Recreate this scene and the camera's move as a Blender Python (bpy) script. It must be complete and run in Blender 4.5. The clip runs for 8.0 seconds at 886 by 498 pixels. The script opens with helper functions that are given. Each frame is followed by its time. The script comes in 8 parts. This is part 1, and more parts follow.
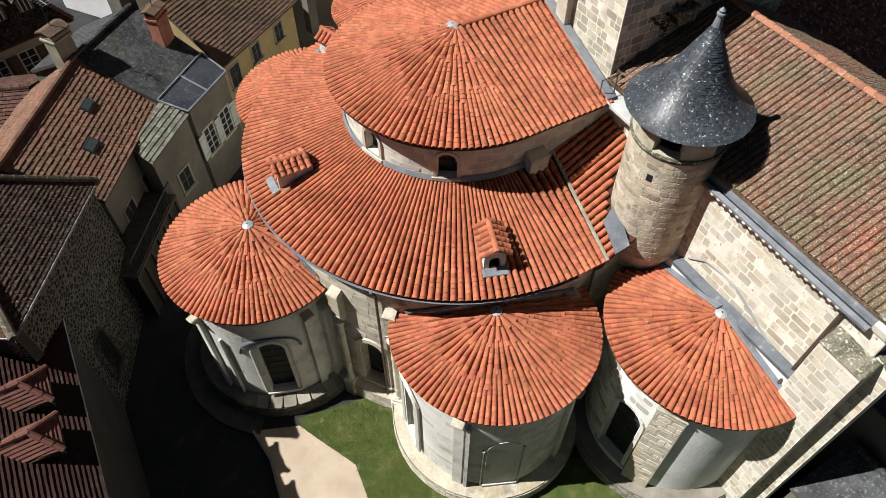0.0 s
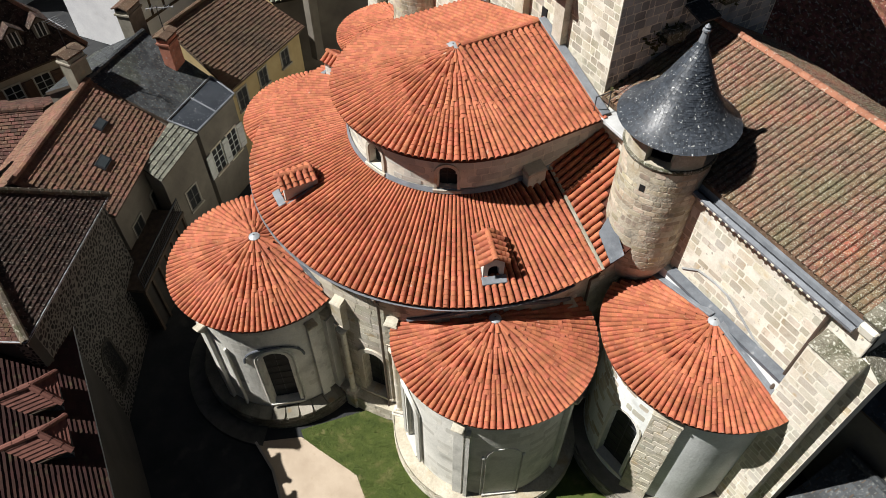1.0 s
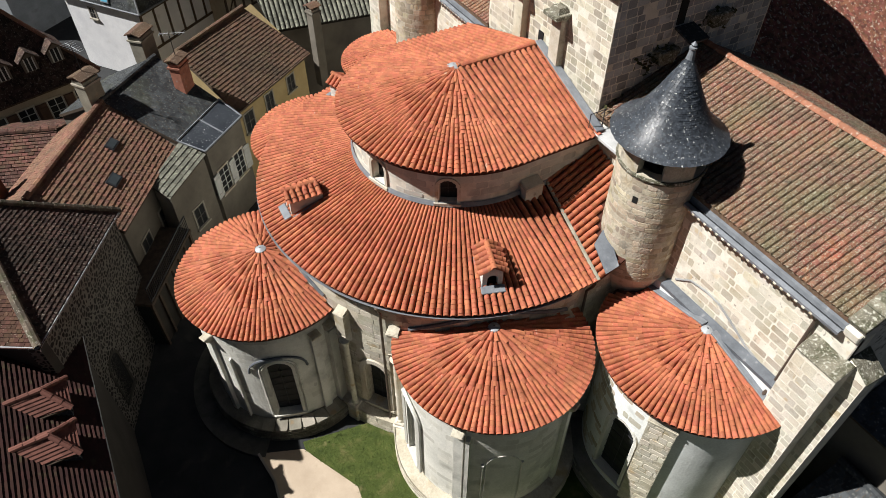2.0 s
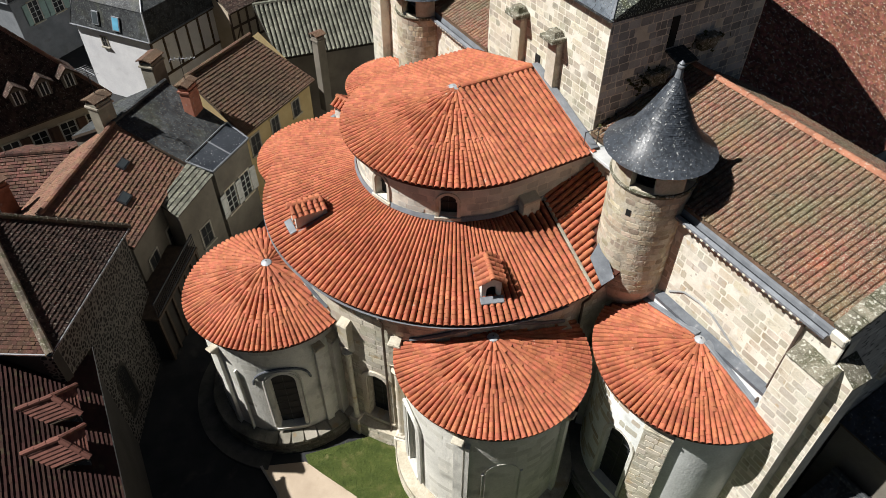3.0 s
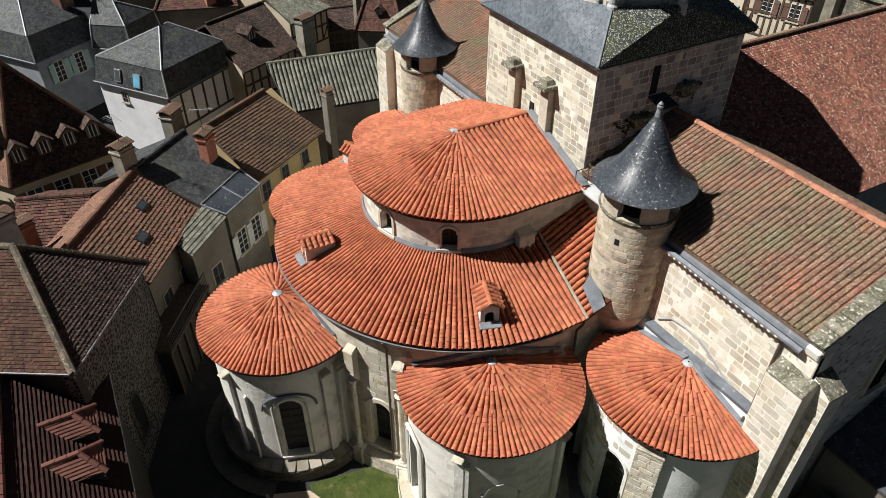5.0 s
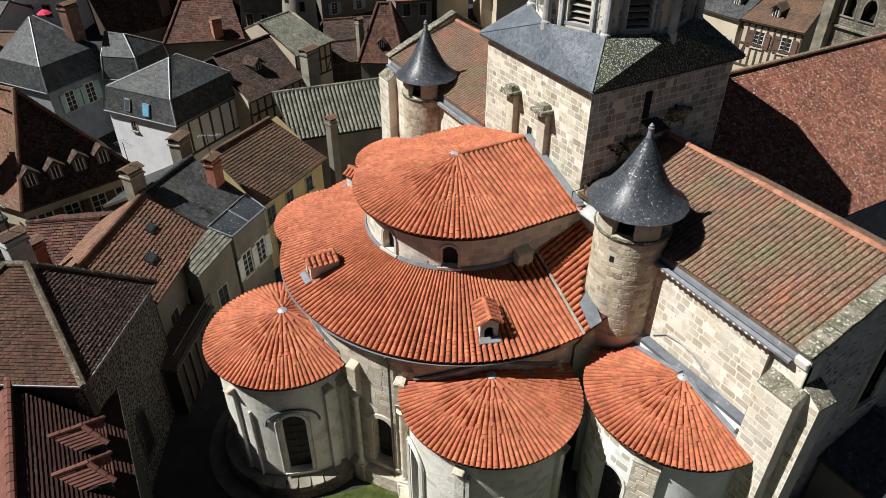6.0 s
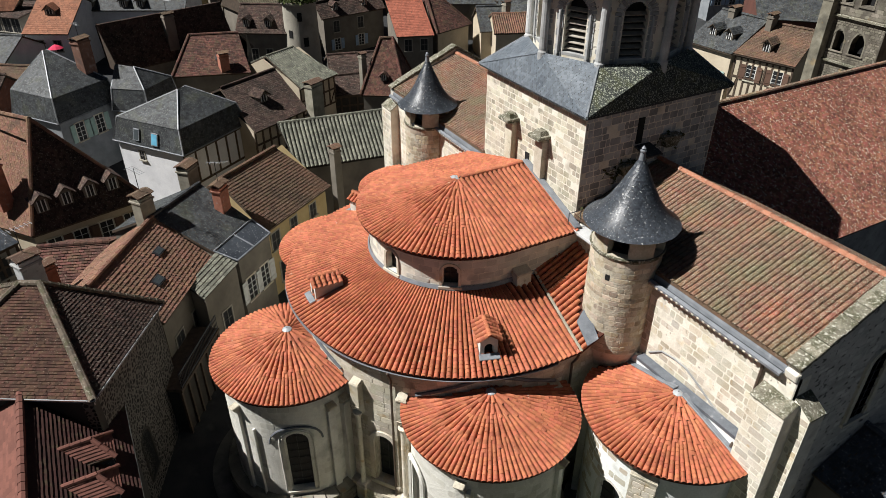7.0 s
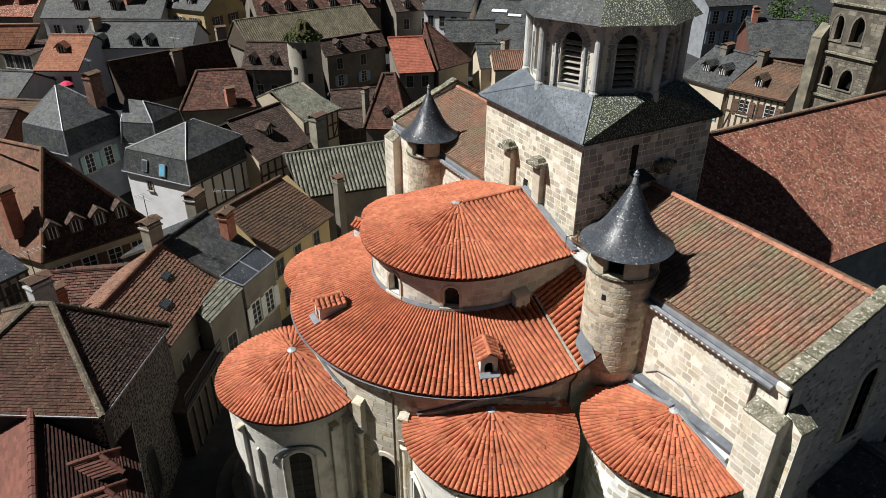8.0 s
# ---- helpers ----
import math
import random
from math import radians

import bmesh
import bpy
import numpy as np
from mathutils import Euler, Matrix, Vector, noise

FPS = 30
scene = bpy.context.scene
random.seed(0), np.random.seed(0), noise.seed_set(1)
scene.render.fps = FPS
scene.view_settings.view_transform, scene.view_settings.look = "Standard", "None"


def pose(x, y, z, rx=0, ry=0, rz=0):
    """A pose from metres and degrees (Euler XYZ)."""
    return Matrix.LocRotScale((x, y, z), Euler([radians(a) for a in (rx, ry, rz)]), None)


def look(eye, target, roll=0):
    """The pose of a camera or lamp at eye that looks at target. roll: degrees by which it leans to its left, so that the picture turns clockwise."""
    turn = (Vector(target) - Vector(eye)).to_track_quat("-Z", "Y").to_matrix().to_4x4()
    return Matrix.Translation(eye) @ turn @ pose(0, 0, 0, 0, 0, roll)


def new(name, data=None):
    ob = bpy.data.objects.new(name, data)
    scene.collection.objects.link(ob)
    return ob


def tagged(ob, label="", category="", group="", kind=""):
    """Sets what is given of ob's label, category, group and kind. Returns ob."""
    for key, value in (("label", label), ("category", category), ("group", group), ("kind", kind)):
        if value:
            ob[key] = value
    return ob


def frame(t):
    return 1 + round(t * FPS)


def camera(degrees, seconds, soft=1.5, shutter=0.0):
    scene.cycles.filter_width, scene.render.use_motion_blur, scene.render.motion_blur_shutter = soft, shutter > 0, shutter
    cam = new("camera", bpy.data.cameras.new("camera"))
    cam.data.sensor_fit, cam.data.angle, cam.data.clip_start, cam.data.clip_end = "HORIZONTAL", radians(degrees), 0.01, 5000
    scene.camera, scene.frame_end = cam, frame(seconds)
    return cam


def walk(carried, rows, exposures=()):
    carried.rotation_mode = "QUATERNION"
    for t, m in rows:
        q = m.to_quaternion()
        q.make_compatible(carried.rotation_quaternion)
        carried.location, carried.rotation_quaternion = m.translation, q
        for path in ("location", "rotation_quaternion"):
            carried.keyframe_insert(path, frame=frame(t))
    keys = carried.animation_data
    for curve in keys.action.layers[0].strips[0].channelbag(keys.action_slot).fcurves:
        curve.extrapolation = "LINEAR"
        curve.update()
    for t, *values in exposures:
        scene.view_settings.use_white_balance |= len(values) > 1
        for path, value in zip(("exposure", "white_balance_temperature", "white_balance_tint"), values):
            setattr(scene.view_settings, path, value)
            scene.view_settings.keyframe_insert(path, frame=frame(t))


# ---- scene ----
LENS = 66.13
cam = camera(LENS, 8.0, soft=0.5)
# seconds, eye, yaw, pitch, roll
ROWS = [
    (0.0, 19.183, -12.853, 27.858, 60.350, -51.643, 0.122),
    (0.5, 19.664, -13.113, 27.880, 60.430, -50.235, 0.123),
    (1.0, 20.140, -13.370, 27.909, 60.501, -48.855, 0.125),
    (2.5, 21.539, -14.134, 28.019, 60.668, -44.827, 0.130),
    (3.0, 21.998, -14.388, 28.059, 60.710, -43.504, 0.132),
    (3.5, 22.455, -14.642, 28.098, 60.747, -42.183, 0.134),
    (4.0, 22.910, -14.898, 28.135, 60.780, -40.857, 0.135),
    (4.5, 23.365, -15.156, 28.168, 60.808, -39.521, 0.137),
    (6.0, 24.733, -15.945, 28.234, 60.874, -35.404, 0.142),
    (6.5, 25.193, -16.216, 28.240, 60.892, -33.978, 0.144),
    (7.0, 25.656, -16.491, 28.235, 60.909, -32.515, 0.146),
    (7.5, 26.123, -16.772, 28.219, 60.926, -31.010, 0.148),
    (8.0, 26.594, -17.059, 28.189, 60.943, -29.459, 0.149),
]
walk(cam, [(t, pose(x, y, z, 0, 0, yaw) @ pose(0, 0, 0, 90 + pitch) @ pose(0, 0, 0, 0, 0, roll)) for t, x, y, z, yaw, pitch, roll in ROWS])

# ---- light ----
SUN_AZ, SUN_EL = 245.5, 51.5            # degrees: direction towards the sun in plan from +x, and its height
sun_to = Vector((math.cos(radians(SUN_AZ)) * math.cos(radians(SUN_EL)), math.sin(radians(SUN_AZ)) * math.cos(radians(SUN_EL)), math.sin(radians(SUN_EL))))
world = bpy.data.worlds.new("sky")
scene.world = world
world.use_nodes = True
sky = world.node_tree.nodes.new("ShaderNodeTexSky")
sky.sky_type, sky.sun_disc = "NISHITA", False
sky.sun_elevation, sky.sun_rotation = radians(SUN_EL), radians(90.0 - SUN_AZ)
world.node_tree.links.new(sky.outputs[0], world.node_tree.nodes["Background"].inputs[0])
world.node_tree.nodes["Background"].inputs[1].default_value = 0.01
sun = new("sun", bpy.data.lights.new("sun", "SUN"))
sun.data.energy, sun.data.angle, sun.data.color = 5.0, radians(0.5), (1.0, 0.985, 0.955)
sun.matrix_world = look(sun_to * 60, (0, 0, 0))
scene.view_settings.exposure = 0.7


# ---- materials ----
def surface(name, ramp, scale=1.5, rough=0.85, bump=0.25, grain=40.0, piece=0.0, hue=0.0, spots=(), metal=0.0, fine=0.2, dist=0.02, stretch=(1, 1, 1)):
    """A weathered surface: broad mottling through a ramp, fine grain, spots of lichen or dirt, a tint for each piece, and relief."""
    m = bpy.data.materials.new(name)
    m.use_nodes = True
    nt = m.node_tree
    n, l = nt.nodes, nt.links
    bsdf = n["Principled BSDF"]
    bsdf.inputs["Specular IOR Level"].default_value = 0.15 if rough > 0.75 else 0.5   # weathered, dusty surfaces hardly shine
    geo = n.new("ShaderNodeNewGeometry")
    mp = n.new("ShaderNodeVectorMath")
    mp.operation = "MULTIPLY"
    mp.inputs[1].default_value = stretch
    l.new(geo.outputs["Position"], mp.inputs[0])
    pos = mp.outputs[0]

    def nz(s, detail=5.0, roughness=0.6):
        t = n.new("ShaderNodeTexNoise")
        t.inputs["Scale"].default_value, t.inputs["Detail"].default_value, t.inputs["Roughness"].default_value = s, detail, roughness
        l.new(pos, t.inputs["Vector"])
        return t.outputs["Fac"]

    def mth(op, a, b):
        t = n.new("ShaderNodeMath")
        t.operation = op
        for k, v in ((0, a), (1, b)):
            if isinstance(v, (int, float)):
                t.inputs[k].default_value = v
            else:
                l.new(v, t.inputs[k])
        return t.outputs[0]

    cr = n.new("ShaderNodeValToRGB")
    els = cr.color_ramp.elements
    while len(els) < len(ramp):
        els.new(0.5)
    for e, (p, c) in zip(els, ramp):
        e.position, e.color = p, (*c, 1)
    broad = nz(scale)
    l.new(broad, cr.inputs[0])
    col = cr.outputs[0]
    value = mth("ADD", 1.0 - fine, mth("MULTIPLY", nz(grain, 3.0), 2 * fine))
    hs = n.new("ShaderNodeHueSaturation")
    if piece:
        oi = n.new("ShaderNodeObjectInfo")
        r = mth("FRACT", mth("ADD", oi.outputs["Random"], geo.outputs["Random Per Island"]), 0.0)
        value = mth("MULTIPLY", value, mth("ADD", 1.0 - piece, mth("MULTIPLY", r, 2 * piece)))
        r2 = mth("FRACT", mth("MULTIPLY", r, 17.31), 0.0)
        l.new(mth("ADD", 0.5 - hue, mth("MULTIPLY", r2, 2 * hue)), hs.inputs["Hue"])
    l.new(value, hs.inputs["Value"])
    l.new(col, hs.inputs["Color"])
    col = hs.outputs[0]
    for c, s, lo, hi, amount in spots:
        f = n.new("ShaderNodeMapRange")
        f.inputs["From Min"].default_value, f.inputs["From Max"].default_value, f.inputs["To Max"].default_value = lo, hi, amount
        l.new(nz(s, 3.0, 0.5), f.inputs["Value"])
        mx = n.new("ShaderNodeMix")
        mx.data_type = "RGBA"
        l.new(f.outputs[0], mx.inputs[0])
        l.new(col, mx.inputs[6])
        mx.inputs[7].default_value = (*c, 1)
        col = mx.outputs[2]
    l.new(col, bsdf.inputs["Base Color"])
    bsdf.inputs["Roughness"].default_value, bsdf.inputs["Metallic"].default_value = rough, metal
    bsdf.inputs["Specular IOR Level"].default_value = 0.3
    if bump:
        b = n.new("ShaderNodeBump")
        b.inputs["Strength"].default_value, b.inputs["Distance"].default_value = bump, dist
        l.new(nz(grain * 0.6, 5.0), b.inputs["Height"])
        l.new(b.outputs[0], bsdf.inputs["Normal"])
    return m


def plain(name, color, rough=0.6, metal=0.0):
    return surface(name, [(0.3, tuple(c * 0.85 for c in color)), (0.7, tuple(min(1, c * 1.1) for c in color))], 3.0, rough, 0.1, 30.0, metal=metal, fine=0.06)


def rubble(name, stone, mortar, scale):
    """Rubble masonry: rounded stones of several tones in wide mortar."""
    m = surface(name, [(0.3, mortar), (0.7, tuple(c * 1.25 for c in mortar))], 1.2, 0.95, 0.4, 30.0)
    nt = m.node_tree
    n, l = nt.nodes, nt.links
    bsdf = n["Principled BSDF"]
    col = bsdf.inputs["Base Color"].links[0].from_socket
    geo = n.new("ShaderNodeNewGeometry")
    v = n.new("ShaderNodeTexVoronoi")
    v.feature = "DISTANCE_TO_EDGE"
    v.inputs["Scale"].default_value = scale
    v2 = n.new("ShaderNodeTexVoronoi")
    v2.inputs["Scale"].default_value = scale
    warp = n.new("ShaderNodeTexNoise")
    warp.inputs["Scale"].default_value = scale * 0.8
    add = n.new("ShaderNodeVectorMath")
    add.operation = "MULTIPLY_ADD"
    add.inputs[1].default_value = (0.25, 0.25, 0.25)
    l.new(warp.outputs["Color"], add.inputs[0])
    l.new(geo.outputs["Position"], add.inputs[2])
    for t in (v, v2):
        l.new(add.outputs[0], t.inputs["Vector"])
    mr = n.new("ShaderNodeMapRange")
    mr.inputs["From Min"].default_value, mr.inputs["From Max"].default_value = 0.1, 0.15
    l.new(v.outputs["Distance"], mr.inputs["Value"])
    hs = n.new("ShaderNodeHueSaturation")
    hs.inputs["Color"].default_value = (*stone, 1)
    sep = n.new("ShaderNodeSeparateColor")
    l.new(v2.outputs["Color"], sep.inputs[0])
    rm = n.new("ShaderNodeMapRange")
    rm.inputs["To Min"].default_value, rm.inputs["To Max"].default_value = 0.35, 1.5
    l.new(sep.outputs[0], rm.inputs["Value"])
    l.new(rm.outputs[0], hs.inputs["Value"])
    mx = n.new("ShaderNodeMix")
    mx.data_type = "RGBA"
    l.new(mr.outputs[0], mx.inputs[0])
    l.new(col, mx.inputs[6])
    l.new(hs.outputs[0], mx.inputs[7])
    l.new(mx.outputs[2], bsdf.inputs["Base Color"])
    b = n.new("ShaderNodeBump")
    b.inputs["Strength"].default_value, b.inputs["Distance"].default_value = 0.7, 0.05
    l.new(mr.outputs[0], b.inputs["Height"])
    l.new(b.outputs[0], bsdf.inputs["Normal"])
    return m


M_TILE = surface("terracotta_tile", [(0.25, (0.27, 0.08, 0.039)), (0.5, (0.355, 0.11, 0.055)), (0.75, (0.43, 0.147, 0.078))], 0.9, 0.8, 0.3, 45, piece=0.2, hue=0.007, fine=0.3,
                 spots=[((0.19, 0.075, 0.04), 1.3, 0.6, 0.75, 0.28), ((0.5, 0.36, 0.24), 24.0, 0.66, 0.7, 0.5), ((0.55, 0.47, 0.36), 3.2, 0.72, 0.75, 0.4)])
# channel tiles: dirt and the shade between the rows are both in this colour
M_TILE_BED = surface("shaded_terracotta_channel", [(0.3, (0.05, 0.017, 0.011)), (0.7, (0.085, 0.029, 0.018))], 3.0, 0.9, 0.2, 30)
M_OLD_TILE = surface("lichened_tile", [(0.25, (0.1, 0.072, 0.048)), (0.48, (0.16, 0.086, 0.056)), (0.66, (0.21, 0.085, 0.052)), (0.85, (0.36, 0.105, 0.055))], 0.5, 0.95, 0.4, 40, piece=0.26, hue=0.014, fine=0.35,
                     spots=[((0.12, 0.12, 0.06), 0.7, 0.5, 0.68, 0.55), ((0.43, 0.42, 0.33), 24.0, 0.54, 0.63, 0.68), ((0.04, 0.032, 0.022), 9.0, 0.6, 0.66, 0.6)])
# bed under the green tiles, near black to paint the shade between rows
M_GROOVE = surface("shaded_tile_groove", [(0.3, (0.014, 0.011, 0.009)), (0.7, (0.03, 0.023, 0.018))], 2.0, 0.95, 0.2, 30)
M_OLD_CHANNEL = surface("lichened_channel_tile", [(0.3, (0.08, 0.055, 0.036)), (0.7, (0.16, 0.09, 0.056))], 2.0, 0.95, 0.3, 30, spots=[((0.3, 0.28, 0.2), 22.0, 0.58, 0.64, 0.5)])
M_OLD_BED = surface("old_tile_channel", [(0.3, (0.05, 0.04, 0.03)), (0.7, (0.1, 0.07, 0.05))], 3.0, 0.95, 0.2, 30)
M_NAVE_TILE = surface("brown_red_flat_tile", [(0.3, (0.15, 0.06, 0.041)), (0.7, (0.26, 0.1, 0.065))], 0.5, 0.9, 0.3, 30, piece=0.42, hue=0.015,
                      spots=[((0.5, 0.42, 0.33), 8.0, 0.6, 0.635, 0.9), ((0.07, 0.045, 0.03), 5.0, 0.62, 0.68, 0.6)])
M_BROWN_TILE = surface("weathered_brown_tile", [(0.25, (0.05, 0.036, 0.025)), (0.5, (0.095, 0.056, 0.037)), (0.75, (0.15, 0.074, 0.046))], 0.5, 0.95, 0.3, 30, piece=0.2, hue=0.012,
                       spots=[((0.075, 0.07, 0.035), 2.0, 0.55, 0.7, 0.5), ((0.36, 0.32, 0.25), 24.0, 0.6, 0.66, 0.5)])
M_RUST_TILE = surface("dark_rust_tile", [(0.3, (0.05, 0.026, 0.02)), (0.7, (0.105, 0.044, 0.032))], 0.6, 0.95, 0.3, 30, piece=0.45, hue=0.015, fine=0.35, spots=[((0.3, 0.26, 0.2), 18.0, 0.62, 0.67, 0.55), ((0.025, 0.018, 0.014), 3.0, 0.58, 0.66, 0.6), ((0.07, 0.065, 0.035), 1.2, 0.56, 0.7, 0.5)])
M_STRAW_TILE = surface("grey_straw_tile", [(0.3, (0.085, 0.075, 0.052)), (0.7, (0.16, 0.138, 0.095))], 0.7, 0.95, 0.3, 30, piece=0.3, spots=[((0.06, 0.06, 0.03), 1.4, 0.56, 0.7, 0.5), ((0.3, 0.28, 0.21), 8.0, 0.62, 0.68, 0.5)])
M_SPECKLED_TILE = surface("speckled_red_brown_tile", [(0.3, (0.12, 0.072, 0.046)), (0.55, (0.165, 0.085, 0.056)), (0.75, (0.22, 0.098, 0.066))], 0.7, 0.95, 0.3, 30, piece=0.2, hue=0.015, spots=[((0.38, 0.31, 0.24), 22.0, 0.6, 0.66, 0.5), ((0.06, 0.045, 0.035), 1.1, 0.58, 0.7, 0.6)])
# dark roofs, and the shaded slopes of the barn and the big house
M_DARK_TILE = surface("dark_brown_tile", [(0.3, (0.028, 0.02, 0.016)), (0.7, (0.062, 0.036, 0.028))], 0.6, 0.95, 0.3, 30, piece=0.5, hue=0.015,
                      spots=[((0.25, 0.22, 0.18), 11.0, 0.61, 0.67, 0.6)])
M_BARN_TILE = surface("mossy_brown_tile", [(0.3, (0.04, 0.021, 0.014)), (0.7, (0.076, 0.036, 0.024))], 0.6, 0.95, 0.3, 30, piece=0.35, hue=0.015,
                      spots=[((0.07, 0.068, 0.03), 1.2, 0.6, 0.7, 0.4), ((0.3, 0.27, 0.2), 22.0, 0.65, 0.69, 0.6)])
M_GREEN_TILE = surface("mossy_grey_tile", [(0.3, (0.085, 0.087, 0.07)), (0.7, (0.165, 0.163, 0.13))], 0.8, 0.95, 0.3, 30, piece=0.3, spots=[((0.32, 0.33, 0.24), 7.0, 0.58, 0.66, 0.6)])
M_RED_TILE = surface("red_tile", [(0.3, (0.22, 0.068, 0.042)), (0.7, (0.3, 0.095, 0.058))], 0.6, 0.85, 0.2, 30, piece=0.18)
M_ORANGE_TILE = surface("orange_tile", [(0.3, (0.2, 0.085, 0.048)), (0.7, (0.27, 0.115, 0.065))], 0.6, 0.85, 0.2, 30, piece=0.2, spots=[((0.1, 0.06, 0.04), 1.2, 0.58, 0.7, 0.4)])
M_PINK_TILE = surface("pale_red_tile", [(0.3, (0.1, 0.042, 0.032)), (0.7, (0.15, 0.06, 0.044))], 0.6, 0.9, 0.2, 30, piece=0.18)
M_SLATE = surface("dark_slate", [(0.3, (0.025, 0.03, 0.038)), (0.7, (0.054, 0.061, 0.072))], 0.8, 0.38, 0.25, 18, piece=0.34, fine=0.4,
                  spots=[((0.5, 0.51, 0.48), 13.0, 0.66, 0.68, 0.9), ((0.2, 0.21, 0.21), 9.0, 0.58, 0.68, 0.22)])
M_SLATE_OLD = surface("lichened_slate", [(0.3, (0.024, 0.027, 0.03)), (0.7, (0.05, 0.054, 0.057))], 0.6, 0.66, 0.25, 30, piece=0.45,
                      spots=[((0.09, 0.095, 0.06), 0.8, 0.55, 0.7, 0.4), ((0.24, 0.245, 0.22), 10.0, 0.56, 0.68, 0.38), ((0.012, 0.013, 0.014), 1.6, 0.58, 0.68, 0.6)])
M_ZINC = surface("grey_lead", [(0.3, (0.13, 0.14, 0.155)), (0.7, (0.22, 0.235, 0.255))], 2.0, 0.5, 0.1, 20, metal=0.1, spots=[((0.4, 0.4, 0.4), 4.0, 0.64, 0.72, 0.4)])
M_LEAD = surface("dark_lead_sheet", [(0.3, (0.07, 0.078, 0.09)), (0.7, (0.13, 0.14, 0.155))], 2.0, 0.55, 0.15, 20, metal=0.1, spots=[((0.3, 0.3, 0.3), 4.0, 0.64, 0.72, 0.4)])
M_CAP = plain("pale_zinc", (0.33, 0.345, 0.36), 0.5, 0.1)
# low house's front slope: red-brown tile with its shade put into the colour
M_REDBROWN_TILE = surface("shaded_red_brown_canal_tile", [(0.3, (0.026, 0.0105, 0.0085)), (0.7, (0.044, 0.0175, 0.0135))], 0.7, 0.9, 0.2, 30, piece=0.2, hue=0.012, spots=[((0.07, 0.065, 0.03), 2.0, 0.6, 0.7, 0.5)])
M_STONE = surface("limestone_block", [(0.25, (0.388, 0.33, 0.242)), (0.42, (0.466, 0.415, 0.324)), (0.6, (0.524, 0.49, 0.412)), (0.78, (0.582, 0.56, 0.494))], 0.8, 0.9, 0.6, 22, piece=0.22, hue=0.018, fine=0.28,
                  spots=[((0.2, 0.165, 0.12), 3.4, 0.6, 0.72, 0.6), ((0.24, 0.23, 0.2), 0.7, 0.58, 0.75, 0.45), ((0.46, 0.32, 0.15), 1.7, 0.62, 0.7, 0.45)])
M_STONE_WALL = surface("weathered_limestone_wall", [(0.25, (0.32, 0.28, 0.208)), (0.5, (0.427, 0.385, 0.302)), (0.75, (0.514, 0.475, 0.385))], 1.6, 0.92, 0.9, 12, fine=0.3, spots=[((0.33, 0.24, 0.114), 0.9, 0.57, 0.7, 0.6), ((0.145, 0.135, 0.114), 1.4, 0.58, 0.7, 0.65)], dist=0.04)
M_GABLE = surface("pitted_pale_rubble", [(0.3, (0.4, 0.375, 0.33)), (0.7, (0.56, 0.53, 0.48))], 1.0, 0.95, 0.7, 14, fine=0.2, dist=0.04, stretch=(1, 0.6, 1), spots=[((0.06, 0.055, 0.05), 5.5, 0.6, 0.63, 0.85), ((0.25, 0.235, 0.21), 0.9, 0.55, 0.7, 0.5)])
M_TURRET = surface("mixed_tan_stone", [(0.25, (0.3, 0.24, 0.155)), (0.5, (0.42, 0.36, 0.265)), (0.75, (0.52, 0.47, 0.38))], 1.8, 0.92, 0.8, 16, piece=0.34, hue=0.02, fine=0.3, spots=[((0.18, 0.16, 0.13), 2.2, 0.58, 0.7, 0.6)])
M_MORTAR = surface("lime_mortar", [(0.3, (0.553, 0.51, 0.422)), (0.7, (0.708, 0.675, 0.587))], 1.5, 0.95, 0.5, 25, fine=0.15, spots=[((0.252, 0.22, 0.175), 1.2, 0.58, 0.74, 0.5), ((0.582, 0.44, 0.227), 1.8, 0.62, 0.72, 0.4), ((0.116, 0.1, 0.0824), 7.0, 0.68, 0.7, 0.6)])
M_GREYSTONE = surface("grey_weathered_stone", [(0.25, (0.223, 0.224, 0.218)), (0.5, (0.339, 0.342, 0.338)), (0.75, (0.456, 0.46, 0.452))], 0.9, 0.92, 0.4, 25, piece=0.35, hue=0.01,
                      spots=[((0.12, 0.12, 0.11), 2.5, 0.6, 0.72, 0.6)])
M_RENDER = surface("lime_plaster", [(0.3, (0.486, 0.475, 0.429)), (0.7, (0.645, 0.63, 0.574))], 0.7, 0.95, 0.6, 14, fine=0.2, dist=0.04, spots=[((0.238, 0.23, 0.21), 0.9, 0.56, 0.72, 0.6), ((0.357, 0.28, 0.17), 1.3, 0.66, 0.76, 0.45), ((0.616, 0.6, 0.539), 1.7, 0.62, 0.7, 0.5)])
M_RENDER_STONE = surface("limewashed_block", [(0.3, (0.446, 0.43, 0.379)), (0.7, (0.596, 0.58, 0.519))], 0.9, 0.95, 0.4, 25, piece=0.16, hue=0.008, spots=[((0.199, 0.19, 0.17), 0.9, 0.58, 0.72, 0.6)])
M_TOWER = surface("tan_grey_ashlar", [(0.2, (0.33, 0.285, 0.208)), (0.45, (0.436, 0.395, 0.307)), (0.7, (0.524, 0.49, 0.406))], 1.4, 0.92, 0.6, 22, piece=0.3, hue=0.016, fine=0.28, spots=[((0.165, 0.15, 0.125), 2.4, 0.58, 0.72, 0.6)])
M_RAGSTONE = surface("brown_grey_ragstone", [(0.25, (0.16, 0.146, 0.115)), (0.5, (0.25, 0.23, 0.185)), (0.75, (0.35, 0.322, 0.265))], 1.1, 0.95, 0.5, 20, piece=0.4, hue=0.012, spots=[((0.1, 0.095, 0.07), 0.8, 0.55, 0.72, 0.6), ((0.3, 0.17, 0.07), 1.6, 0.66, 0.74, 0.4)])
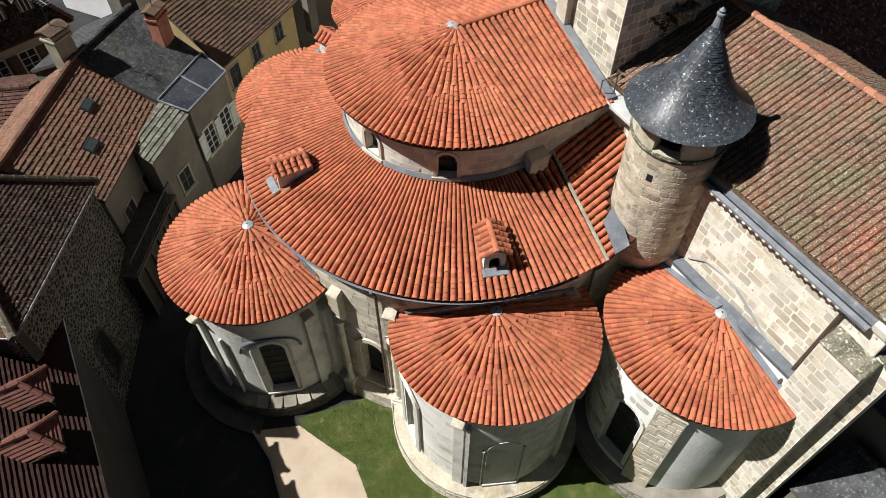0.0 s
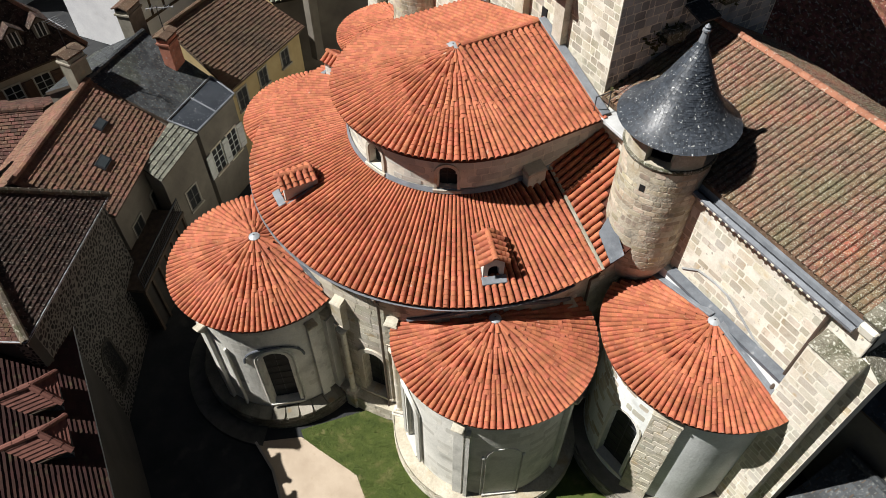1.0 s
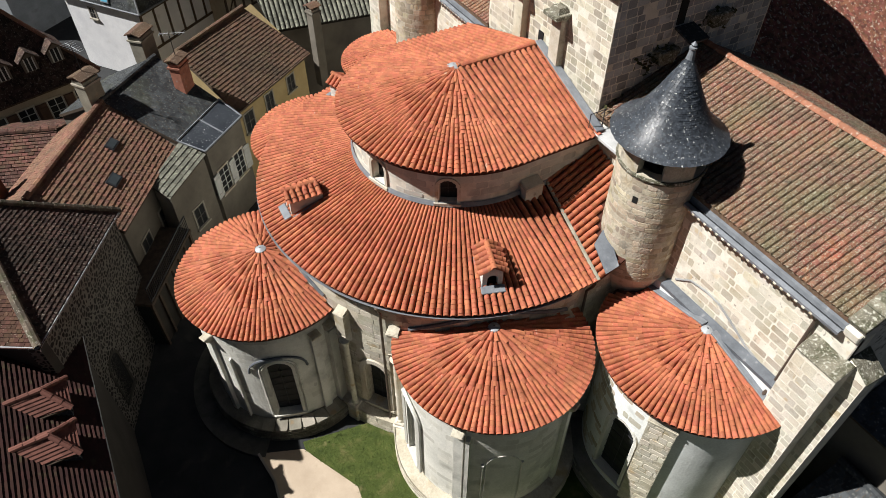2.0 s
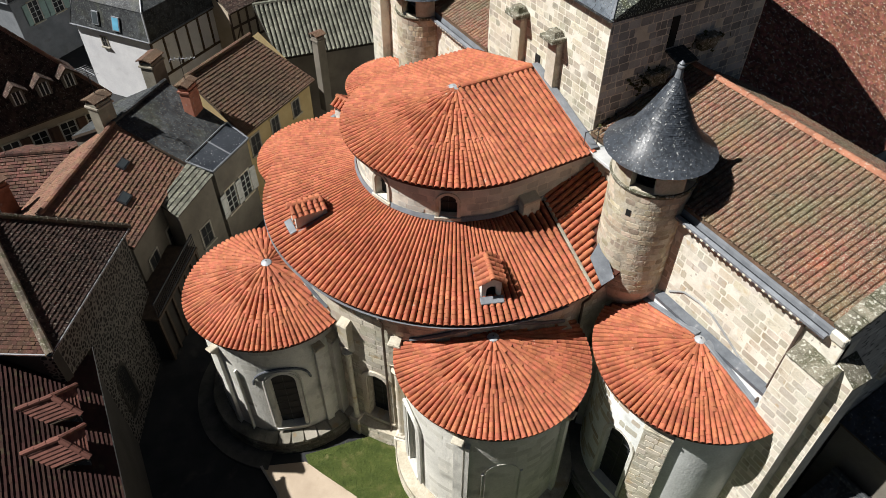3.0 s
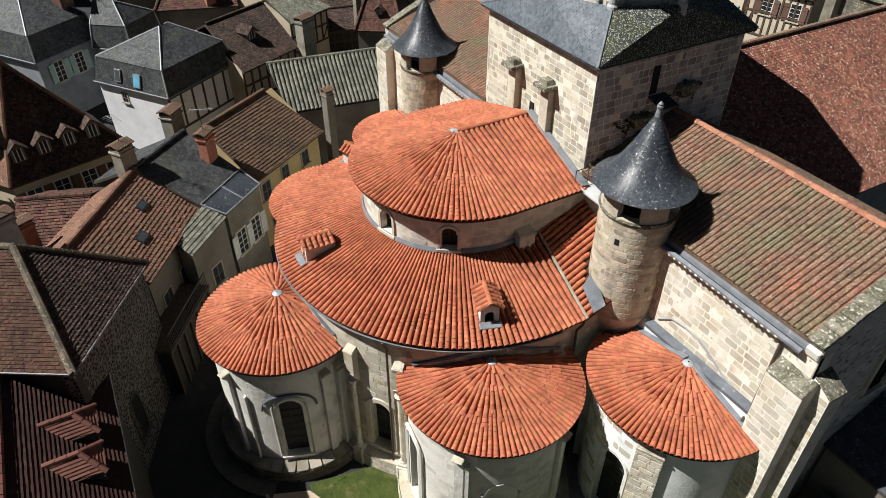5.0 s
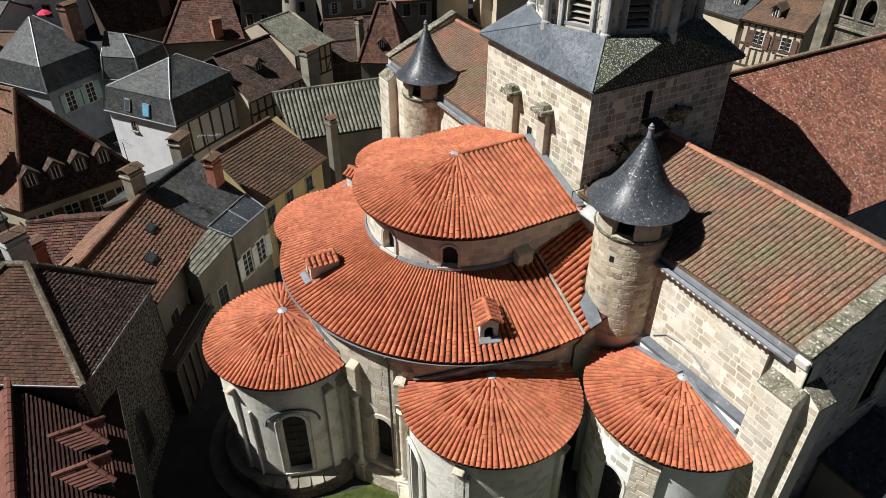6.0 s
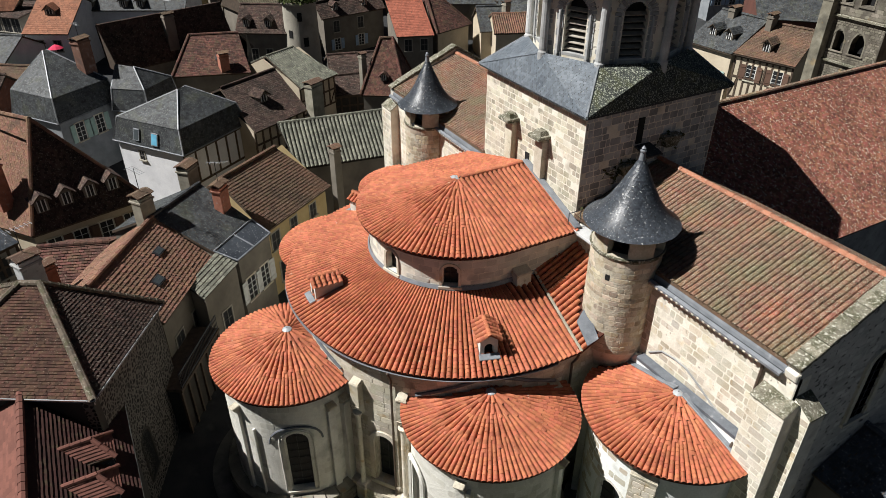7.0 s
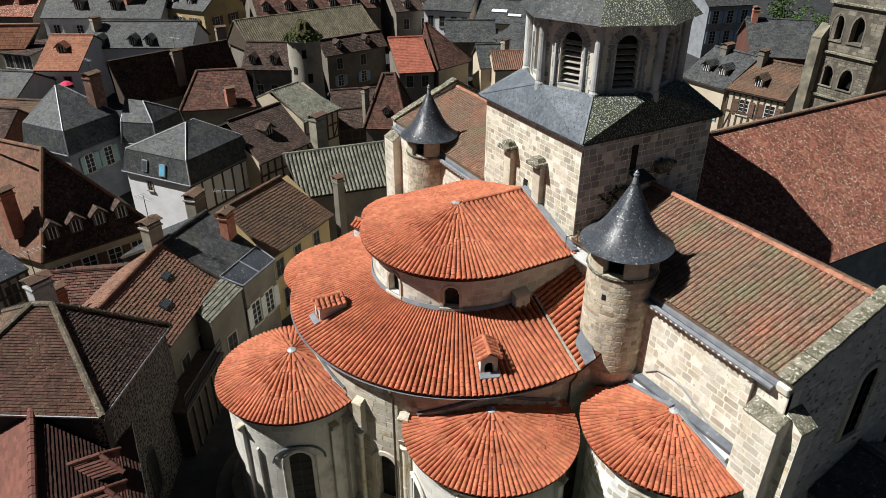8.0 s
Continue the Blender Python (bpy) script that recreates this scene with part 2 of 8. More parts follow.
M_BELFRY = surface("dark_brown_rubble", [(0.25, (0.085, 0.075, 0.058)), (0.5, (0.15, 0.135, 0.105)), (0.75, (0.23, 0.21, 0.17))], 1.1, 0.95, 0.6, 16, piece=0.35, hue=0.014, fine=0.3, spots=[((0.05, 0.046, 0.038), 0.8, 0.55, 0.7, 0.6), ((0.26, 0.17, 0.06), 1.0, 0.64, 0.72, 0.5)])
# skirt slates with the sunlit facets' blue sheen put into the colour
M_SLATE_BLUE = surface("sunlit_blue_grey_slate", [(0.3, (0.085, 0.1, 0.118)), (0.7, (0.14, 0.158, 0.178))], 0.7, 0.42, 0.2, 30, piece=0.22, spots=[((0.3, 0.31, 0.28), 12.0, 0.66, 0.7, 0.5)])
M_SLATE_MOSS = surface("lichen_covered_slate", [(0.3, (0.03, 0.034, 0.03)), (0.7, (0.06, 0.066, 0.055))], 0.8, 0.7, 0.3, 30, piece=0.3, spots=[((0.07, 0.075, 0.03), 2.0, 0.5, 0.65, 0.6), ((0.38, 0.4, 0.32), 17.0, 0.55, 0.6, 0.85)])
M_GRASS = surface("lawn", [(0.3, (0.036, 0.054, 0.01)), (0.55, (0.06, 0.08, 0.016)), (0.75, (0.12, 0.112, 0.04))], 1.6, 0.95, 0.6, 60, fine=0.35, spots=[((0.22, 0.17, 0.09), 1.1, 0.66, 0.76, 0.6)])
M_GRASS_BLADE = surface("grass_blade", [(0.3, (0.045, 0.065, 0.013)), (0.55, (0.075, 0.098, 0.022)), (0.72, (0.17, 0.155, 0.065))], 1.6, 0.8, 0.0, 20, piece=0.25)
M_PATH = surface("sandy_path", [(0.3, (0.34, 0.27, 0.2)), (0.7, (0.43, 0.35, 0.265))], 0.9, 0.95, 0.2, 60, spots=[((0.33, 0.26, 0.18), 5.0, 0.66, 0.72, 0.5)])
M_ASPHALT = surface("asphalt", [(0.3, (0.014, 0.015, 0.017)), (0.7, (0.032, 0.033, 0.034))], 0.7, 0.9, 0.3, 50, spots=[((0.05, 0.05, 0.048), 1.3, 0.6, 0.7, 0.5)])
M_PAVING = surface("grey_paving", [(0.3, (0.05, 0.048, 0.044)), (0.7, (0.1, 0.095, 0.085))], 1.2, 0.95, 0.3, 30, spots=[((0.04, 0.04, 0.036), 2.0, 0.56, 0.7, 0.6)])
M_KERB = plain("kerb_stone", (0.3, 0.28, 0.25), 0.9)
M_OCHRE = surface("ochre_plaster", [(0.3, (0.36, 0.27, 0.13)), (0.7, (0.46, 0.36, 0.19))], 0.8, 0.95, 0.2, 25, spots=[((0.25, 0.2, 0.12), 1.2, 0.62, 0.76, 0.5)])
M_GREIGE = surface("grey_beige_plaster", [(0.3, (0.12, 0.106, 0.087)), (0.7, (0.2, 0.178, 0.146))], 0.6, 0.95, 0.25, 25, spots=[((0.18, 0.16, 0.13), 0.9, 0.6, 0.74, 0.6)])
M_CREAM = surface("cream_plaster", [(0.3, (0.4, 0.34, 0.25)), (0.7, (0.52, 0.45, 0.34))], 0.6, 0.95, 0.2, 25, spots=[((0.3, 0.25, 0.18), 0.9, 0.62, 0.76, 0.5)])
M_WHITE = surface("white_plaster", [(0.3, (0.58, 0.58, 0.6)), (0.7, (0.72, 0.72, 0.73))], 0.8, 0.9, 0.15, 25, spots=[((0.45, 0.44, 0.42), 1.2, 0.62, 0.76, 0.5)])
M_BLUEGREY = surface("grey_blue_plaster", [(0.3, (0.16, 0.175, 0.19)), (0.7, (0.25, 0.265, 0.28))], 0.8, 0.95, 0.2, 25, spots=[((0.12, 0.12, 0.12), 1.2, 0.6, 0.74, 0.5)])
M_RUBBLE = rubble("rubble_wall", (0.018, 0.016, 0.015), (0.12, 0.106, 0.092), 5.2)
# plaster of the lane and yard walls, their shade put into the dark colour
M_DARKWALL = surface("shaded_dark_plaster", [(0.3, (0.034, 0.03, 0.026)), (0.7, (0.06, 0.053, 0.046))], 0.6, 0.95, 0.25, 25)
M_LIMEWASH = surface("white_limewash", [(0.3, (0.601, 0.61, 0.587)), (0.7, (0.757, 0.77, 0.752))], 0.9, 0.95, 0.5, 12, spots=[((0.388, 0.38, 0.35), 1.1, 0.6, 0.72, 0.5)])
M_GLASS = surface("dark_leaded_glass", [(0.3, (0.008, 0.009, 0.01)), (0.7, (0.018, 0.02, 0.022))], 4.0, 0.55, 0.3, 20)
M_DARK = plain("dark_void", (0.012, 0.012, 0.012), 0.9)
M_WOOD = surface("dark_timber", [(0.3, (0.05, 0.035, 0.025)), (0.7, (0.1, 0.07, 0.05))], 4.0, 0.85, 0.3, 30)
M_LOUVRE = surface("weathered_louvre_wood", [(0.3, (0.2, 0.18, 0.15)), (0.7, (0.36, 0.33, 0.28))], 4.0, 0.9, 0.3, 30)
M_SHUTTER = plain("pale_painted_wood", (0.52, 0.52, 0.5), 0.7)
M_SHUTTER_BROWN = plain("brown_painted_wood", (0.12, 0.07, 0.05), 0.7)
M_SHUTTER_BLUE = plain("blue_painted_wood", (0.27, 0.36, 0.48), 0.7)
M_SHUTTER_GREEN = plain("grey_green_painted_wood", (0.3, 0.42, 0.38), 0.7)
M_FRAME = plain("white_painted_frame", (0.62, 0.62, 0.6), 0.6)
M_SASH = plain("grey_painted_sash", (0.14, 0.13, 0.12), 0.7)
M_BRICK = surface("chimney_brick", [(0.3, (0.22, 0.09, 0.06)), (0.7, (0.36, 0.15, 0.1))], 3.0, 0.95, 0.4, 25, piece=0.25, spots=[((0.3, 0.28, 0.25), 4.0, 0.62, 0.7, 0.5)])
M_OLD_BRICK = surface("sooty_chimney_brick", [(0.3, (0.13, 0.07, 0.05)), (0.7, (0.24, 0.13, 0.095))], 2.0, 0.95, 0.5, 20, spots=[((0.3, 0.27, 0.24), 2.0, 0.6, 0.7, 0.5), ((0.06, 0.05, 0.045), 1.0, 0.58, 0.7, 0.6)])
M_ROUGHCAST = surface("grey_roughcast", [(0.3, (0.26, 0.24, 0.2)), (0.7, (0.36, 0.335, 0.28))], 0.7, 0.95, 0.3, 25, spots=[((0.18, 0.165, 0.14), 0.8, 0.58, 0.74, 0.6)])
M_PIPE = plain("brown_downpipe", (0.1, 0.075, 0.06), 0.5, 0.4)
M_DARK_PIPE = plain("dark_metal", (0.05, 0.05, 0.055), 0.5, 0.5)
M_RIDGE_RED = surface("weathered_orange_ridge", [(0.3, (0.24, 0.1, 0.06)), (0.7, (0.34, 0.15, 0.09))], 1.2, 0.9, 0.4, 30, piece=0.2, spots=[((0.45, 0.42, 0.34), 14.0, 0.6, 0.66, 0.6)])
M_RIDGE = surface("dark_mossy_ridge", [(0.3, (0.06, 0.05, 0.038)), (0.7, (0.13, 0.1, 0.075))], 1.8, 0.95, 0.5, 25, piece=0.25, spots=[((0.05, 0.05, 0.025), 2.6, 0.5, 0.64, 0.7), ((0.3, 0.28, 0.23), 11.0, 0.6, 0.65, 0.6)])
M_COPING = surface("mossy_coping_stone", [(0.3, (0.09, 0.083, 0.06)), (0.7, (0.21, 0.19, 0.145))], 1.8, 0.95, 0.9, 18, piece=0.12, fine=0.35, dist=0.05, spots=[((0.045, 0.046, 0.022), 2.2, 0.48, 0.6, 0.75), ((0.5, 0.49, 0.42), 10.0, 0.57, 0.66, 0.7), ((0.4, 0.4, 0.32), 30.0, 0.58, 0.64, 0.6)])
M_LEAF = surface("foliage", [(0.3, (0.03, 0.07, 0.015)), (0.7, (0.09, 0.16, 0.03))], 2.0, 0.8, 0.2, 20, piece=0.4)
M_MOSS = surface("moss_and_earth", [(0.3, (0.03, 0.035, 0.012)), (0.55, (0.06, 0.06, 0.022)), (0.75, (0.1, 0.07, 0.045))], 3.0, 0.95, 0.9, 12, dist=0.1)
M_MOSS_GREEN = surface("dull_green_growth", [(0.3, (0.03, 0.04, 0.012)), (0.6, (0.06, 0.075, 0.022)), (0.8, (0.09, 0.07, 0.04))], 2.0, 0.9, 0.2, 20, piece=0.4)
M_BARK = surface("bark", [(0.3, (0.06, 0.045, 0.035)), (0.7, (0.12, 0.09, 0.07))], 6.0, 0.95, 0.5, 20)
M_PARASOL = plain("red_pink_canvas", (0.55, 0.03, 0.08), 0.8)
M_SKYLIGHT = plain("skylight_glass", (0.05, 0.06, 0.065), 0.3)
M_SKYLIGHT_BLUE = plain("blue_skylight_blind", (0.12, 0.35, 0.5), 0.2)

# ---- building kit ----
GROUND = 0.9


def thing(name, loc, label, category, group="", kind=""):
    ob = new(name)
    ob.empty_display_size = 0.2
    ob.location = loc
    return tagged(ob, label, category, group, kind)


def hang(ob, parent):
    if parent is not None:
        ob.parent = parent
        if parent.type == "EMPTY":
            ob.matrix_parent_inverse = Matrix.Translation(-parent.location)
    return ob


def part(name, bm, material, parent, label=""):
    me = bpy.data.meshes.new(name)
    bmesh.ops.recalc_face_normals(bm, faces=bm.faces)
    bm.to_mesh(me)
    bm.free()
    me.materials.append(material)
    ob = new(name, me)
    if label:
        tagged(ob, label)
    return hang(ob, parent)


def mesh_part(name, verts, faces, material, parent, label="", kind="", smooth=False):
    me = bpy.data.meshes.new(name)
    me.from_pydata([tuple(v) for v in verts], [], [tuple(f) for f in faces])
    me.materials.append(material)
    if smooth:
        me.polygons.foreach_set("use_smooth", [True] * len(me.polygons))
    ob = new(name, me)
    tagged(ob, label, "", "", kind)
    return hang(ob, parent)


def V(*a):
    return Vector(a)


def box(bm, c, size, ux=(1, 0, 0), up=(0, 0, 1), taper=1.0, bevel=0.0):
    """A block with base centre c; size along ux, across, and up."""
    ux, up = Vector(ux).normalized(), Vector(up).normalized()
    uy = up.cross(ux).normalized()
    a, b, h = size[0] / 2, size[1] / 2, size[2]
    lo = [bm.verts.new(Vector(c) + ux * sx * a + uy * sy * b) for sx, sy in ((-1, -1), (1, -1), (1, 1), (-1, 1))]
    hi = [bm.verts.new(Vector(c) + ux * sx * a * taper + uy * sy * b * taper + up * h) for sx, sy in ((-1, -1), (1, -1), (1, 1), (-1, 1))]
    fs = [bm.faces.new(lo[::-1]), bm.faces.new(hi)] + [bm.faces.new((lo[i], lo[(i + 1) % 4], hi[(i + 1) % 4], hi[i])) for i in range(4)]
    if bevel:
        es = list({e for f in fs for e in f.edges})
        bmesh.ops.bevel(bm, geom=es, offset=bevel, segments=1, affect="EDGES")
    return bm


def lathe(bm, cx, cy, profile, seg=32, a0=0.0, a1=2 * math.pi):
    """Turns a profile of (radius, z) round the upright through (cx, cy)."""
    full = abs(a1 - a0) > 6.28
    n = seg if full else seg + 1
    rings = []
    for r, z in profile:
        rings.append([bm.verts.new((cx + r * math.cos(a0 + (a1 - a0) * k / seg), cy + r * math.sin(a0 + (a1 - a0) * k / seg), z)) for k in range(n)])
    for a, b in zip(rings, rings[1:]):
        for k in range(seg):
            j = (k + 1) % n
            bm.faces.new((a[k], a[j], b[j], b[k]))
    return bm


def pipe(bm, pts, r=0.06, seg=8):
    """A round bar through the points."""
    pts = [Vector(p) for p in pts]
    rings = []
    for i, p in enumerate(pts):
        d = (pts[min(i + 1, len(pts) - 1)] - pts[max(i - 1, 0)]).normalized()
        s = d.cross(V(0, 0, 1) if abs(d.z) < 0.9 else V(1, 0, 0)).normalized()
        t = d.cross(s)
        rings.append([bm.verts.new(p + (s * math.cos(k * 2 * math.pi / seg) + t * math.sin(k * 2 * math.pi / seg)) * r) for k in range(seg)])
    for a, b in zip(rings, rings[1:]):
        for k in range(seg):
            bm.faces.new((a[k], a[(k + 1) % seg], b[(k + 1) % seg], b[k]))
    bm.faces.new(rings[0][::-1])
    bm.faces.new(rings[-1])
    return bm


# unit pieces: x across, y down the slope, z out
def arch_tile(seg=5, top=0.9):
    vs, fs = [], []
    for y, w in ((0.0, top), (1.0, 1.0)):
        vs += [(-0.5 * w * math.cos(math.pi * k / seg), y, 0.5 * w * math.sin(math.pi * k / seg)) for k in range(seg + 1)]
    vs += [(-0.5 * 0.88 * math.cos(math.pi * k / seg), 1.0, 0.5 * 0.84 * math.sin(math.pi * k / seg)) for k in range(seg + 1)]
    n = seg + 1
    for k in range(seg):
        fs.append((k, n + k, n + k + 1, k + 1))
        fs.append((n + k, 2 * n + k, 2 * n + k + 1, n + k + 1))
    return np.array(vs), fs


def slab_tile():
    vs = np.array([(-0.5, 0, 0), (0.5, 0, 0), (0.5, 1, 1), (-0.5, 1, 1), (-0.5, 1, 0), (0.5, 1, 0), (-0.5, 0, -0.5), (0.5, 0, -0.5)], float)
    return vs, [(0, 3, 2, 1), (3, 4, 5, 2), (0, 6, 4, 3), (1, 2, 5, 7)]


def ashlar_block():
    """A dressed stone with worn corners: x along the course, y up, z out."""
    ring = [(-0.5, -0.36), (-0.42, -0.5), (0.42, -0.5), (0.5, -0.36), (0.5, 0.36), (0.42, 0.5), (-0.42, 0.5), (-0.5, 0.36)]
    vs = [(x * k, y * k, z) for k, z in ((1.0, 0.0), (0.985, 0.7), (0.93, 1.0)) for x, y in ring]
    fs = [tuple(range(16, 24))] + [(a + k, a + (k + 1) % 8, a + 8 + (k + 1) % 8, a + 8 + k) for a in (0, 8) for k in range(8)]
    return np.array(vs), fs


def bent_block(fn, a, b, v0, v1, proud):
    """A stone that follows a round wall from a to b along it and from v0 to v1 in height."""
    cut = min(0.05, (v1 - v0) * 0.2)
    us = [(a, cut), (a + 0.04, 0.0), ((a + b) / 2, 0.0), (b - 0.04, 0.0), (b, cut)]
    vs = [fn(u, v, o) for o, g in ((0.0, 0.0), (proud, 0.012)) for u, c in us for v in (v0 + c + g, v1 - c - g)]
    fs = []
    for k in range(4):
        i, j = 2 * k, 10 + 2 * k
        fs += [(j, j + 2, j + 3, j + 1), (i, i + 2, j + 2, j), (i + 1, j + 1, j + 3, i + 3)]
    return vs, fs + [(0, 10, 11, 1), (8, 9, 19, 18)]


def unit(name, shape, material):
    me = bpy.data.meshes.new(name)
    me.from_pydata([tuple(v) for v in shape[0]], [], shape[1])
    me.materials.append(material)
    if len(shape[1]) > 9 and len(shape[0]) != 24:
        me.shade_smooth()
        me.set_sharp_from_angle(angle=0.9)
    return me, shape, material


def lay(name, mats, piece, parent, near, limit=300, rest="rest"):
    """Lays pieces at the given matrices: those nearest a point as parts, the others joined."""
    me, (uv, uf), material = piece
    if not mats:
        return
    near = Vector(near)
    mats = sorted(mats, key=lambda m: (m.translation - near).length)
    for m in mats[:limit]:
        ob = hang(new(name, me), parent)
        ob.matrix_basis = m
    if len(mats) > limit:
        a = np.array([[list(r) for r in m] for m in mats[limit:]])
        p = np.einsum("nij,vj->nvi", a[:, :3, :3], uv) + a[:, None, :3, 3]
        nv = len(uv)
        join(rest, p.reshape(-1, 3), [tuple(i + k * nv for i in f) for k in range(len(a)) for f in uf], material, parent)


def join(name, p, faces, material, parent, label=""):
    me = bpy.data.meshes.new(name)
    me.from_pydata(p.tolist() if isinstance(p, np.ndarray) else p, [], faces)
    me.materials.append(material)
    ob = new(name, me)
    ob["kind"] = "stuff"
    if label:
        ob["label"] = label
    return hang(ob, parent)


def frame_of(o, x, y, z, sx, sy, sz):
    m = Matrix((x * sx, y * sy, z * sz)).transposed().to_4x4()
    m.translation = o
    return m


def tile_row(out, eave, top, normal, width, expo=0.3, keep=None, rnd=random, rise=1.14):
    """Tiles of one row from the eave up to the top. width(s): the width at a share s of the way up, or 0 where the row has ended."""
    eave, top, normal = Vector(eave), Vector(top), Vector(normal).normalized()
    run = (top - eave).length
    up = (top - eave) / run
    side = up.cross(normal).normalized()
    k = max(1, round(run / expo))
    e = run / k
    for i in range(k):
        w = width((i + 0.5) / k)
        if w <= 0:
            continue
        o = eave + up * (e * (i + 1) + 0.05)
        if keep and not keep(o - up * e * 0.5):
            continue
        w *= rnd.uniform(0.95, 1.05)
        y = (-up + normal * 0.09 + side * rnd.uniform(-0.015, 0.015)).normalized()
        z = side.cross(y).normalized()
        z = z if z.dot(normal) > 0 else -z
        x = y.cross(z)
        out.append(frame_of(o + normal * rnd.uniform(0.0, 0.012) + side * rnd.uniform(-0.008, 0.008), x, y, z, w, e + 0.07, w * rise * rnd.uniform(0.95, 1.05)))


def cone_rows(out, cx, cy, r0, z0, r1, z1, a0, a1, pitch=0.25, expo=0.175, keep=None):
    """Rows of a cone or ring roof from radius r0 (eave) up to r1. On a cone a row splits in two each time it has grown too wide; on a ring the rows just widen."""
    rnd = random.Random(round(cx * 10 + cy * 7 + r0 * 100))
    run = math.hypot(r0 - r1, z1 - z0)
    k = max(1, round(run / expo))
    e = run / k
    rows = []                              # middle, angular width, radius at the top, radius at the foot

    def split(a, d, ra, depth):
        rb = r0 if depth == 3 else 0.272 / d * rnd.uniform(0.86, 1.1)
        if rb >= r0 - 0.2:
            rows.append((a, d, ra, r0))
            return
        rows.append((a, d, ra, rb))
        m = rnd.uniform(0.47, 0.53) * d
        split(a - d / 2 + m / 2, m, rb, depth + 1)
        split(a + m / 2, d - m, rb, depth + 1)

    if r1 < 1.0:
        n = max(3, round((a1 - a0) * r0 / pitch / 8))
        for i in range(n):
            split(a0 + (a1 - a0) * (i + 0.5) / n, (a1 - a0) / n, r1, 0)
    else:
        n = round((a1 - a0) * r0 / pitch)
        rows = [(a0 + (a1 - a0) * (i + 0.5) / n, (a1 - a0) / n, r1, r0) for i in range(n)]
    for a, d, ra, rb in rows:
        c, sn = math.cos(a), math.sin(a)
        nrm = V(c * (z1 - z0), sn * (z1 - z0), r0 - r1).normalized()
        up = V(c * (r1 - r0), sn * (r1 - r0), z1 - z0).normalized()
        side = up.cross(nrm).normalized()
        shift = rnd.uniform(-0.05, 0.05)
        for j in range(k):
            s = (j + 1) / k
            r = r0 + (r1 - r0) * (j + 0.5) / k
            if r < ra or r > rb:
                continue
            w = min(0.262, max(0.178 if r1 < 1.0 and r > 0.6 else 0.05, d * r * (0.95 if r1 < 1.0 else 0.88))) * rnd.uniform(0.96, 1.03)
            o = V(cx + c * (r0 + (r1 - r0) * s), cy + sn * (r0 + (r1 - r0) * s), z0 + (z1 - z0) * s) + up * (0.05 + (shift if j + 1 < k else 0.0))
            if keep and not keep(o - up * e * 0.5):
                continue
            y = (-up + nrm * 0.075 + side * rnd.uniform(-0.02, 0.02)).normalized()
            z = side.cross(y).normalized()
            z = z if z.dot(nrm) > 0 else -z
            length = e + 0.15 if j else e + 0.05 + shift
            out.append(frame_of(o + nrm * rnd.uniform(-0.004, 0.008), y.cross(z), y, z, w, length, min(w, 0.19) * rnd.uniform(1.16, 1.28)))


def plane_rows(out, e0, e1, t0, t1, pitch=0.25, expo=0.18, keep=None, w=0.212, rise=1.14):
    """Parallel rows on a flat slope with its eave e0-e1 and its top t0-t1."""
    e0, e1, t0, t1 = map(Vector, (e0, e1, t0, t1))
    nrm = (e1 - e0).cross(t0 - e0).normalized()
    nrm = nrm if nrm.z > 0 else -nrm
    n = max(2, round((e1 - e0).length / pitch))
    rnd = random.Random(round(e0.x * 31 + e1.y * 17))
    for i in range(n):
        s = (i + 0.5) / n
        tile_row(out, e0.lerp(e1, s), t0.lerp(t1, s), nrm, lambda t: w, expo, keep, rnd, rise)


def sheet(name, lower, upper, material, parent, thick=0.12, label=""):
    """A roof deck between two lines of points, with thickness."""
    n = len(lower)
    vs = [Vector(p) for p in lower] + [Vector(p) for p in upper]
    vs += [p - V(0, 0, thick) for p in vs]
    fs = []
    for i in range(n - 1):
        fs += [(i, i + 1, n + i + 1, n + i), (2 * n + i, 3 * n + i, 3 * n + i + 1, 2 * n + i + 1), (i, 2 * n + i, 2 * n + i + 1, i + 1), (n + i, n + i + 1, 3 * n + i + 1, 3 * n + i)]
    fs += [(0, n, 3 * n, 2 * n), (n - 1, 3 * n - 1, 4 * n - 1, 2 * n - 1)]
    return mesh_part(name, vs, fs, material, parent, label)


def opening_hit(u, v, openings, grow=0.0):
    for uc, sill, w, spring in openings:
        h = w / 2 + grow
        if abs(u - uc) < h and v > sill - grow and (v < spring or (u - uc) ** 2 + (v - spring) ** 2 < h * h):
            return True
    return False


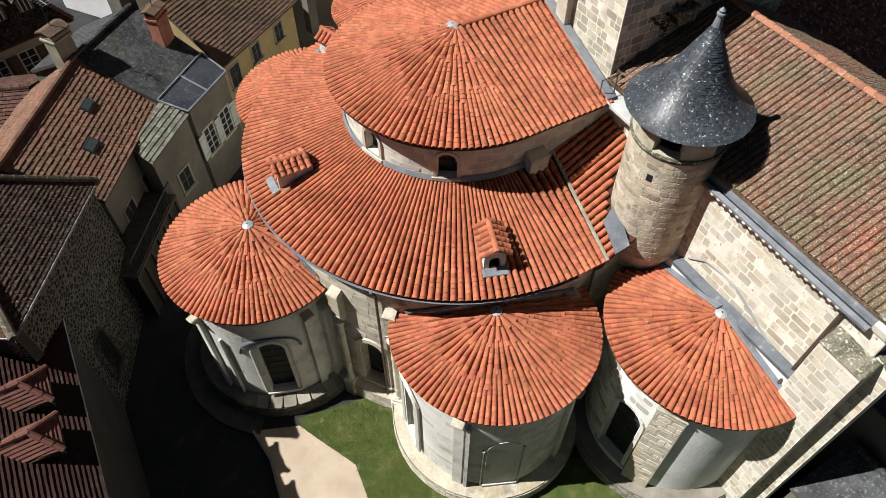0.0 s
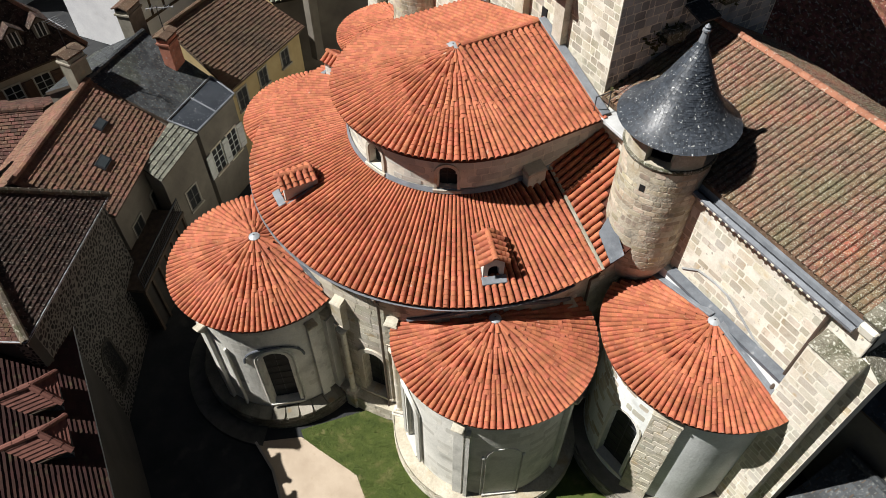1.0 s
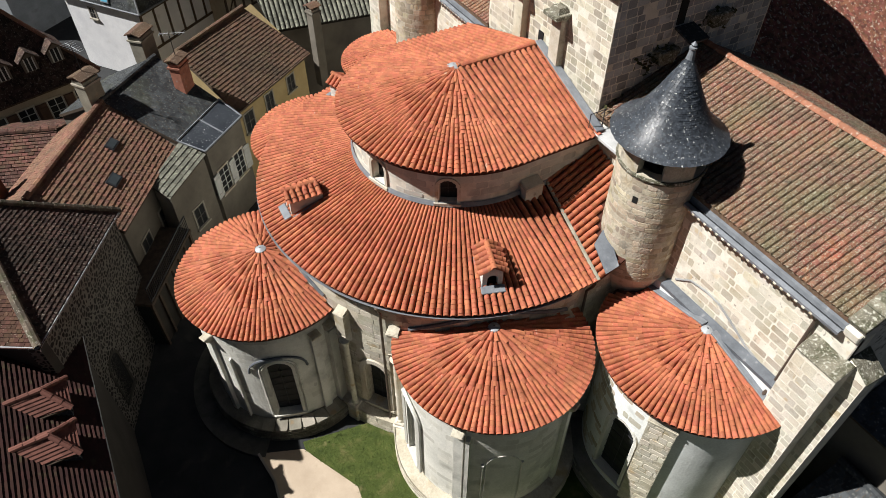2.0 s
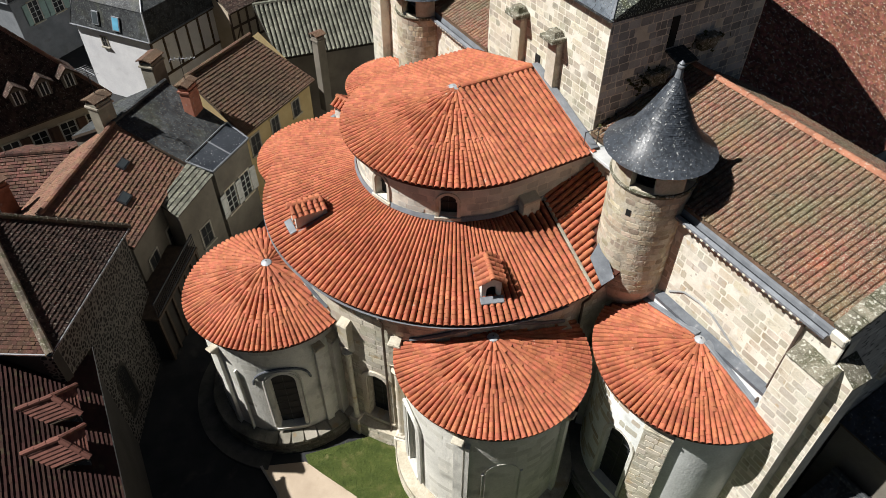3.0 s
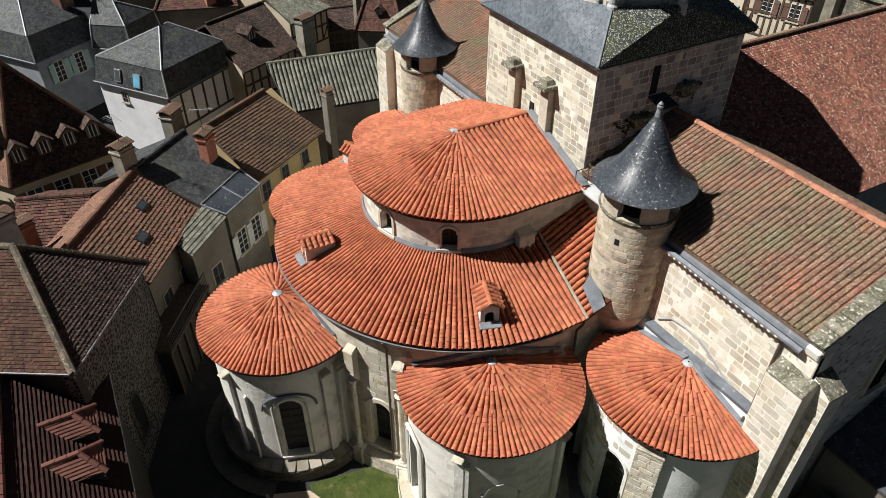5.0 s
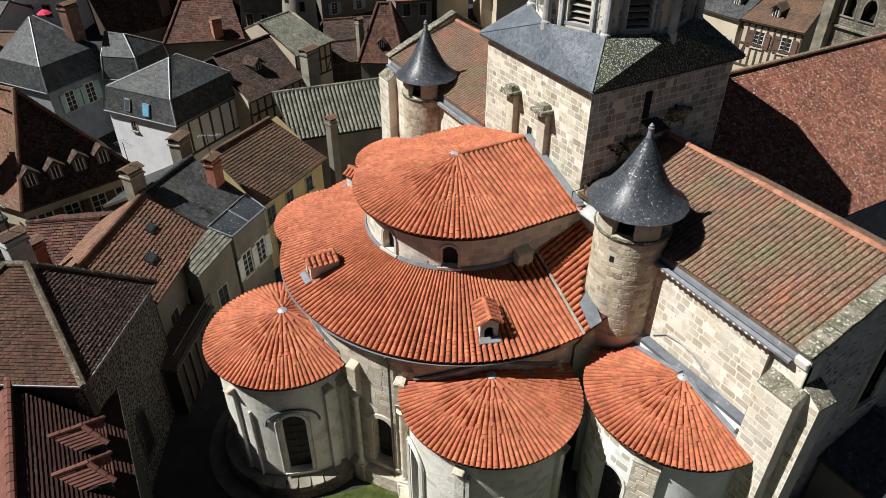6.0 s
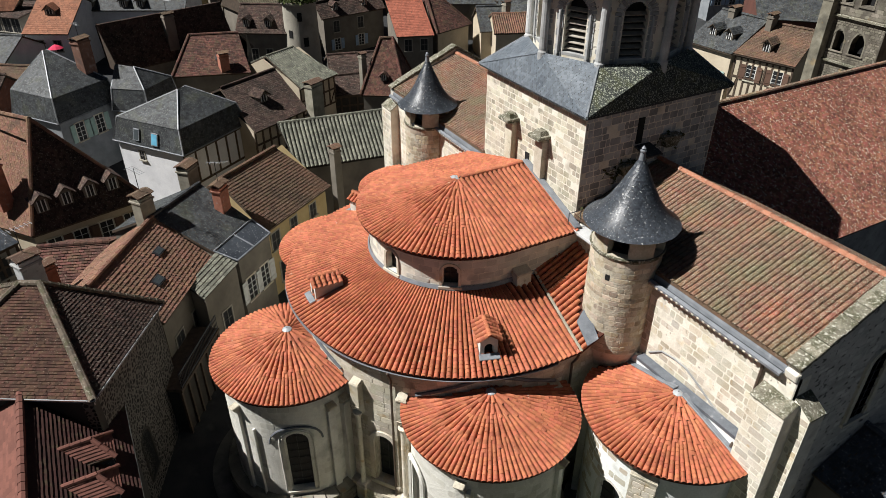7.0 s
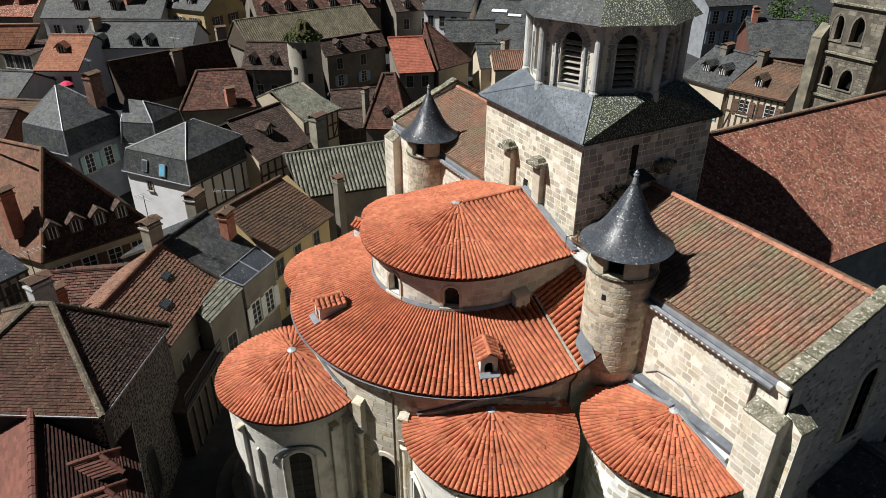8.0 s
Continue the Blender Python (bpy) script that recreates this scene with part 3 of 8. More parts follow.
def grid_wall(name, fn, u0, u1, v0, v1, step, openings, thick, material, parent, label=""):
    """A wall of thickness over a surface fn(u, v, out), with arched openings cut through."""
    nu, nv = max(1, round((u1 - u0) / step)), max(1, round((v1 - v0) / step))
    us, vs_ = [u0 + (u1 - u0) * i / nu for i in range(nu + 1)], [v0 + (v1 - v0) * j / nv for j in range(nv + 1)]
    pts = [fn(u, v, o) for o in (0.0, -thick) for v in vs_ for u in us]
    w, off = nu + 1, (nu + 1) * (nv + 1)
    hole = {(i, j) for i in range(nu) for j in range(nv) if openings and opening_hit((us[i] + us[i + 1]) / 2, (vs_[j] + vs_[j + 1]) / 2, openings)}
    fs = []
    for i in range(nu):
        for j in range(nv):
            if (i, j) in hole:
                continue
            a, b, c, d = j * w + i, j * w + i + 1, (j + 1) * w + i + 1, (j + 1) * w + i
            fs += [(a, b, c, d), (off + a, off + d, off + c, off + b)]
            for di, dj, p, q in ((-1, 0, d, a), (1, 0, b, c), (0, -1, a, b), (0, 1, c, d)):
                if not (0 <= i + di < nu and 0 <= j + dj < nv) or (i + di, j + dj) in hole:
                    fs.append((p, off + p, off + q, q))
    return mesh_part(name, pts, fs, material, parent, label)


def cyl(cx, cy, r):
    """A round wall: u is the length along the arc from +x, v the height."""
    def fn(u, v, o=0.0):
        a = u / r
        return Vector((cx + (r + o) * math.cos(a), cy + (r + o) * math.sin(a), v))
    return fn


def flat(p, d, nrm):
    p, d, nrm = Vector(p), Vector(d).normalized(), Vector(nrm).normalized()

    def fn(u, v, o=0.0):
        q = p + d * u + nrm * o
        return Vector((q.x, q.y, v))
    return fn


def ashlar(name, fn, u0, u1, v0, v1, course, length, piece, parent, near, limit=300, openings=(), proud=0.012, skip=None, seed=1, joint=0.04, bare=0.0, bend=False):
    """Coursed blocks proud of a wall surface."""
    rnd = random.Random(seed)
    mats, bent = [], []
    v = v0
    while v < v1 - 0.05:
        h = min(course * rnd.uniform(0.8, 1.2), v1 - v)
        if v1 - v - h < course * 0.4:
            h = v1 - v
        u = u0 - rnd.uniform(0, length)
        while u < u1 - 0.02:
            w = length * rnd.uniform(0.55, 1.5)
            a, b = max(u, u0), min(u + w, u1)
            u += w
            if b - a < 0.1:
                continue
            um, vm = (a + b) / 2, v + h / 2
            if openings and any(opening_hit(a + (b - a) * s, v + h * t, openings, 0.02) for s in (0, 0.5, 1) for t in (0.05, 0.5, 0.95)):
                continue
            if skip and skip(um, vm) or rnd.random() < bare:
                continue
            if bend:
                g = joint / 2
                bent.append(bent_block(fn, a + g, b - g, v + g, v + h - g, proud * rnd.uniform(0.6, 1.4)))
                continue
            p = fn(um, vm, 0.0)
            d = (fn(um + 0.01, vm, 0.0) - fn(um - 0.01, vm, 0.0)).normalized()
            upv = (fn(um, vm + 0.01, 0.0) - fn(um, vm - 0.01, 0.0)).normalized()
            nrm = (fn(um, vm, 0.1) - fn(um, vm, 0.0)).normalized()
            mats.append(frame_of(p, d, upv, nrm, (b - a) - joint, h - joint, proud * rnd.uniform(0.6, 1.4)))
        v += h
    near = Vector(near)
    bent.sort(key=lambda q: (q[0][0] - near).length)
    for vs, fs in bent[:limit]:
        mesh_part(name, vs, fs, piece[2], parent)
    if len(bent) > limit:
        n = len(bent[0][0])
        join("block_course", [tuple(p) for vs, _ in bent[limit:] for p in vs], [tuple(i + k * n for i in f) for k, (_, fs) in enumerate(bent[limit:]) for f in fs], piece[2], parent)
    lay(name, mats, piece, parent, near, limit, rest="block_course")


def arch_outline(w, sill, spring, n=10, pointed=False):
    if pointed:
        arc = [(w / 2 + w * math.cos(math.pi * (1 - k / 12)), spring + w * math.sin(math.pi * (1 - k / 12))) for k in range(5)]
        arc = [(-w / 2 + (x + w / 2), z) for x, z in arc]
        return [(-w / 2, sill)] + arc + [(-x, z) for x, z in arc[-2::-1]] + [(w / 2, sill)]
    pts = [(-w / 2, sill), (-w / 2, spring)] + [(-w / 2 * math.cos(math.pi * k / n), spring + w / 2 * math.sin(math.pi * k / n)) for k in range(1, n)] + [(w / 2, spring), (w / 2, sill)]
    return pts


def arch_window(parent, fn, uc, sill, w, spring, surround=0.16, proud=0.05, depth=0.35, stone=None, pane=None, bars=True, label="", name="window", pointed=False):
    """A round-headed window: a stone surround with its reveal, a leaded pane set back, and iron bars."""
    p = fn(uc, sill, 0.0)
    d = (fn(uc + 0.05, sill, 0.0) - fn(uc - 0.05, sill, 0.0)).normalized()
    nrm = (fn(uc, sill, 0.1) - p).normalized()
    p = V(p.x, p.y, 0)

    def at(x, z, o):
        return p + d * x + nrm * o + V(0, 0, z)
    stone, pane = stone or M_STONE, pane or M_GLASS
    inner, outer = arch_outline(w, sill, spring, 10, pointed), arch_outline(w + 2 * surround, sill - 0.0, spring, 10, pointed)
    bm = bmesh.new()
    rows = [[bm.verts.new(at(x, z, o)) for x, z in line] for line, o in ((outer, -0.06), (outer, proud), (inner, proud), (inner, -depth))]
    for a, b in zip(rows, rows[1:]):
        for k in range(len(a) - 1):
            bm.faces.new((a[k], a[k + 1], b[k + 1], b[k]))
    win = part(name, bm, stone, parent, label)
    bm = bmesh.new()
    box(bm, at(0, sill - 0.12, -depth / 2 + proud / 2 + 0.03), (w + 2 * surround + 0.08, depth + proud + 0.06, 0.12), d, (0, 0, 1))
    part("sill", bm, stone, win)
    bm = bmesh.new()
    bm.faces.new([bm.verts.new(at(x, z, -depth + 0.02)) for x, z in inner])
    part("pane", bm, pane, win)
    if bars:
        bm = bmesh.new()
        k = max(1, round((spring + w / 2 - sill) / 0.45))
        for i in range(1, k):
            z = sill + (spring + w / 2 - sill) * i / k
            half = w / 2 if z < spring else math.sqrt(max(0, (w / 2) ** 2 - (z - spring) ** 2))
            pipe(bm, [at(-half, z, -depth + 0.06), at(half, z, -depth + 0.06)], 0.015, 5)
        pipe(bm, [at(0, sill, -depth + 0.05), at(0, spring + w / 2, -depth + 0.05)], 0.015, 5)
        part("glazing_bar", bm, M_DARK_PIPE, win)
    return win


T_NEW = unit("tile", arch_tile(5), M_TILE)
T_RIDGE = unit("ridge_tile", arch_tile(5), M_RIDGE_RED)
T_OLD = unit("old_tile", arch_tile(4), M_OLD_TILE)
B_STONE = unit("stone", ashlar_block(), M_STONE)
B_TURRET = unit("turret_stone", ashlar_block(), M_TURRET)
B_RENDER = unit("washed_stone", ashlar_block(), M_RENDER_STONE)
B_TOWER = unit("tower_stone", ashlar_block(), M_TOWER)
B_RAG = unit("rag_stone", ashlar_block(), M_RAGSTONE)
B_BELFRY = unit("belfry_stone", ashlar_block(), M_BELFRY)
B_GREY = unit("grey_stone", ashlar_block(), M_GREYSTONE)
SLAB = slab_tile()
ARCH3 = arch_tile(4, 0.97)


def course_field(name, q, o, side, down, nrm, material, parent, e, lift, rs):
    """Courses of flat tiles that run unbroken across a convex slope, each lapped over the one below."""
    def span(y):
        xs = []
        for (xa, ya), (xb, yb) in zip(q, np.roll(q, -1, 0)):
            if min(ya, yb) - 1e-6 <= y <= max(ya, yb) + 1e-6:
                xs += [xa, xb] if abs(ya - yb) < 1e-6 else [xa + (xb - xa) * (y - ya) / (yb - ya)]
        return min(xs), max(xs)
    lo, hi = q[:, 1].min(), q[:, 1].max()
    k = max(2, round((hi - lo) / e))
    P, Fc = [], []
    for j in range(k):
        ya, yb = lo + (hi - lo) * j / k, lo + (hi - lo) * (j + 1) / k
        (a0, a1), (b0, b1) = span(ya), span(yb)
        m = max(1, round(max(a1 - a0, b1 - b0) / 0.3))
        for i in range(m):
            z = lift * rs.uniform(0.9, 1.1)
            yj = yb + rs.uniform(-0.006, 0.006)
            i0 = len(P)
            for x, y, zz in ((a0 + (a1 - a0) * i / m, ya, 0.004), (a0 + (a1 - a0) * (i + 1) / m, ya, 0.004), (b0 + (b1 - b0) * (i + 1) / m, yj, z), (b0 + (b1 - b0) * i / m, yj, z), (b0 + (b1 - b0) * (i + 1) / m, yj, 0.0), (b0 + (b1 - b0) * i / m, yj, 0.0)):
                P.append(tuple(o + side * float(x) + down * float(y) + nrm * float(zz)))
            Fc += [(i0, i0 + 1, i0 + 2, i0 + 3), (i0 + 3, i0 + 2, i0 + 4, i0 + 5)]
    return join(name, P, Fc, material, parent)


def tile_field(name, poly, down, material, parent, kind="flat", w=0.2, e=0.2, lift=0.03, seed=1):
    """A joined field of tiles or slates over a flat, convex roof face. down: a way down the slope."""
    poly = [Vector(p) for p in poly]
    nrm = (poly[1] - poly[0]).cross(poly[2] - poly[0]).normalized()
    nrm = nrm if nrm.z > 0 else -nrm
    down = Vector(down)
    down = (down - nrm * down.dot(nrm)).normalized()
    side = down.cross(nrm).normalized()
    o = poly[0]
    q = np.array([[(p - o).dot(side), (p - o).dot(down)] for p in poly])
    rs = np.random.RandomState(seed)
    if kind == "course":
        return course_field(name, q, o, side, down, nrm, material, parent, e, lift, rs)
    lo, hi = q.min(0), q.max(0)
    ys = np.arange(lo[1], hi[1] + e, e)
    xs = np.arange(lo[0] - w, hi[0] + w, w)
    gx, gy = np.meshgrid(xs, ys)
    if kind != "arch":
        gx = gx + (np.arange(len(ys)) % 2)[:, None] * w / 2
    pts = np.stack([gx.ravel(), gy.ravel()], -1)
    mid = pts + (0, e * 0.5)
    area = 0.5 * sum(q[i][0] * q[(i + 1) % len(q)][1] - q[(i + 1) % len(q)][0] * q[i][1] for i in range(len(q)))
    ok = np.ones(len(pts), bool)
    for i in range(len(q)):
        a, b = q[i], q[(i + 1) % len(q)]
        cr = (b[0] - a[0]) * (mid[:, 1] - a[1]) - (b[1] - a[1]) * (mid[:, 0] - a[0])
        ok &= (cr * np.sign(area)) > -0.6 * w * np.hypot(*(b - a))
    pts = pts[ok]
    if not len(pts):
        return None
    uv, uf = (ARCH3 if kind == "arch" else SLAB)
    n = len(pts)
    wj = w * (0.76 if kind == "arch" else 0.95) * rs.uniform(0.97 if kind == "arch" else 0.94, 1.03, n)
    x = uv[None, :, 0] * wj[:, None] + pts[:, :1] + rs.normal(0, 0.004 if kind == "arch" else 0.008, n)[:, None]
    y = uv[None, :, 1] * (e * 1.15) + pts[:, 1:] - e * 0.1
    z = uv[None, :, 2] * (wj[:, None] * 1.15 if kind == "arch" else lift) * rs.uniform(0.97 if kind == "arch" else 0.8, 1.03 if kind == "arch" else 1.3, n)[:, None] + (uv[None, :, 1] * 0.008 if kind == "arch" else 0.0)
    for i in range(len(q)):   # cut the tiles at the edges of the slope
        a, b = q[i], q[(i + 1) % len(q)]
        ex, ey = (b - a) / np.hypot(*(b - a))
        nx, ny = (ey, -ex) if area > 0 else (-ey, ex)
        out = np.maximum(0.0, (x - a[0]) * nx + (y - a[1]) * ny - (0.05 if ny > 0.7 else 0.0))
        x, y = x - out * nx, y - out * ny
    p = np.array(o)[None, None] + x[..., None] * np.array(side) + y[..., None] * np.array(down) + z[..., None] * np.array(nrm)
    nv = len(uv)
    return join(name, p.reshape(-1, 3), [tuple(i + k * nv for i in f) for k in range(n) for f in uf], material, parent)

# ---- the ground ----
def ground_sheet():
    bm = bmesh.new()
    s = 900
    bm.faces.new([bm.verts.new(p) for p in ((-s, -s, GROUND - 0.02), (s, -s, GROUND - 0.02), (s, s, GROUND - 0.02), (-s, s, GROUND - 0.02))])
    tagged(part("ground", bm, M_ASPHALT, None), "dark worn asphalt of the lanes round the church", "ground", "", "structure")


def slab(name, outline, z0, z1, material, label, category):
    bm = bmesh.new()
    lo, hi = [bm.verts.new((x, y, z0)) for x, y in outline], [bm.verts.new((x, y, z1)) for x, y in outline]
    n = len(outline)
    bm.faces.new(hi)
    for i in range(n):
        bm.faces.new((lo[i], lo[(i + 1) % n], hi[(i + 1) % n], hi[i]))
    return tagged(part(name, bm, material, None), label, category, "", "structure")


ground_sheet()
slab("sandy_path", [(5.2, -13.9), (5.9, -12.2), (6.75, -11.7), (8.6, -10.8), (10.1, -10.95), (16, -11.4), (24, -12), (24, -14.6), (12, -14.2), (8.1, -13.87), (6.7, -13.7)], GROUND - 0.02, GROUND + 0.03, M_PATH, "pale sandy gravel path beside the lawn", "path")
slab("lawn", [(5.6, -12.1), (6.04, -12.12), (6.75, -11.78), (8.57, -10.85), (10.04, -11.0), (16, -11.45), (22, -11.6), (22, -8), (22, 0), (16, 1.2), (12, -1), (6.5, -7.4)], GROUND - 0.02, GROUND + 0.06, M_GRASS, "green lawn with dry patches at the foot of the chapels", "lawn")

bm = bmesh.new()
pts = [(5.2, -13.95), (6.7, -13.75), (8.1, -13.92), (12, -14.25), (24, -14.65)]
for (xa, ya), (xb, yb) in zip(pts, pts[1:]):
    d = V(xb - xa, yb - ya, 0)
    box(bm, ((xa + xb) / 2, (ya + yb) / 2, GROUND - 0.1), (d.length, 0.1, 0.2), d)
tagged(part("kerb", bm, M_KERB, None), "thin stone kerb along the sandy path", "kerb", "", "structure")

bm = bmesh.new()
lathe(bm, 1.78, -11.1, [(3.4, GROUND - 0.05), (3.4, GROUND + 0.1), (4.42, GROUND + 0.08), (4.55, GROUND + 0.08), (4.55, GROUND - 0.05)], 40, -math.pi * 0.95, -0.62)
tagged(part("pavement", bm, M_PAVING, None), "narrow curved stone pavement round the axial chapel", "pavement", "", "structure")

AX, AY = 1.6, -2.35                       # centre of the choir's half round
Z_EAVE_AMB, R_AMB = 9.64, 8.18
Z_EAVE_CH, R_CH = 12.92, 4.62


def cap(parent, x, y, z, r=0.22):
    bm = bmesh.new()
    lathe(bm, x, y, [(r * 1.1, z - 0.12), (r * 0.95, z - 0.03), (r * 0.4, z + 0.03), (0.03, z + 0.05)], 12)
    part("ridge_cap", bm, M_CAP, parent, "pale lead cap on the roof's peak")


def buttress(parent, x, y, ang, w, d, z0, z1, capz=0.45, material=None, band=True):
    """A flat pilaster buttress with a sloping cap, facing the way ang."""
    bm = bmesh.new()
    c, s = math.cos(ang), math.sin(ang)
    t = V(-s, c, 0)
    nrm = V(c, s, 0)
    base = V(x, y, 0)
    pts = []
    for z, dd in ((z0, d), (z1, d), (z1 + capz, 0.02)):
        pts.append([bm.verts.new(base + t * sx * w / 2 + nrm * o + V(0, 0, z)) for sx, o in ((-1, -0.2), (1, -0.2), (1, dd), (-1, dd))])
    for a, b in zip(pts, pts[1:]):
        for k in range(4):
            bm.faces.new((a[k], a[(k + 1) % 4], b[(k + 1) % 4], b[k]))
    bm.faces.new(pts[-1])
    if capz and band:
        box(bm, base + nrm * (d / 2 - 0.08) + V(0, 0, z1 - 0.12), (w + 0.07, d + 0.22, 0.1), t, bevel=0.015)
    return part("buttress", bm, material or M_STONE, parent)


def corbel(parent, x, y, ang, z, w=0.3, d=0.45, h=0.35):
    bm = bmesh.new()
    nrm = V(math.cos(ang), math.sin(ang), 0)
    t = V(-nrm.y, nrm.x, 0)
    base = V(x, y, z)
    a = [bm.verts.new(base + t * sx * w / 2 + nrm * o + V(0, 0, zz)) for sx in (-1, 1) for o, zz in ((-0.1, 0), (0.06, 0), (d * 0.75, h * 0.55), (d, h), (-0.1, h))]
    bm.faces.new(a[:5])
    bm.faces.new(a[5:][::-1])
    for k in range(5):
        bm.faces.new((a[k], a[(k + 1) % 5], a[5 + (k + 1) % 5], a[5 + k]))
    part("corbel", bm, M_STONE, parent)


# ---- radiating chapels ----
def chapel(label, cx, cy, ang, r, z_eave, z_apex, keep, windows, pilasters, arc=2.0, near=(20, -14, 20), plinth=True, wall_mat=None, blocks=None, over=0.32, blind=(), hood=True, bench=None, slabs=(9, 9)):
    """A half-round chapel facing ang, with its cone of tiles. windows: angle from ang, sill, width, spring."""
    th = thing("apse_chapel", (cx, cy, GROUND), label, "chapel", "round chapels of the apse")
    rw = r - over
    fn = cyl(cx, cy, rw)
    ops = [((ang + a) * rw, s, w, sp) for a, s, w, sp in [*windows, *blind]]
    u0, u1 = (ang - arc) * rw, (ang + arc) * rw
    grid_wall("wall", fn, u0, u1, GROUND - 0.3, z_eave - 0.02, 0.12, ops, 0.5, wall_mat or M_RENDER, th)
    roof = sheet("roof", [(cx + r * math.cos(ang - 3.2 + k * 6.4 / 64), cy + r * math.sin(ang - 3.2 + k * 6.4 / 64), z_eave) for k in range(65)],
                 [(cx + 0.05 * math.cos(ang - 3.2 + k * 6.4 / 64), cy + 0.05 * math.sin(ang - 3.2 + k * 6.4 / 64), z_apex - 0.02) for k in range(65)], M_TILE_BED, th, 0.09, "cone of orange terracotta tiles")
    out = []
    cone_rows(out, cx, cy, r + 0.05, z_eave + 0.015, 0.12, z_apex, ang - math.pi, ang + math.pi - 0.01, pitch=0.218, keep=keep)
    lay("tile", out, T_NEW, roof, near, rest="tile_row_field")
    cap(th, cx, cy, z_apex + 0.08)
    bm = bmesh.new()
    lathe(bm, cx, cy, [(rw - 0.05, z_eave - 0.34), (rw + 0.08, z_eave - 0.3), (rw + 0.16, z_eave - 0.1), (rw + 0.16, z_eave - 0.02), (rw - 0.05, z_eave - 0.02)], 48, ang - arc, ang + arc)
    part("cornice", bm, M_RENDER, th)
    if plinth:
        bm = bmesh.new()
        lathe(bm, cx, cy, [(rw + 0.6, GROUND - 0.2), (rw + 0.54, GROUND + 0.74), (rw + 0.02, GROUND + 0.86), (rw - 0.1, GROUND + 0.86)], 48, ang - arc, ang + arc)
        part("plinth", bm, bench[0] if bench else M_RAGSTONE, th, "weathered stone plinth with a stepped top")
        rp = rw + 0.57
        ashlar("plinth_stone", cyl(cx, cy, rp), (ang - arc) * rp, (ang + arc) * rp, GROUND, GROUND + 0.72, 0.12, 0.36, bench[2] if bench else B_RAG, th, near, 30, seed=int(abs(cx) * 3), proud=0.02, joint=0.02)
        rp = rw + 0.31
        mats = []
        nb = int(2 * arc * rp / 0.55)
        for k in range(nb):
            b = ang - arc + 2 * arc * (k + 0.5) / nb
            if not slabs[0] < b - ang < slabs[1]:
                continue
            up = V(math.cos(b) * 0.25, math.sin(b) * 0.25, 1).normalized()
            tg = V(-math.sin(b), math.cos(b), 0)
            mats.append(frame_of(V(cx + rp * math.cos(b), cy + rp * math.sin(b), GROUND + 0.81), tg, up.cross(tg), up, 0.53, 0.56, 0.06))
        if mats:
            lay("bench_slab", mats, bench[1] if bench else B_GREY, th, near, 30)
    for a, s, w, sp in windows:
        arch_window(th, fn, (ang + a) * rw, s, w, sp, surround=0.13 if abs(a) < 1.3 else 0.1, proud=0.03, depth=0.34, stone=M_RENDER)
        if not hood:
            continue
        # hood moulding and the slim shafts of the jambs
        hw = w / 2 + 0.62
        pts = []
        for k in range(15):
            q = math.pi * (0.02 + 0.96 * k / 14)
            pts.append(fn((ang + a) * rw - hw * math.cos(q), sp - 0.1 + (hw - 0.12) * math.sin(q), 0.05))
        if abs(a) < 1.3:
            bm = bmesh.new()
            pipe(bm, [pts[0] + V(0, 0, -0.05)] + pts + [pts[-1] + V(0, 0, -0.05)], 0.05, 6)
            part("hood_moulding", bm, M_LEAD, th, "dark lead-covered hood moulding")
        for grow, o, rad in ((0.08, -0.1, 0.04), (0.42, 0.04, 0.045)) if abs(a) < 1.3 else ((0.08, -0.1, 0.05), (0.42, 0.08, 0.07), (0.72, 0.1, 0.07)):
            bm = bmesh.new()
            pipe(bm, [fn((ang + a) * rw + x, z, o) for x, z in arch_outline(w + grow, s, sp, 10)], rad, 6)
            part("jamb_shaft", bm, M_RENDER, th)
    for a, s, w, sp in blind:
        arch_window(th, fn, (ang + a) * rw, s, w, sp, surround=0.12, proud=0.012, depth=0.03, stone=M_RENDER, pane=M_RENDER, bars=False, name="blind_arch")
        for gx in (-0.72, 0.72):
            bm = bmesh.new()
            pipe(bm, [fn((ang + a) * rw + gx, z, 0.05) for z in (GROUND + 0.9, sp - 0.1)], 0.035, 8)
            box(bm, fn((ang + a) * rw + gx, sp - 0.1, 0.04), (0.11, 0.11, 0.1), fn((ang + a) * rw + gx + 0.1, 4, 0) - fn((ang + a) * rw + gx, 4, 0), bevel=0.02)
            part("colonnette", bm, M_RENDER, th)
    for a, w, d, top in pilasters:
        x, y = cx + rw * math.cos(ang + a), cy + rw * math.sin(ang + a)
        buttress(th, x, y, ang + a, w, d, GROUND, top, 0.3 if w > 0.9 else 0.0, M_RENDER if w < 0.9 else M_STONE_WALL)
        if 0.25 < w < 0.9:
            corbel(th, x, y, ang + a, top - 0.05, w, 0.36, 0.34)
            bm = bmesh.new()
            box(bm, (x + 0.16 * math.cos(ang + a), y + 0.16 * math.sin(ang + a), top + 0.29), (w + 0.08, 0.44, 0.09), V(-math.sin(ang + a), math.cos(ang + a), 0), bevel=0.03)
            part("abacus", bm, M_STONE_WALL, th)
        if w > 0.9:
            t = V(-math.sin(ang + a), math.cos(ang + a), 0)
            q = V(x + d * math.cos(ang + a), y + d * math.sin(ang + a), 0)
            ashlar("stone", flat(q - t * w / 2, t, V(math.cos(ang + a), math.sin(ang + a), 0)), 0, w, GROUND, top - 0.18, 0.3, 0.42, B_STONE, th, near, 60, seed=9, proud=0.01, bare=0.15)
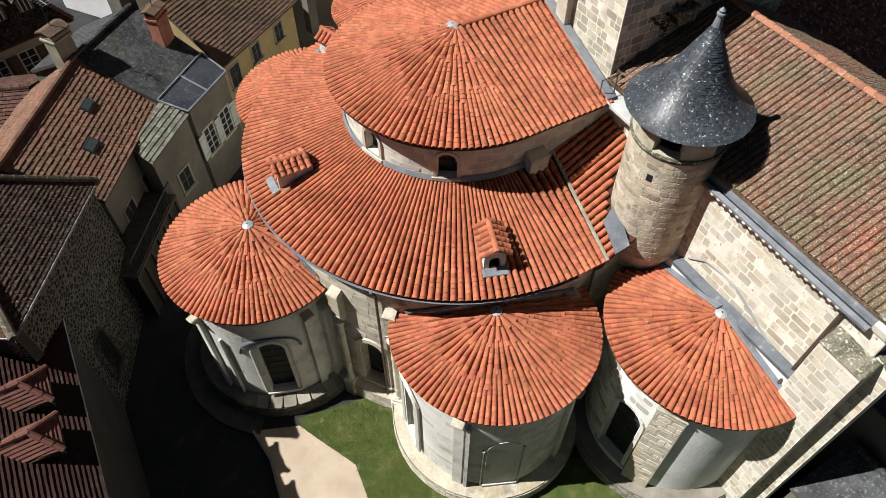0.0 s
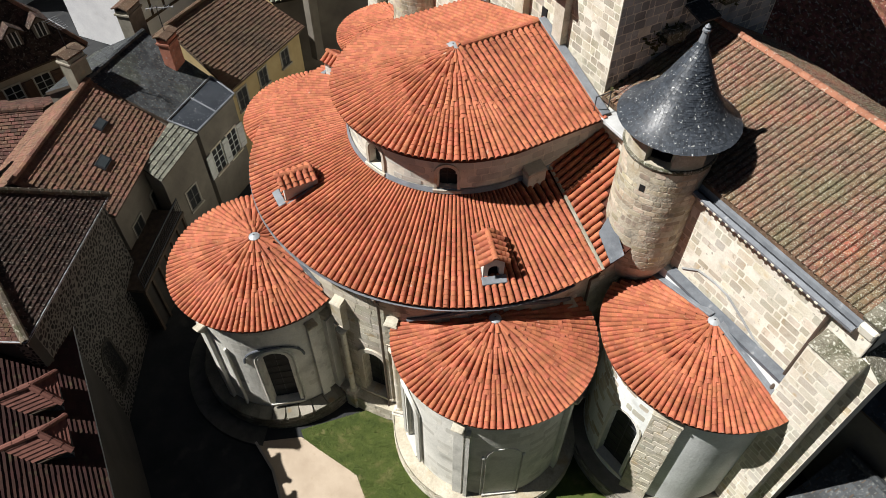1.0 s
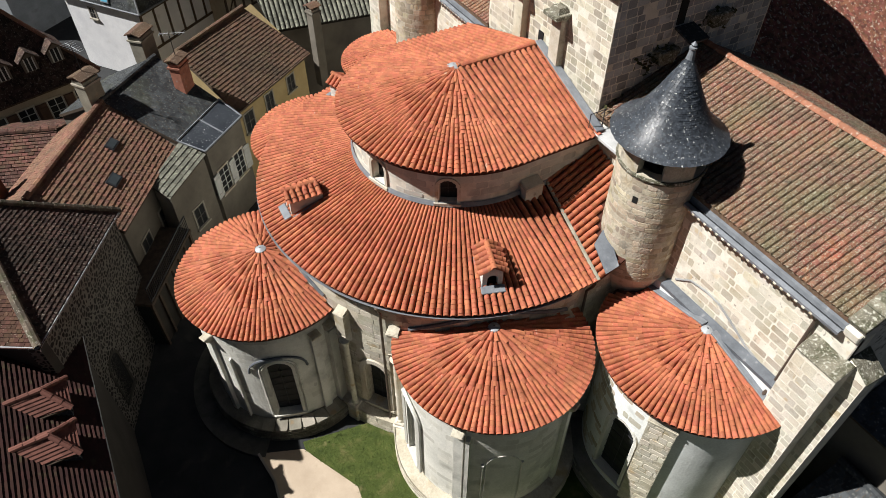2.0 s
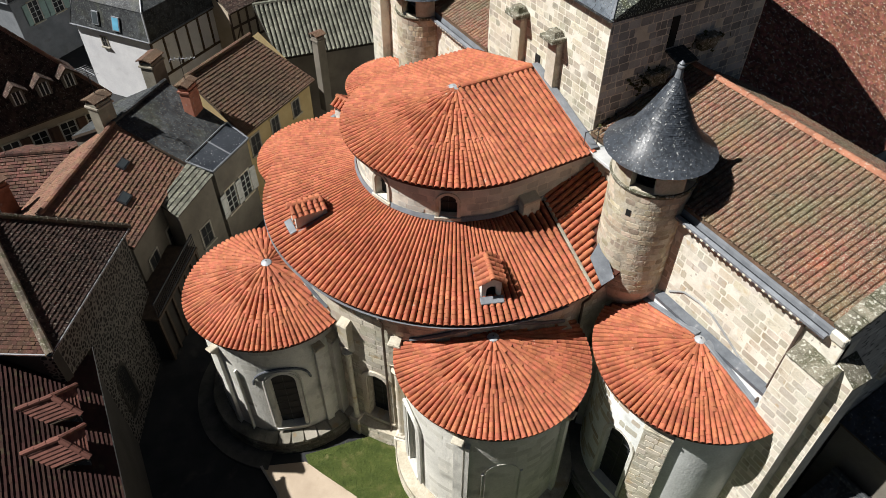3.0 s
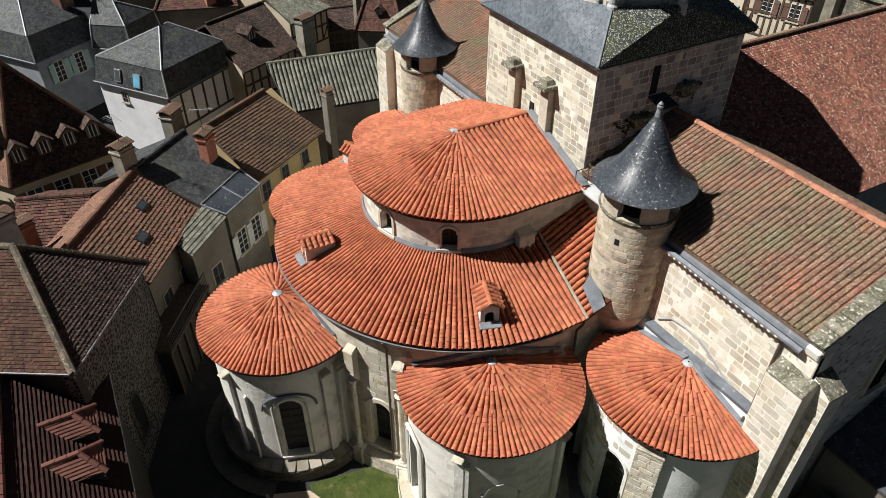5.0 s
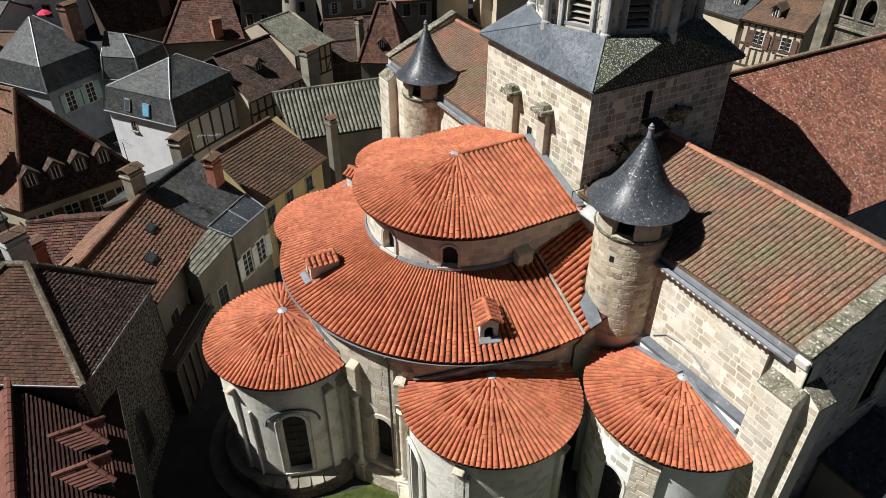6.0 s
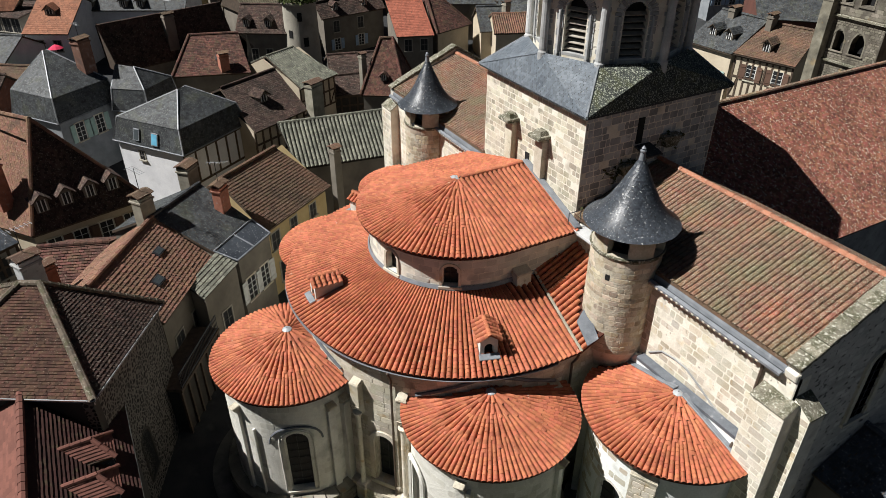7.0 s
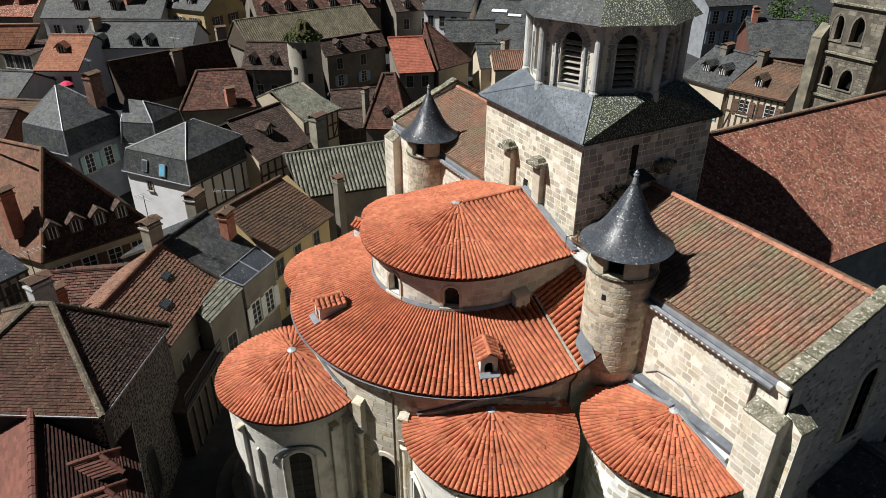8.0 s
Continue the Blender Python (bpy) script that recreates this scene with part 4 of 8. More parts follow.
    if not blocks and windows:
        ashlar("stone", fn, u0, u1, GROUND + 1.0, z_eave - 0.4, 0.32, 0.55, B_RENDER, th, near, 70, [(o[0], o[1] - 0.2, o[2] + 0.6, o[3]) for o in ops], seed=int(abs(cx) * 7), proud=0.004, bare=0.55, bend=True, joint=0.02)
    if blocks:
        for (a0, a1, v0, v1, seed) in blocks:
            ashlar("stone", fn, (ang + a0) * rw, (ang + a1) * rw, v0, v1, 0.3, 0.5, B_STONE, th, near, 110, ops, seed=seed, proud=0.005, bend=True, bare=0.45)
    return th


def outside_amb(p):
    return math.hypot(p.x - AX, p.y - AY) > R_AMB - 0.3 or p.y > AY and abs(p.x - AX) > R_AMB - 0.3


A_C = math.atan2(-5.17 - AY, 9.28 - AX)
chapel_axial = chapel("round axial chapel of pale stone under orange tiles", 1.78, -11.1, -math.pi / 2 + 0.04, 3.45, 7.78, 9.0, outside_amb,
                      [(1.2, 2.15, 1.05, 5.3)], [(0.37, 0.26, 0.15, 6.6), (0.62, 0.07, 0.13, 5.9), (1.72, 0.34, 0.16, 6.6), (1.95, 0.4, 0.26, 6.6)], arc=2.3, near=(20, -14, 20), bench=(M_BELFRY, B_RAG, B_BELFRY), slabs=(0.85, 1.75))
chapel_ne = chapel("round chapel of pale stone with a blind arch", 9.28, -5.17, A_C, 3.58, 7.89, 8.85, outside_amb,
                   [(-1.32, 2.0, 0.8, 5.6)], [(-0.54, 0.36, 0.16, 6.9), (-0.44, 0.14, 0.22, 6.9), (0.75, 0.3, 0.16, 6.9)], near=(20, -14, 20), blind=[(-0.05, 1.9, 1.0, 5.1)], bench=(M_STONE_WALL, B_STONE, B_STONE))
chapel_se = chapel("round radiating chapel on the far side under orange tiles", -5.3, -5.72, math.pi - A_C, 3.4, 7.89, 9.0, outside_amb, [], [], near=(20, -14, 20), plinth=False)

# plaque in the blind arch of the chapel
fn = cyl(9.28, -5.17, 3.15)
u_blind = (A_C - 0.05) * 3.15
bm = bmesh.new()
box(bm, fn(u_blind - 0.15, 4.95, 0.03), (0.5, 0.06, 0.34), fn(u_blind + 0.1, 4, 0) - fn(u_blind - 0.1, 4, 0), bevel=0.01)
plaque = part("plaque", bm, M_FRAME, chapel_ne, "small pale plaque with unreadable lines")
bm = bmesh.new()
for k in range(3):
    box(bm, fn(u_blind - 0.15, 5.01 + 0.08 * k, 0.064), (0.36, 0.01, 0.03), fn(u_blind + 0.1, 4, 0) - fn(u_blind - 0.1, 4, 0))
part("lettering_bar", bm, M_DARK, plaque)


# ---- the ambulatory ----
amb = thing("ambulatory", (AX, AY, GROUND), "stone ambulatory ring under a broad skirt of orange tiles", "ambulatory")
RW = R_AMB - 0.3
fn_amb = cyl(AX, AY, RW)
a_win = [-0.93]
ops = [(a_win[0] * RW, 2.35, 1.0, 4.85), ((-math.pi - a_win[0]) * RW, 2.35, 1.0, 4.85)]
grid_wall("wall", fn_amb, -math.pi * RW, 0.15 * RW, GROUND - 0.3, Z_EAVE_AMB - 0.05, 0.14, ops, 0.6, M_STONE_WALL, amb)
for o in ops:
    arch_window(amb, fn_amb, *o, surround=0.22, proud=0.08, depth=0.4)
ashlar("stone", fn_amb, -math.pi * RW, 0.1 * RW, 5.6, Z_EAVE_AMB - 0.32, 0.3, 0.5, B_STONE, amb, (8, -9, 9), 160, ops, seed=3, joint=0.025, proud=0.005, bare=0.1)
ashlar("stone", fn_amb, (a_win[0] - 0.3) * RW, (a_win[0] + 0.3) * RW, GROUND + 1, 5.6, 0.3, 0.5, B_STONE, amb, (8, -9, 4), 60, ops, seed=4, joint=0.025, proud=0.005, bare=0.2)
bm = bmesh.new()
lathe(bm, AX, AY, [(RW - 0.05, Z_EAVE_AMB - 0.32), (RW + 0.06, Z_EAVE_AMB - 0.3), (RW + 0.14, Z_EAVE_AMB - 0.14), (RW - 0.05, Z_EAVE_AMB - 0.13)], 90, -math.pi, 0.12)
part("cornice", bm, M_STONE, amb)
bm = bmesh.new()
lathe(bm, AX, AY, [(R_AMB - 0.02, Z_EAVE_AMB - 0.13), (R_AMB + 0.07, Z_EAVE_AMB - 0.13), (R_AMB + 0.11, Z_EAVE_AMB - 0.06), (R_AMB + 0.08, Z_EAVE_AMB - 0.06), (R_AMB - 0.02, Z_EAVE_AMB - 0.1)], 120, -math.pi, 0.0)
part("gutter", bm, M_ZINC, amb, "half-round grey metal gutter")
R_IN, Z_IN = 4.05, 11.0
arcp = [math.pi + math.pi * k / 96 for k in range(97)]
TURRET_WALL = 2.65
STR = 1.15                                # straight length west of the half round on the north side
lower = [(AX - R_AMB, AY + 4.2, Z_EAVE_AMB)] + [(AX + R_AMB * math.cos(a), AY + R_AMB * math.sin(a), Z_EAVE_AMB) for a in arcp] + [(AX + R_AMB, AY + STR, Z_EAVE_AMB)]
upper = [(AX - R_IN, AY + 4.2, Z_IN)] + [(AX + R_IN * math.cos(a), AY + R_IN * math.sin(a), Z_IN) for a in arcp] + [(AX + R_IN, AY + STR + 0.45, Z_IN)]
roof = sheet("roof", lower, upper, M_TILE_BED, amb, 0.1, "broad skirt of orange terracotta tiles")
out = []


def amb_keep(p):
    """No tiles where a dormer stands."""
    return all((V(p.x, p.y, 0) - V(x, y, 0)).length > 0.42 for x, y in ((7.95, -4.62), (1.25, -9.1)))


cone_rows(out, AX, AY, R_AMB + 0.06, Z_EAVE_AMB + 0.015, R_IN, Z_IN + 0.02, math.pi, 2 * math.pi, keep=amb_keep)
for s, y1, y2 in ((1, STR, STR + 0.4), (-1, 4.2, 4.2)):
    plane_rows(out, (AX + s * (R_AMB + 0.06), AY + 0.02, Z_EAVE_AMB + 0.015), (AX + s * (R_AMB + 0.06), AY + y1, Z_EAVE_AMB + 0.015), (AX + s * R_IN, AY + 0.02, Z_IN), (AX + s * R_IN, AY + y2, Z_IN))
lay("tile", out, T_NEW, roof, (18, -10, 14), rest="tile_row_field")
# lean-to roof against the transept with its mortar ridge
lt = [(AX + R_AMB + 0.05, AY + STR, Z_EAVE_AMB + 0.02), (AX + R_IN, AY + STR + 0.45, Z_IN + 0.1)]
hi = [(AX + R_AMB + 0.05, 1.3, 10.9), (AX + R_IN - 0.2, 1.5, 12.0)]
roof2 = sheet("lean_to_roof", lt, hi, M_TILE_BED, amb, 0.1, "small tiled slope against the transept wall")
out = []
plane_rows(out, lt[0], lt[1], hi[0], hi[1], keep=lambda p: math.hypot(p.x - 9.1, p.y - 1.15) > 1.55)
lay("tile", out, T_NEW, roof2, (18, -10, 14), rest="tile_row_field")
bm = bmesh.new()
pipe(bm, [V(*lt[0]) + V(0.05, 0, 0.1), (V(*lt[0]) + V(*lt[1])) / 2 + V(0, 0, 0.1), V(*lt[1]) + V(0, 0, 0.08)], 0.07, 6)
part("mortar_strip", bm, M_RAGSTONE, amb)
fn_north = flat((9.39, AY + 1.15, 0), (0, 1, 0), (1, 0, 0))
grid_wall("north_wall", fn_north, 0, TURRET_WALL, GROUND - 0.3, Z_EAVE_AMB - 0.08, 0.4, [], 0.6, M_STONE_WALL, amb)
ashlar("stone", fn_north, 0.02, TURRET_WALL, 5.0, Z_EAVE_AMB - 0.15, 0.3, 0.45, B_STONE, amb, (18, -10, 9), 40, seed=6, bare=0.5, proud=0.005)
sheet("lead_apron", [(9.9, -0.95, 9.97), (9.95, -0.45, 10.18)], [(8.8, -0.7, 10.38), (8.5, 0.0, 10.8)], M_LEAD, amb, 0.03, "grey lead apron at the turret's foot")
for mid, half in ((A_C, 0.38), (-math.pi / 2 + 0.02, 0.36)):
    bm = bmesh.new()
    pipe(bm, [fn_amb((mid + half * k / 6) * RW, 9.46 - 1.15 * abs(k / 6) ** 1.1, 0.05) for k in range(-6, 7)], 0.075, 6)
    part("roof_flashing", bm, M_LEAD, amb, "dark lead strip over the chapel roof")
# low bench of the ring wall between the chapels
bm = bmesh.new()
lathe(bm, AX, AY, [(RW + 0.4, GROUND - 0.2), (RW + 0.36, GROUND + 0.86), (RW + 0.02, GROUND + 0.98), (RW - 0.1, GROUND + 0.98)], 24, -1.16, -0.72)
part("bench", bm, M_STONE_WALL, amb, "low worn stone bench at the wall's foot")
ashlar("bench_stone", cyl(AX, AY, RW + 0.39), -1.15 * (RW + 0.39), -0.73 * (RW + 0.39), GROUND, GROUND + 0.84, 0.16, 0.36, B_STONE, amb, (8, -9, 2), 60, seed=8, proud=0.006, bare=0.2, joint=0.02)
# pilasters and downpipes of the ring wall
for a in (-1.075, -0.8, 0.02):
    x, y = AX + RW * math.cos(a), AY + RW * math.sin(a)
    buttress(amb, x, y, a, 0.44, 0.34, 6.9, 8.15, 0.12, M_STONE_WALL)
    corbel(amb, x, y, a, 6.35, 0.44, 0.38, 0.55)
    bm = bmesh.new()
    lathe(bm, x + 0.2 * math.cos(a), y + 0.2 * math.sin(a), [(0.22, GROUND), (0.22, GROUND + 1.0), (0.17, GROUND + 1.06), (0.15, GROUND + 1.16), (0.12, GROUND + 1.2)] + [(rr, zz + dz) for zz in (2.6, 3.9, 5.1) for rr, dz in ((0.12, 0), (0.132, 0.02), (0.132, 0.1), (0.12, 0.12))] + [(0.12, 6.2), (0.15, 6.25), (0.23, 6.45), (0.02, 6.47)], 14)
    col = part("engaged_column", bm, M_STONE, amb)
    bm = bmesh.new()
    box(bm, (x + 0.2 * math.cos(a), y + 0.2 * math.sin(a), GROUND - 0.1), (0.56, 0.56, 1.0), V(-math.sin(a), math.cos(a), 0), bevel=0.05)
    box(bm, (x + 0.2 * math.cos(a), y + 0.2 * math.sin(a), GROUND + 0.9), (0.46, 0.46, 0.14), V(-math.sin(a), math.cos(a), 0), bevel=0.03)
    part("column_base", bm, M_STONE, col)
for a in (-0.862, 0.13):
    p = [fn_amb(a * RW, z, o) for z, o in ((Z_EAVE_AMB - 0.1, 0.4), (Z_EAVE_AMB - 0.3, 0.35), (8.9, 0.12), (1.9, 0.12), (1.6, 0.3), (1.0, 0.32))]
    bm = bmesh.new()
    pipe(bm, p, 0.055, 8)
    part("downpipe", bm, M_PIPE, amb)


def dormer(ang, r_front, z, w=0.72, h=0.74, length=1.3):
    """A small tiled roof vent with an arched mouth."""
    c, s = math.cos(ang), math.sin(ang)
    o = V(AX + c * r_front, AY + s * r_front, z)
    n, t = V(c, s, 0), V(-s, c, 0)
    th = thing("roof_dormer", o, "small stone roof dormer with an arched opening and tiled cap", "dormer", "small dormers of the apse roof")
    body = bmesh.new()
    pts = [(-w / 2, -0.25), (-w / 2, h), (0, h + 0.22), (w / 2, h), (w / 2, -0.25)]
    arch = [(-0.19, 0.04), (-0.19, 0.36)] + [(-0.19 * math.cos(q * math.pi / 6), 0.36 + 0.19 * math.sin(q * math.pi / 6)) for q in range(1, 6)] + [(0.19, 0.36), (0.19, 0.04)]
    f = [body.verts.new(o + t * x + V(0, 0, zz)) for x, zz in pts]
    b = [body.verts.new(o - n * length + t * x + V(0, 0, zz)) for x, zz in pts]
    g = [body.verts.new(o + t * x + V(0, 0, zz)) for x, zz in arch]
    gi = [body.verts.new(o - n * 0.25 + t * x + V(0, 0, zz)) for x, zz in arch]
    for k in range(5):
        body.faces.new((f[k], f[(k + 1) % 5], b[(k + 1) % 5], b[k]))
    body.faces.new((f[0], f[1], g[1], g[0]))
    body.faces.new((f[1], f[2], g[4], g[3], g[2], g[1]))
    body.faces.new((f[2], f[3], g[7], g[6], g[5], g[4]))
    body.faces.new((f[3], f[4], g[8], g[7]))
    body.faces.new((f[4], f[0], g[0], g[8]))
    for k in range(8):
        body.faces.new((g[k], g[k + 1], gi[k + 1], gi[k]))
    part("body", body, M_RENDER, th)
    bm = bmesh.new()
    bm.faces.new([bm.verts.new(o - n * 0.24 + t * x + V(0, 0, zz)) for x, zz in arch])
    part("opening", bm, M_DARK, th)
    out = []
    for sgn in (-1, 1):
        e0, e1 = o + n * 0.14 + t * sgn * (w / 2 + 0.1) + V(0, 0, h - 0.02), o - n * length + t * sgn * (w / 2 + 0.1) + V(0, 0, h - 0.02)
        plane_rows(out, e0, e1, o + n * 0.14 + V(0, 0, h + 0.27), o - n * length + V(0, 0, h + 0.27), pitch=0.25, expo=0.2, w=0.22)
    rows = o + V(0, 0, h + 0.3)
    for k in range(5):
        q = rows + n * (0.14 - 0.25 * k)
        out.append(frame_of(q - n * 0.27, t, n, V(0, 0, 1), 0.22, 0.3, 0.2))
    lay("tile", out, T_NEW, th, o, rest="tile_row_field")
    bm = bmesh.new()
    box(bm, o + n * 0.16 + V(0, 0, -0.03), (0.86, 0.3, 0.1), t, V(c * 0.3, s * 0.3, 1), bevel=0.02)
    for sx in (-1, 1):
        box(bm, o - n * (length / 2 - 0.1) + t * sx * (w / 2 + 0.05) + V(0, 0, 0.16), (length * 0.9, 0.12, 0.08), -n + V(0, 0, 0.33))
    part("flashing", bm, M_ZINC, th, "grey lead apron")
    return th


dormer(math.atan2(-4.81 - AY, 8.47 - AX), 7.25, 10.0)
dormer(math.atan2(-9.67 - AY, 1.35 - AX), 7.25, 10.0)
dormer(math.pi - math.atan2(-4.81 - AY, 8.47 - AX), 7.25, 10.0)

# ---- the choir above the ambulatory ----
choir = thing("choir", (AX, AY, GROUND), "round-ended stone choir under a ribbed half cone of orange tiles", "choir")
RD = 4.15
Y_END = 1.5


def fn_choir(u, v, o=0.0):
    """Straight south side, half round, straight north side; u along the wall, 0 at the east end."""
    half = math.pi / 2 * RD
    if u < -half:
        return V(AX - RD - o, AY - u - half, v)
    if u > half:
        return V(AX + RD + o, AY + u - half, v)
    a = -math.pi / 2 + u / RD
    return V(AX + (RD + o) * math.cos(a), AY + (RD + o) * math.sin(a), v)


def u_at(x, y):
    return (math.atan2(y - AY, x - AX) + math.pi / 2) * RD


end = math.pi / 2 * RD + Y_END - AY
ops = [(u_at(4.93, -4.59), 11.2, 0.7, 11.9), (u_at(2.75, -6.25), 11.2, 0.7, 11.9), (-u_at(4.93, -4.59), 11.2, 0.7, 11.9)]
grid_wall("wall", fn_choir, -end, end, 10.4, Z_EAVE_CH, 0.1, ops, 0.5, M_MORTAR, choir)
for o in ops:
    arch_window(choir, fn_choir, *o, surround=0.12, proud=0.05, depth=0.3)
ashlar("stone", fn_choir, -end, end, 11.0, Z_EAVE_CH - 0.12, 0.28, 0.5, B_RENDER, choir, (15, -10, 13), 40, ops, seed=8, proud=0.005, joint=0.02, bare=0.25)
bm = bmesh.new()
k1 = [fn_choir(-end + 2 * end * k / 80, 11.06, 0.12) for k in range(81)]
k0 = [fn_choir(-end + 2 * end * k / 80, 11.24, 0.04) for k in range(81)]
for a, b, c, d in zip(k1, k1[1:], k0[1:], k0):
    bm.faces.new([bm.verts.new(q) for q in (a, b, c, d)])
bmesh.ops.remove_doubles(bm, verts=bm.verts, dist=0.001)
part("flashing", bm, M_ZINC, choir, "grey lead flashing strip")
buttress(choir, AX + RD, -1.6, 0.0, 0.75, 0.42, 10.6, 11.55, 0.12, M_STONE)
Z_AP = 14.2
arcp = [math.pi + math.pi * k / 64 for k in range(65)]
lower = [(AX - R_CH, Y_END - 0.05, Z_EAVE_CH)] + [(AX + R_CH * math.cos(a), AY + R_CH * math.sin(a), Z_EAVE_CH) for a in arcp] + [(AX + R_CH, Y_END - 0.4, Z_EAVE_CH)]
upper = [(AX, Y_END - 0.05, Z_AP)] + [(AX + 0.02 * math.cos(a), AY + 0.02 * math.sin(a), Z_AP) for a in arcp] + [(AX, Y_END - 0.05, Z_AP)]
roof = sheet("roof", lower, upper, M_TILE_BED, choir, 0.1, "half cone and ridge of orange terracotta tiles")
out = []
cone_rows(out, AX, AY, R_CH + 0.06, Z_EAVE_CH + 0.015, 0.15, Z_AP + 0.02, math.pi, 2 * math.pi, pitch=0.218)
for s in (1, -1):
    plane_rows(out, (AX + s * (R_CH + 0.06), AY + 0.02, Z_EAVE_CH + 0.015), (AX + s * (R_CH + 0.06), Y_END - 0.4, Z_EAVE_CH + 0.015), (AX + s * 0.06, AY + 0.02, Z_AP), (AX + s * 0.06, Y_END - 0.05, Z_AP), pitch=0.222, w=0.192)
for k in range(12):
    out.append(frame_of(V(AX, AY + 0.2 + 0.3 * k, Z_AP + 0.06), V(1, 0, 0), V(0, 1, 0.05).normalized(), V(0, 0, 1), 0.25, 0.37, 0.22))
lay("tile", out, T_NEW, roof, (18, -10, 16), rest="tile_row_field")
cap(choir, AX - 0.22, AY, Z_AP + 0.05, 0.28)
bm = bmesh.new()
p, q = V(AX, Y_END - 0.12, Z_AP + 0.16), V(AX + R_CH, Y_END - 0.45, Z_EAVE_CH + 0.16)
box(bm, (p + q) / 2, ((q - p).length, 0.34, 0.05), q - p, bevel=0.012)
part("verge_flashing", bm, M_ZINC, choir, "grey lead strip between roof and tower")

# ---- transept ----
TY0, TY1, TZ, TR = 1.5, 9.9, 12.9, 14.9   # east wall, west wall, eave, ridge
YR = 6.1


def transept(x0, x1, label, full):
    """One arm of the transept, from the crossing x0 to its gable x1."""
    s = 1 if x1 > x0 else -1
    th = thing("transept", ((x0 + x1) / 2, YR, GROUND), label, "transept")
    L = abs(x1 - x0)
    fe = flat((x0, TY0, 0), (s, 0, 0), (0, -1, 0))
    grid_wall("wall_east", fe, 0, L - 0.3, GROUND - 0.3, TZ, 0.5, [], 0.8, M_MORTAR, th)
    ashlar("stone", fe, 0, L, 7.5 if full else 6.5, TZ - 0.15, 0.3, 0.46, B_STONE, th, (16, 1, 12) if full else (-9, 1, 12), 260 if full else 30, seed=11, bare=0.22, proud=0.004, joint=0.05)
    fw = flat((x0, TY1, 0), (s, 0, 0), (0, 1, 0))
    grid_wall("wall_west", fw, 0, L - 0.3, GROUND - 0.3, TZ - 0.5, 0.5, [], 0.8, M_GREYSTONE, th)
    # gable wall: pentagon with thickness
    bm = bmesh.new()
    out5 = [(TY0, GROUND - 0.3), (TY0, TZ + 0.35), (YR, TR + 0.45), (TY1, TZ + 0.08), (TY1, GROUND - 0.3)]
    a = [bm.verts.new((x1, y, z)) for y, z in out5]
    b = [bm.verts.new((x1 - s * 0.52, y, z)) for y, z in out5]
    bm.faces.new(a)
    bm.faces.new(b[::-1])
    for k in range(5):
        bm.faces.new((a[k], a[(k + 1) % 5], b[(k + 1) % 5], b[k]))
    part("gable_wall", bm, M_GABLE, th, "pale gable wall of weathered rubble")
    fg = flat((x1, TY0, 0), (0, 1, 0), (s, 0, 0))
    top = lambda u: TZ + 0.35 + (TR + 0.1 - TZ) * (u / (YR - TY0) if u < YR - TY0 else (TY1 - TY0 - u) / (TY1 - YR))
    if full:
        ashlar("stone", fg, 1.0, TY1 - TY0, GROUND, TR, 0.24, 0.36, B_RENDER, th, (17, 1.5, 12), 60, [(4.85, 8.6, 1.3, 11.6)], skip=lambda u, v: v > top(u) - 0.25, seed=13, proud=0.006, bare=0.6)
        arch_window(th, fg, 4.85, 8.75, 1.0, 11.6, surround=0.25, proud=0.1, depth=0.02)
    # coping
    for (y0, z0), (y1, z1) in (((TY0 - 0.15, TZ + 0.42), (YR, TR + 0.5)), ((TY1 + 0.15, TZ + 0.14), (YR, TR + 0.5))):
        n = 8
        for k in range(n):
            p, q = V(x1 - s * 0.27, y0 + (y1 - y0) * k / n, z0 + (z1 - z0) * k / n), V(x1 - s * 0.27, y0 + (y1 - y0) * (k + 1) / n, z0 + (z1 - z0) * (k + 1) / n)
            d = q - p
            nrm = V(0, -d.z, d.y).normalized()
            nrm = nrm if nrm.z > 0 else -nrm
            bm = bmesh.new()
            box(bm, (p + q) / 2 - nrm * 0.12 + V(0, 0, 0.01 * (k % 3)), (d.length - 0.004, 0.58 + 0.03 * (k % 2), 0.18), d, nrm, bevel=0.02)
            part("coping_stone", bm, M_COPING, th)
    # roofs
    xr = x1 - s * 0.52
    e = [(x0, TY0 - 0.02, TZ + 0.33), (xr, TY0 - 0.02, TZ + 0.33)]
    t = [(x0, YR, TR), (xr, YR, TR)]
    roof = sheet("roof_east", e, t, M_OLD_CHANNEL, th, 0.14, "old lichened canal tiles on the sunny slope")
    out = []
    plane_rows(out, e[0], e[1], t[0], t[1], pitch=0.215, expo=0.2, keep=lambda p: math.hypot(p.x - 9.1, p.y - 1.15) > 1.5, w=0.208, rise=0.8)
    lay("old_tile", out, T_OLD, roof, (16, 0, 14) if full else (-4, 0, 14), 300, rest="tile_row_field")
    e = [(x0, TY1 + 0.12, TZ), (xr, TY1 + 0.12, TZ)]
    roof = sheet("roof_west", e, t, M_OLD_CHANNEL, th, 0.14, "old brown canal tiles on the shaded slope")
    out = []
    plane_rows(out, e[0], e[1], t[0], t[1], pitch=0.215, expo=0.2, w=0.208, rise=0.8)
    lay("old_tile", out, T_OLD, roof, (16, 8, 14), 30, rest="tile_row_field")
    out = []
    for k in range(int(L / 0.36)):
        out.append(frame_of(V(x0 + s * 0.36 * k, YR, TR + 0.07), V(0, 1, 0), V(s, 0, 0.04).normalized(), V(0, 0, 1), 0.3, 0.42, 0.26))
    lay("ridge_tile", out, T_RIDGE, th, (16, 6, 15), 60)
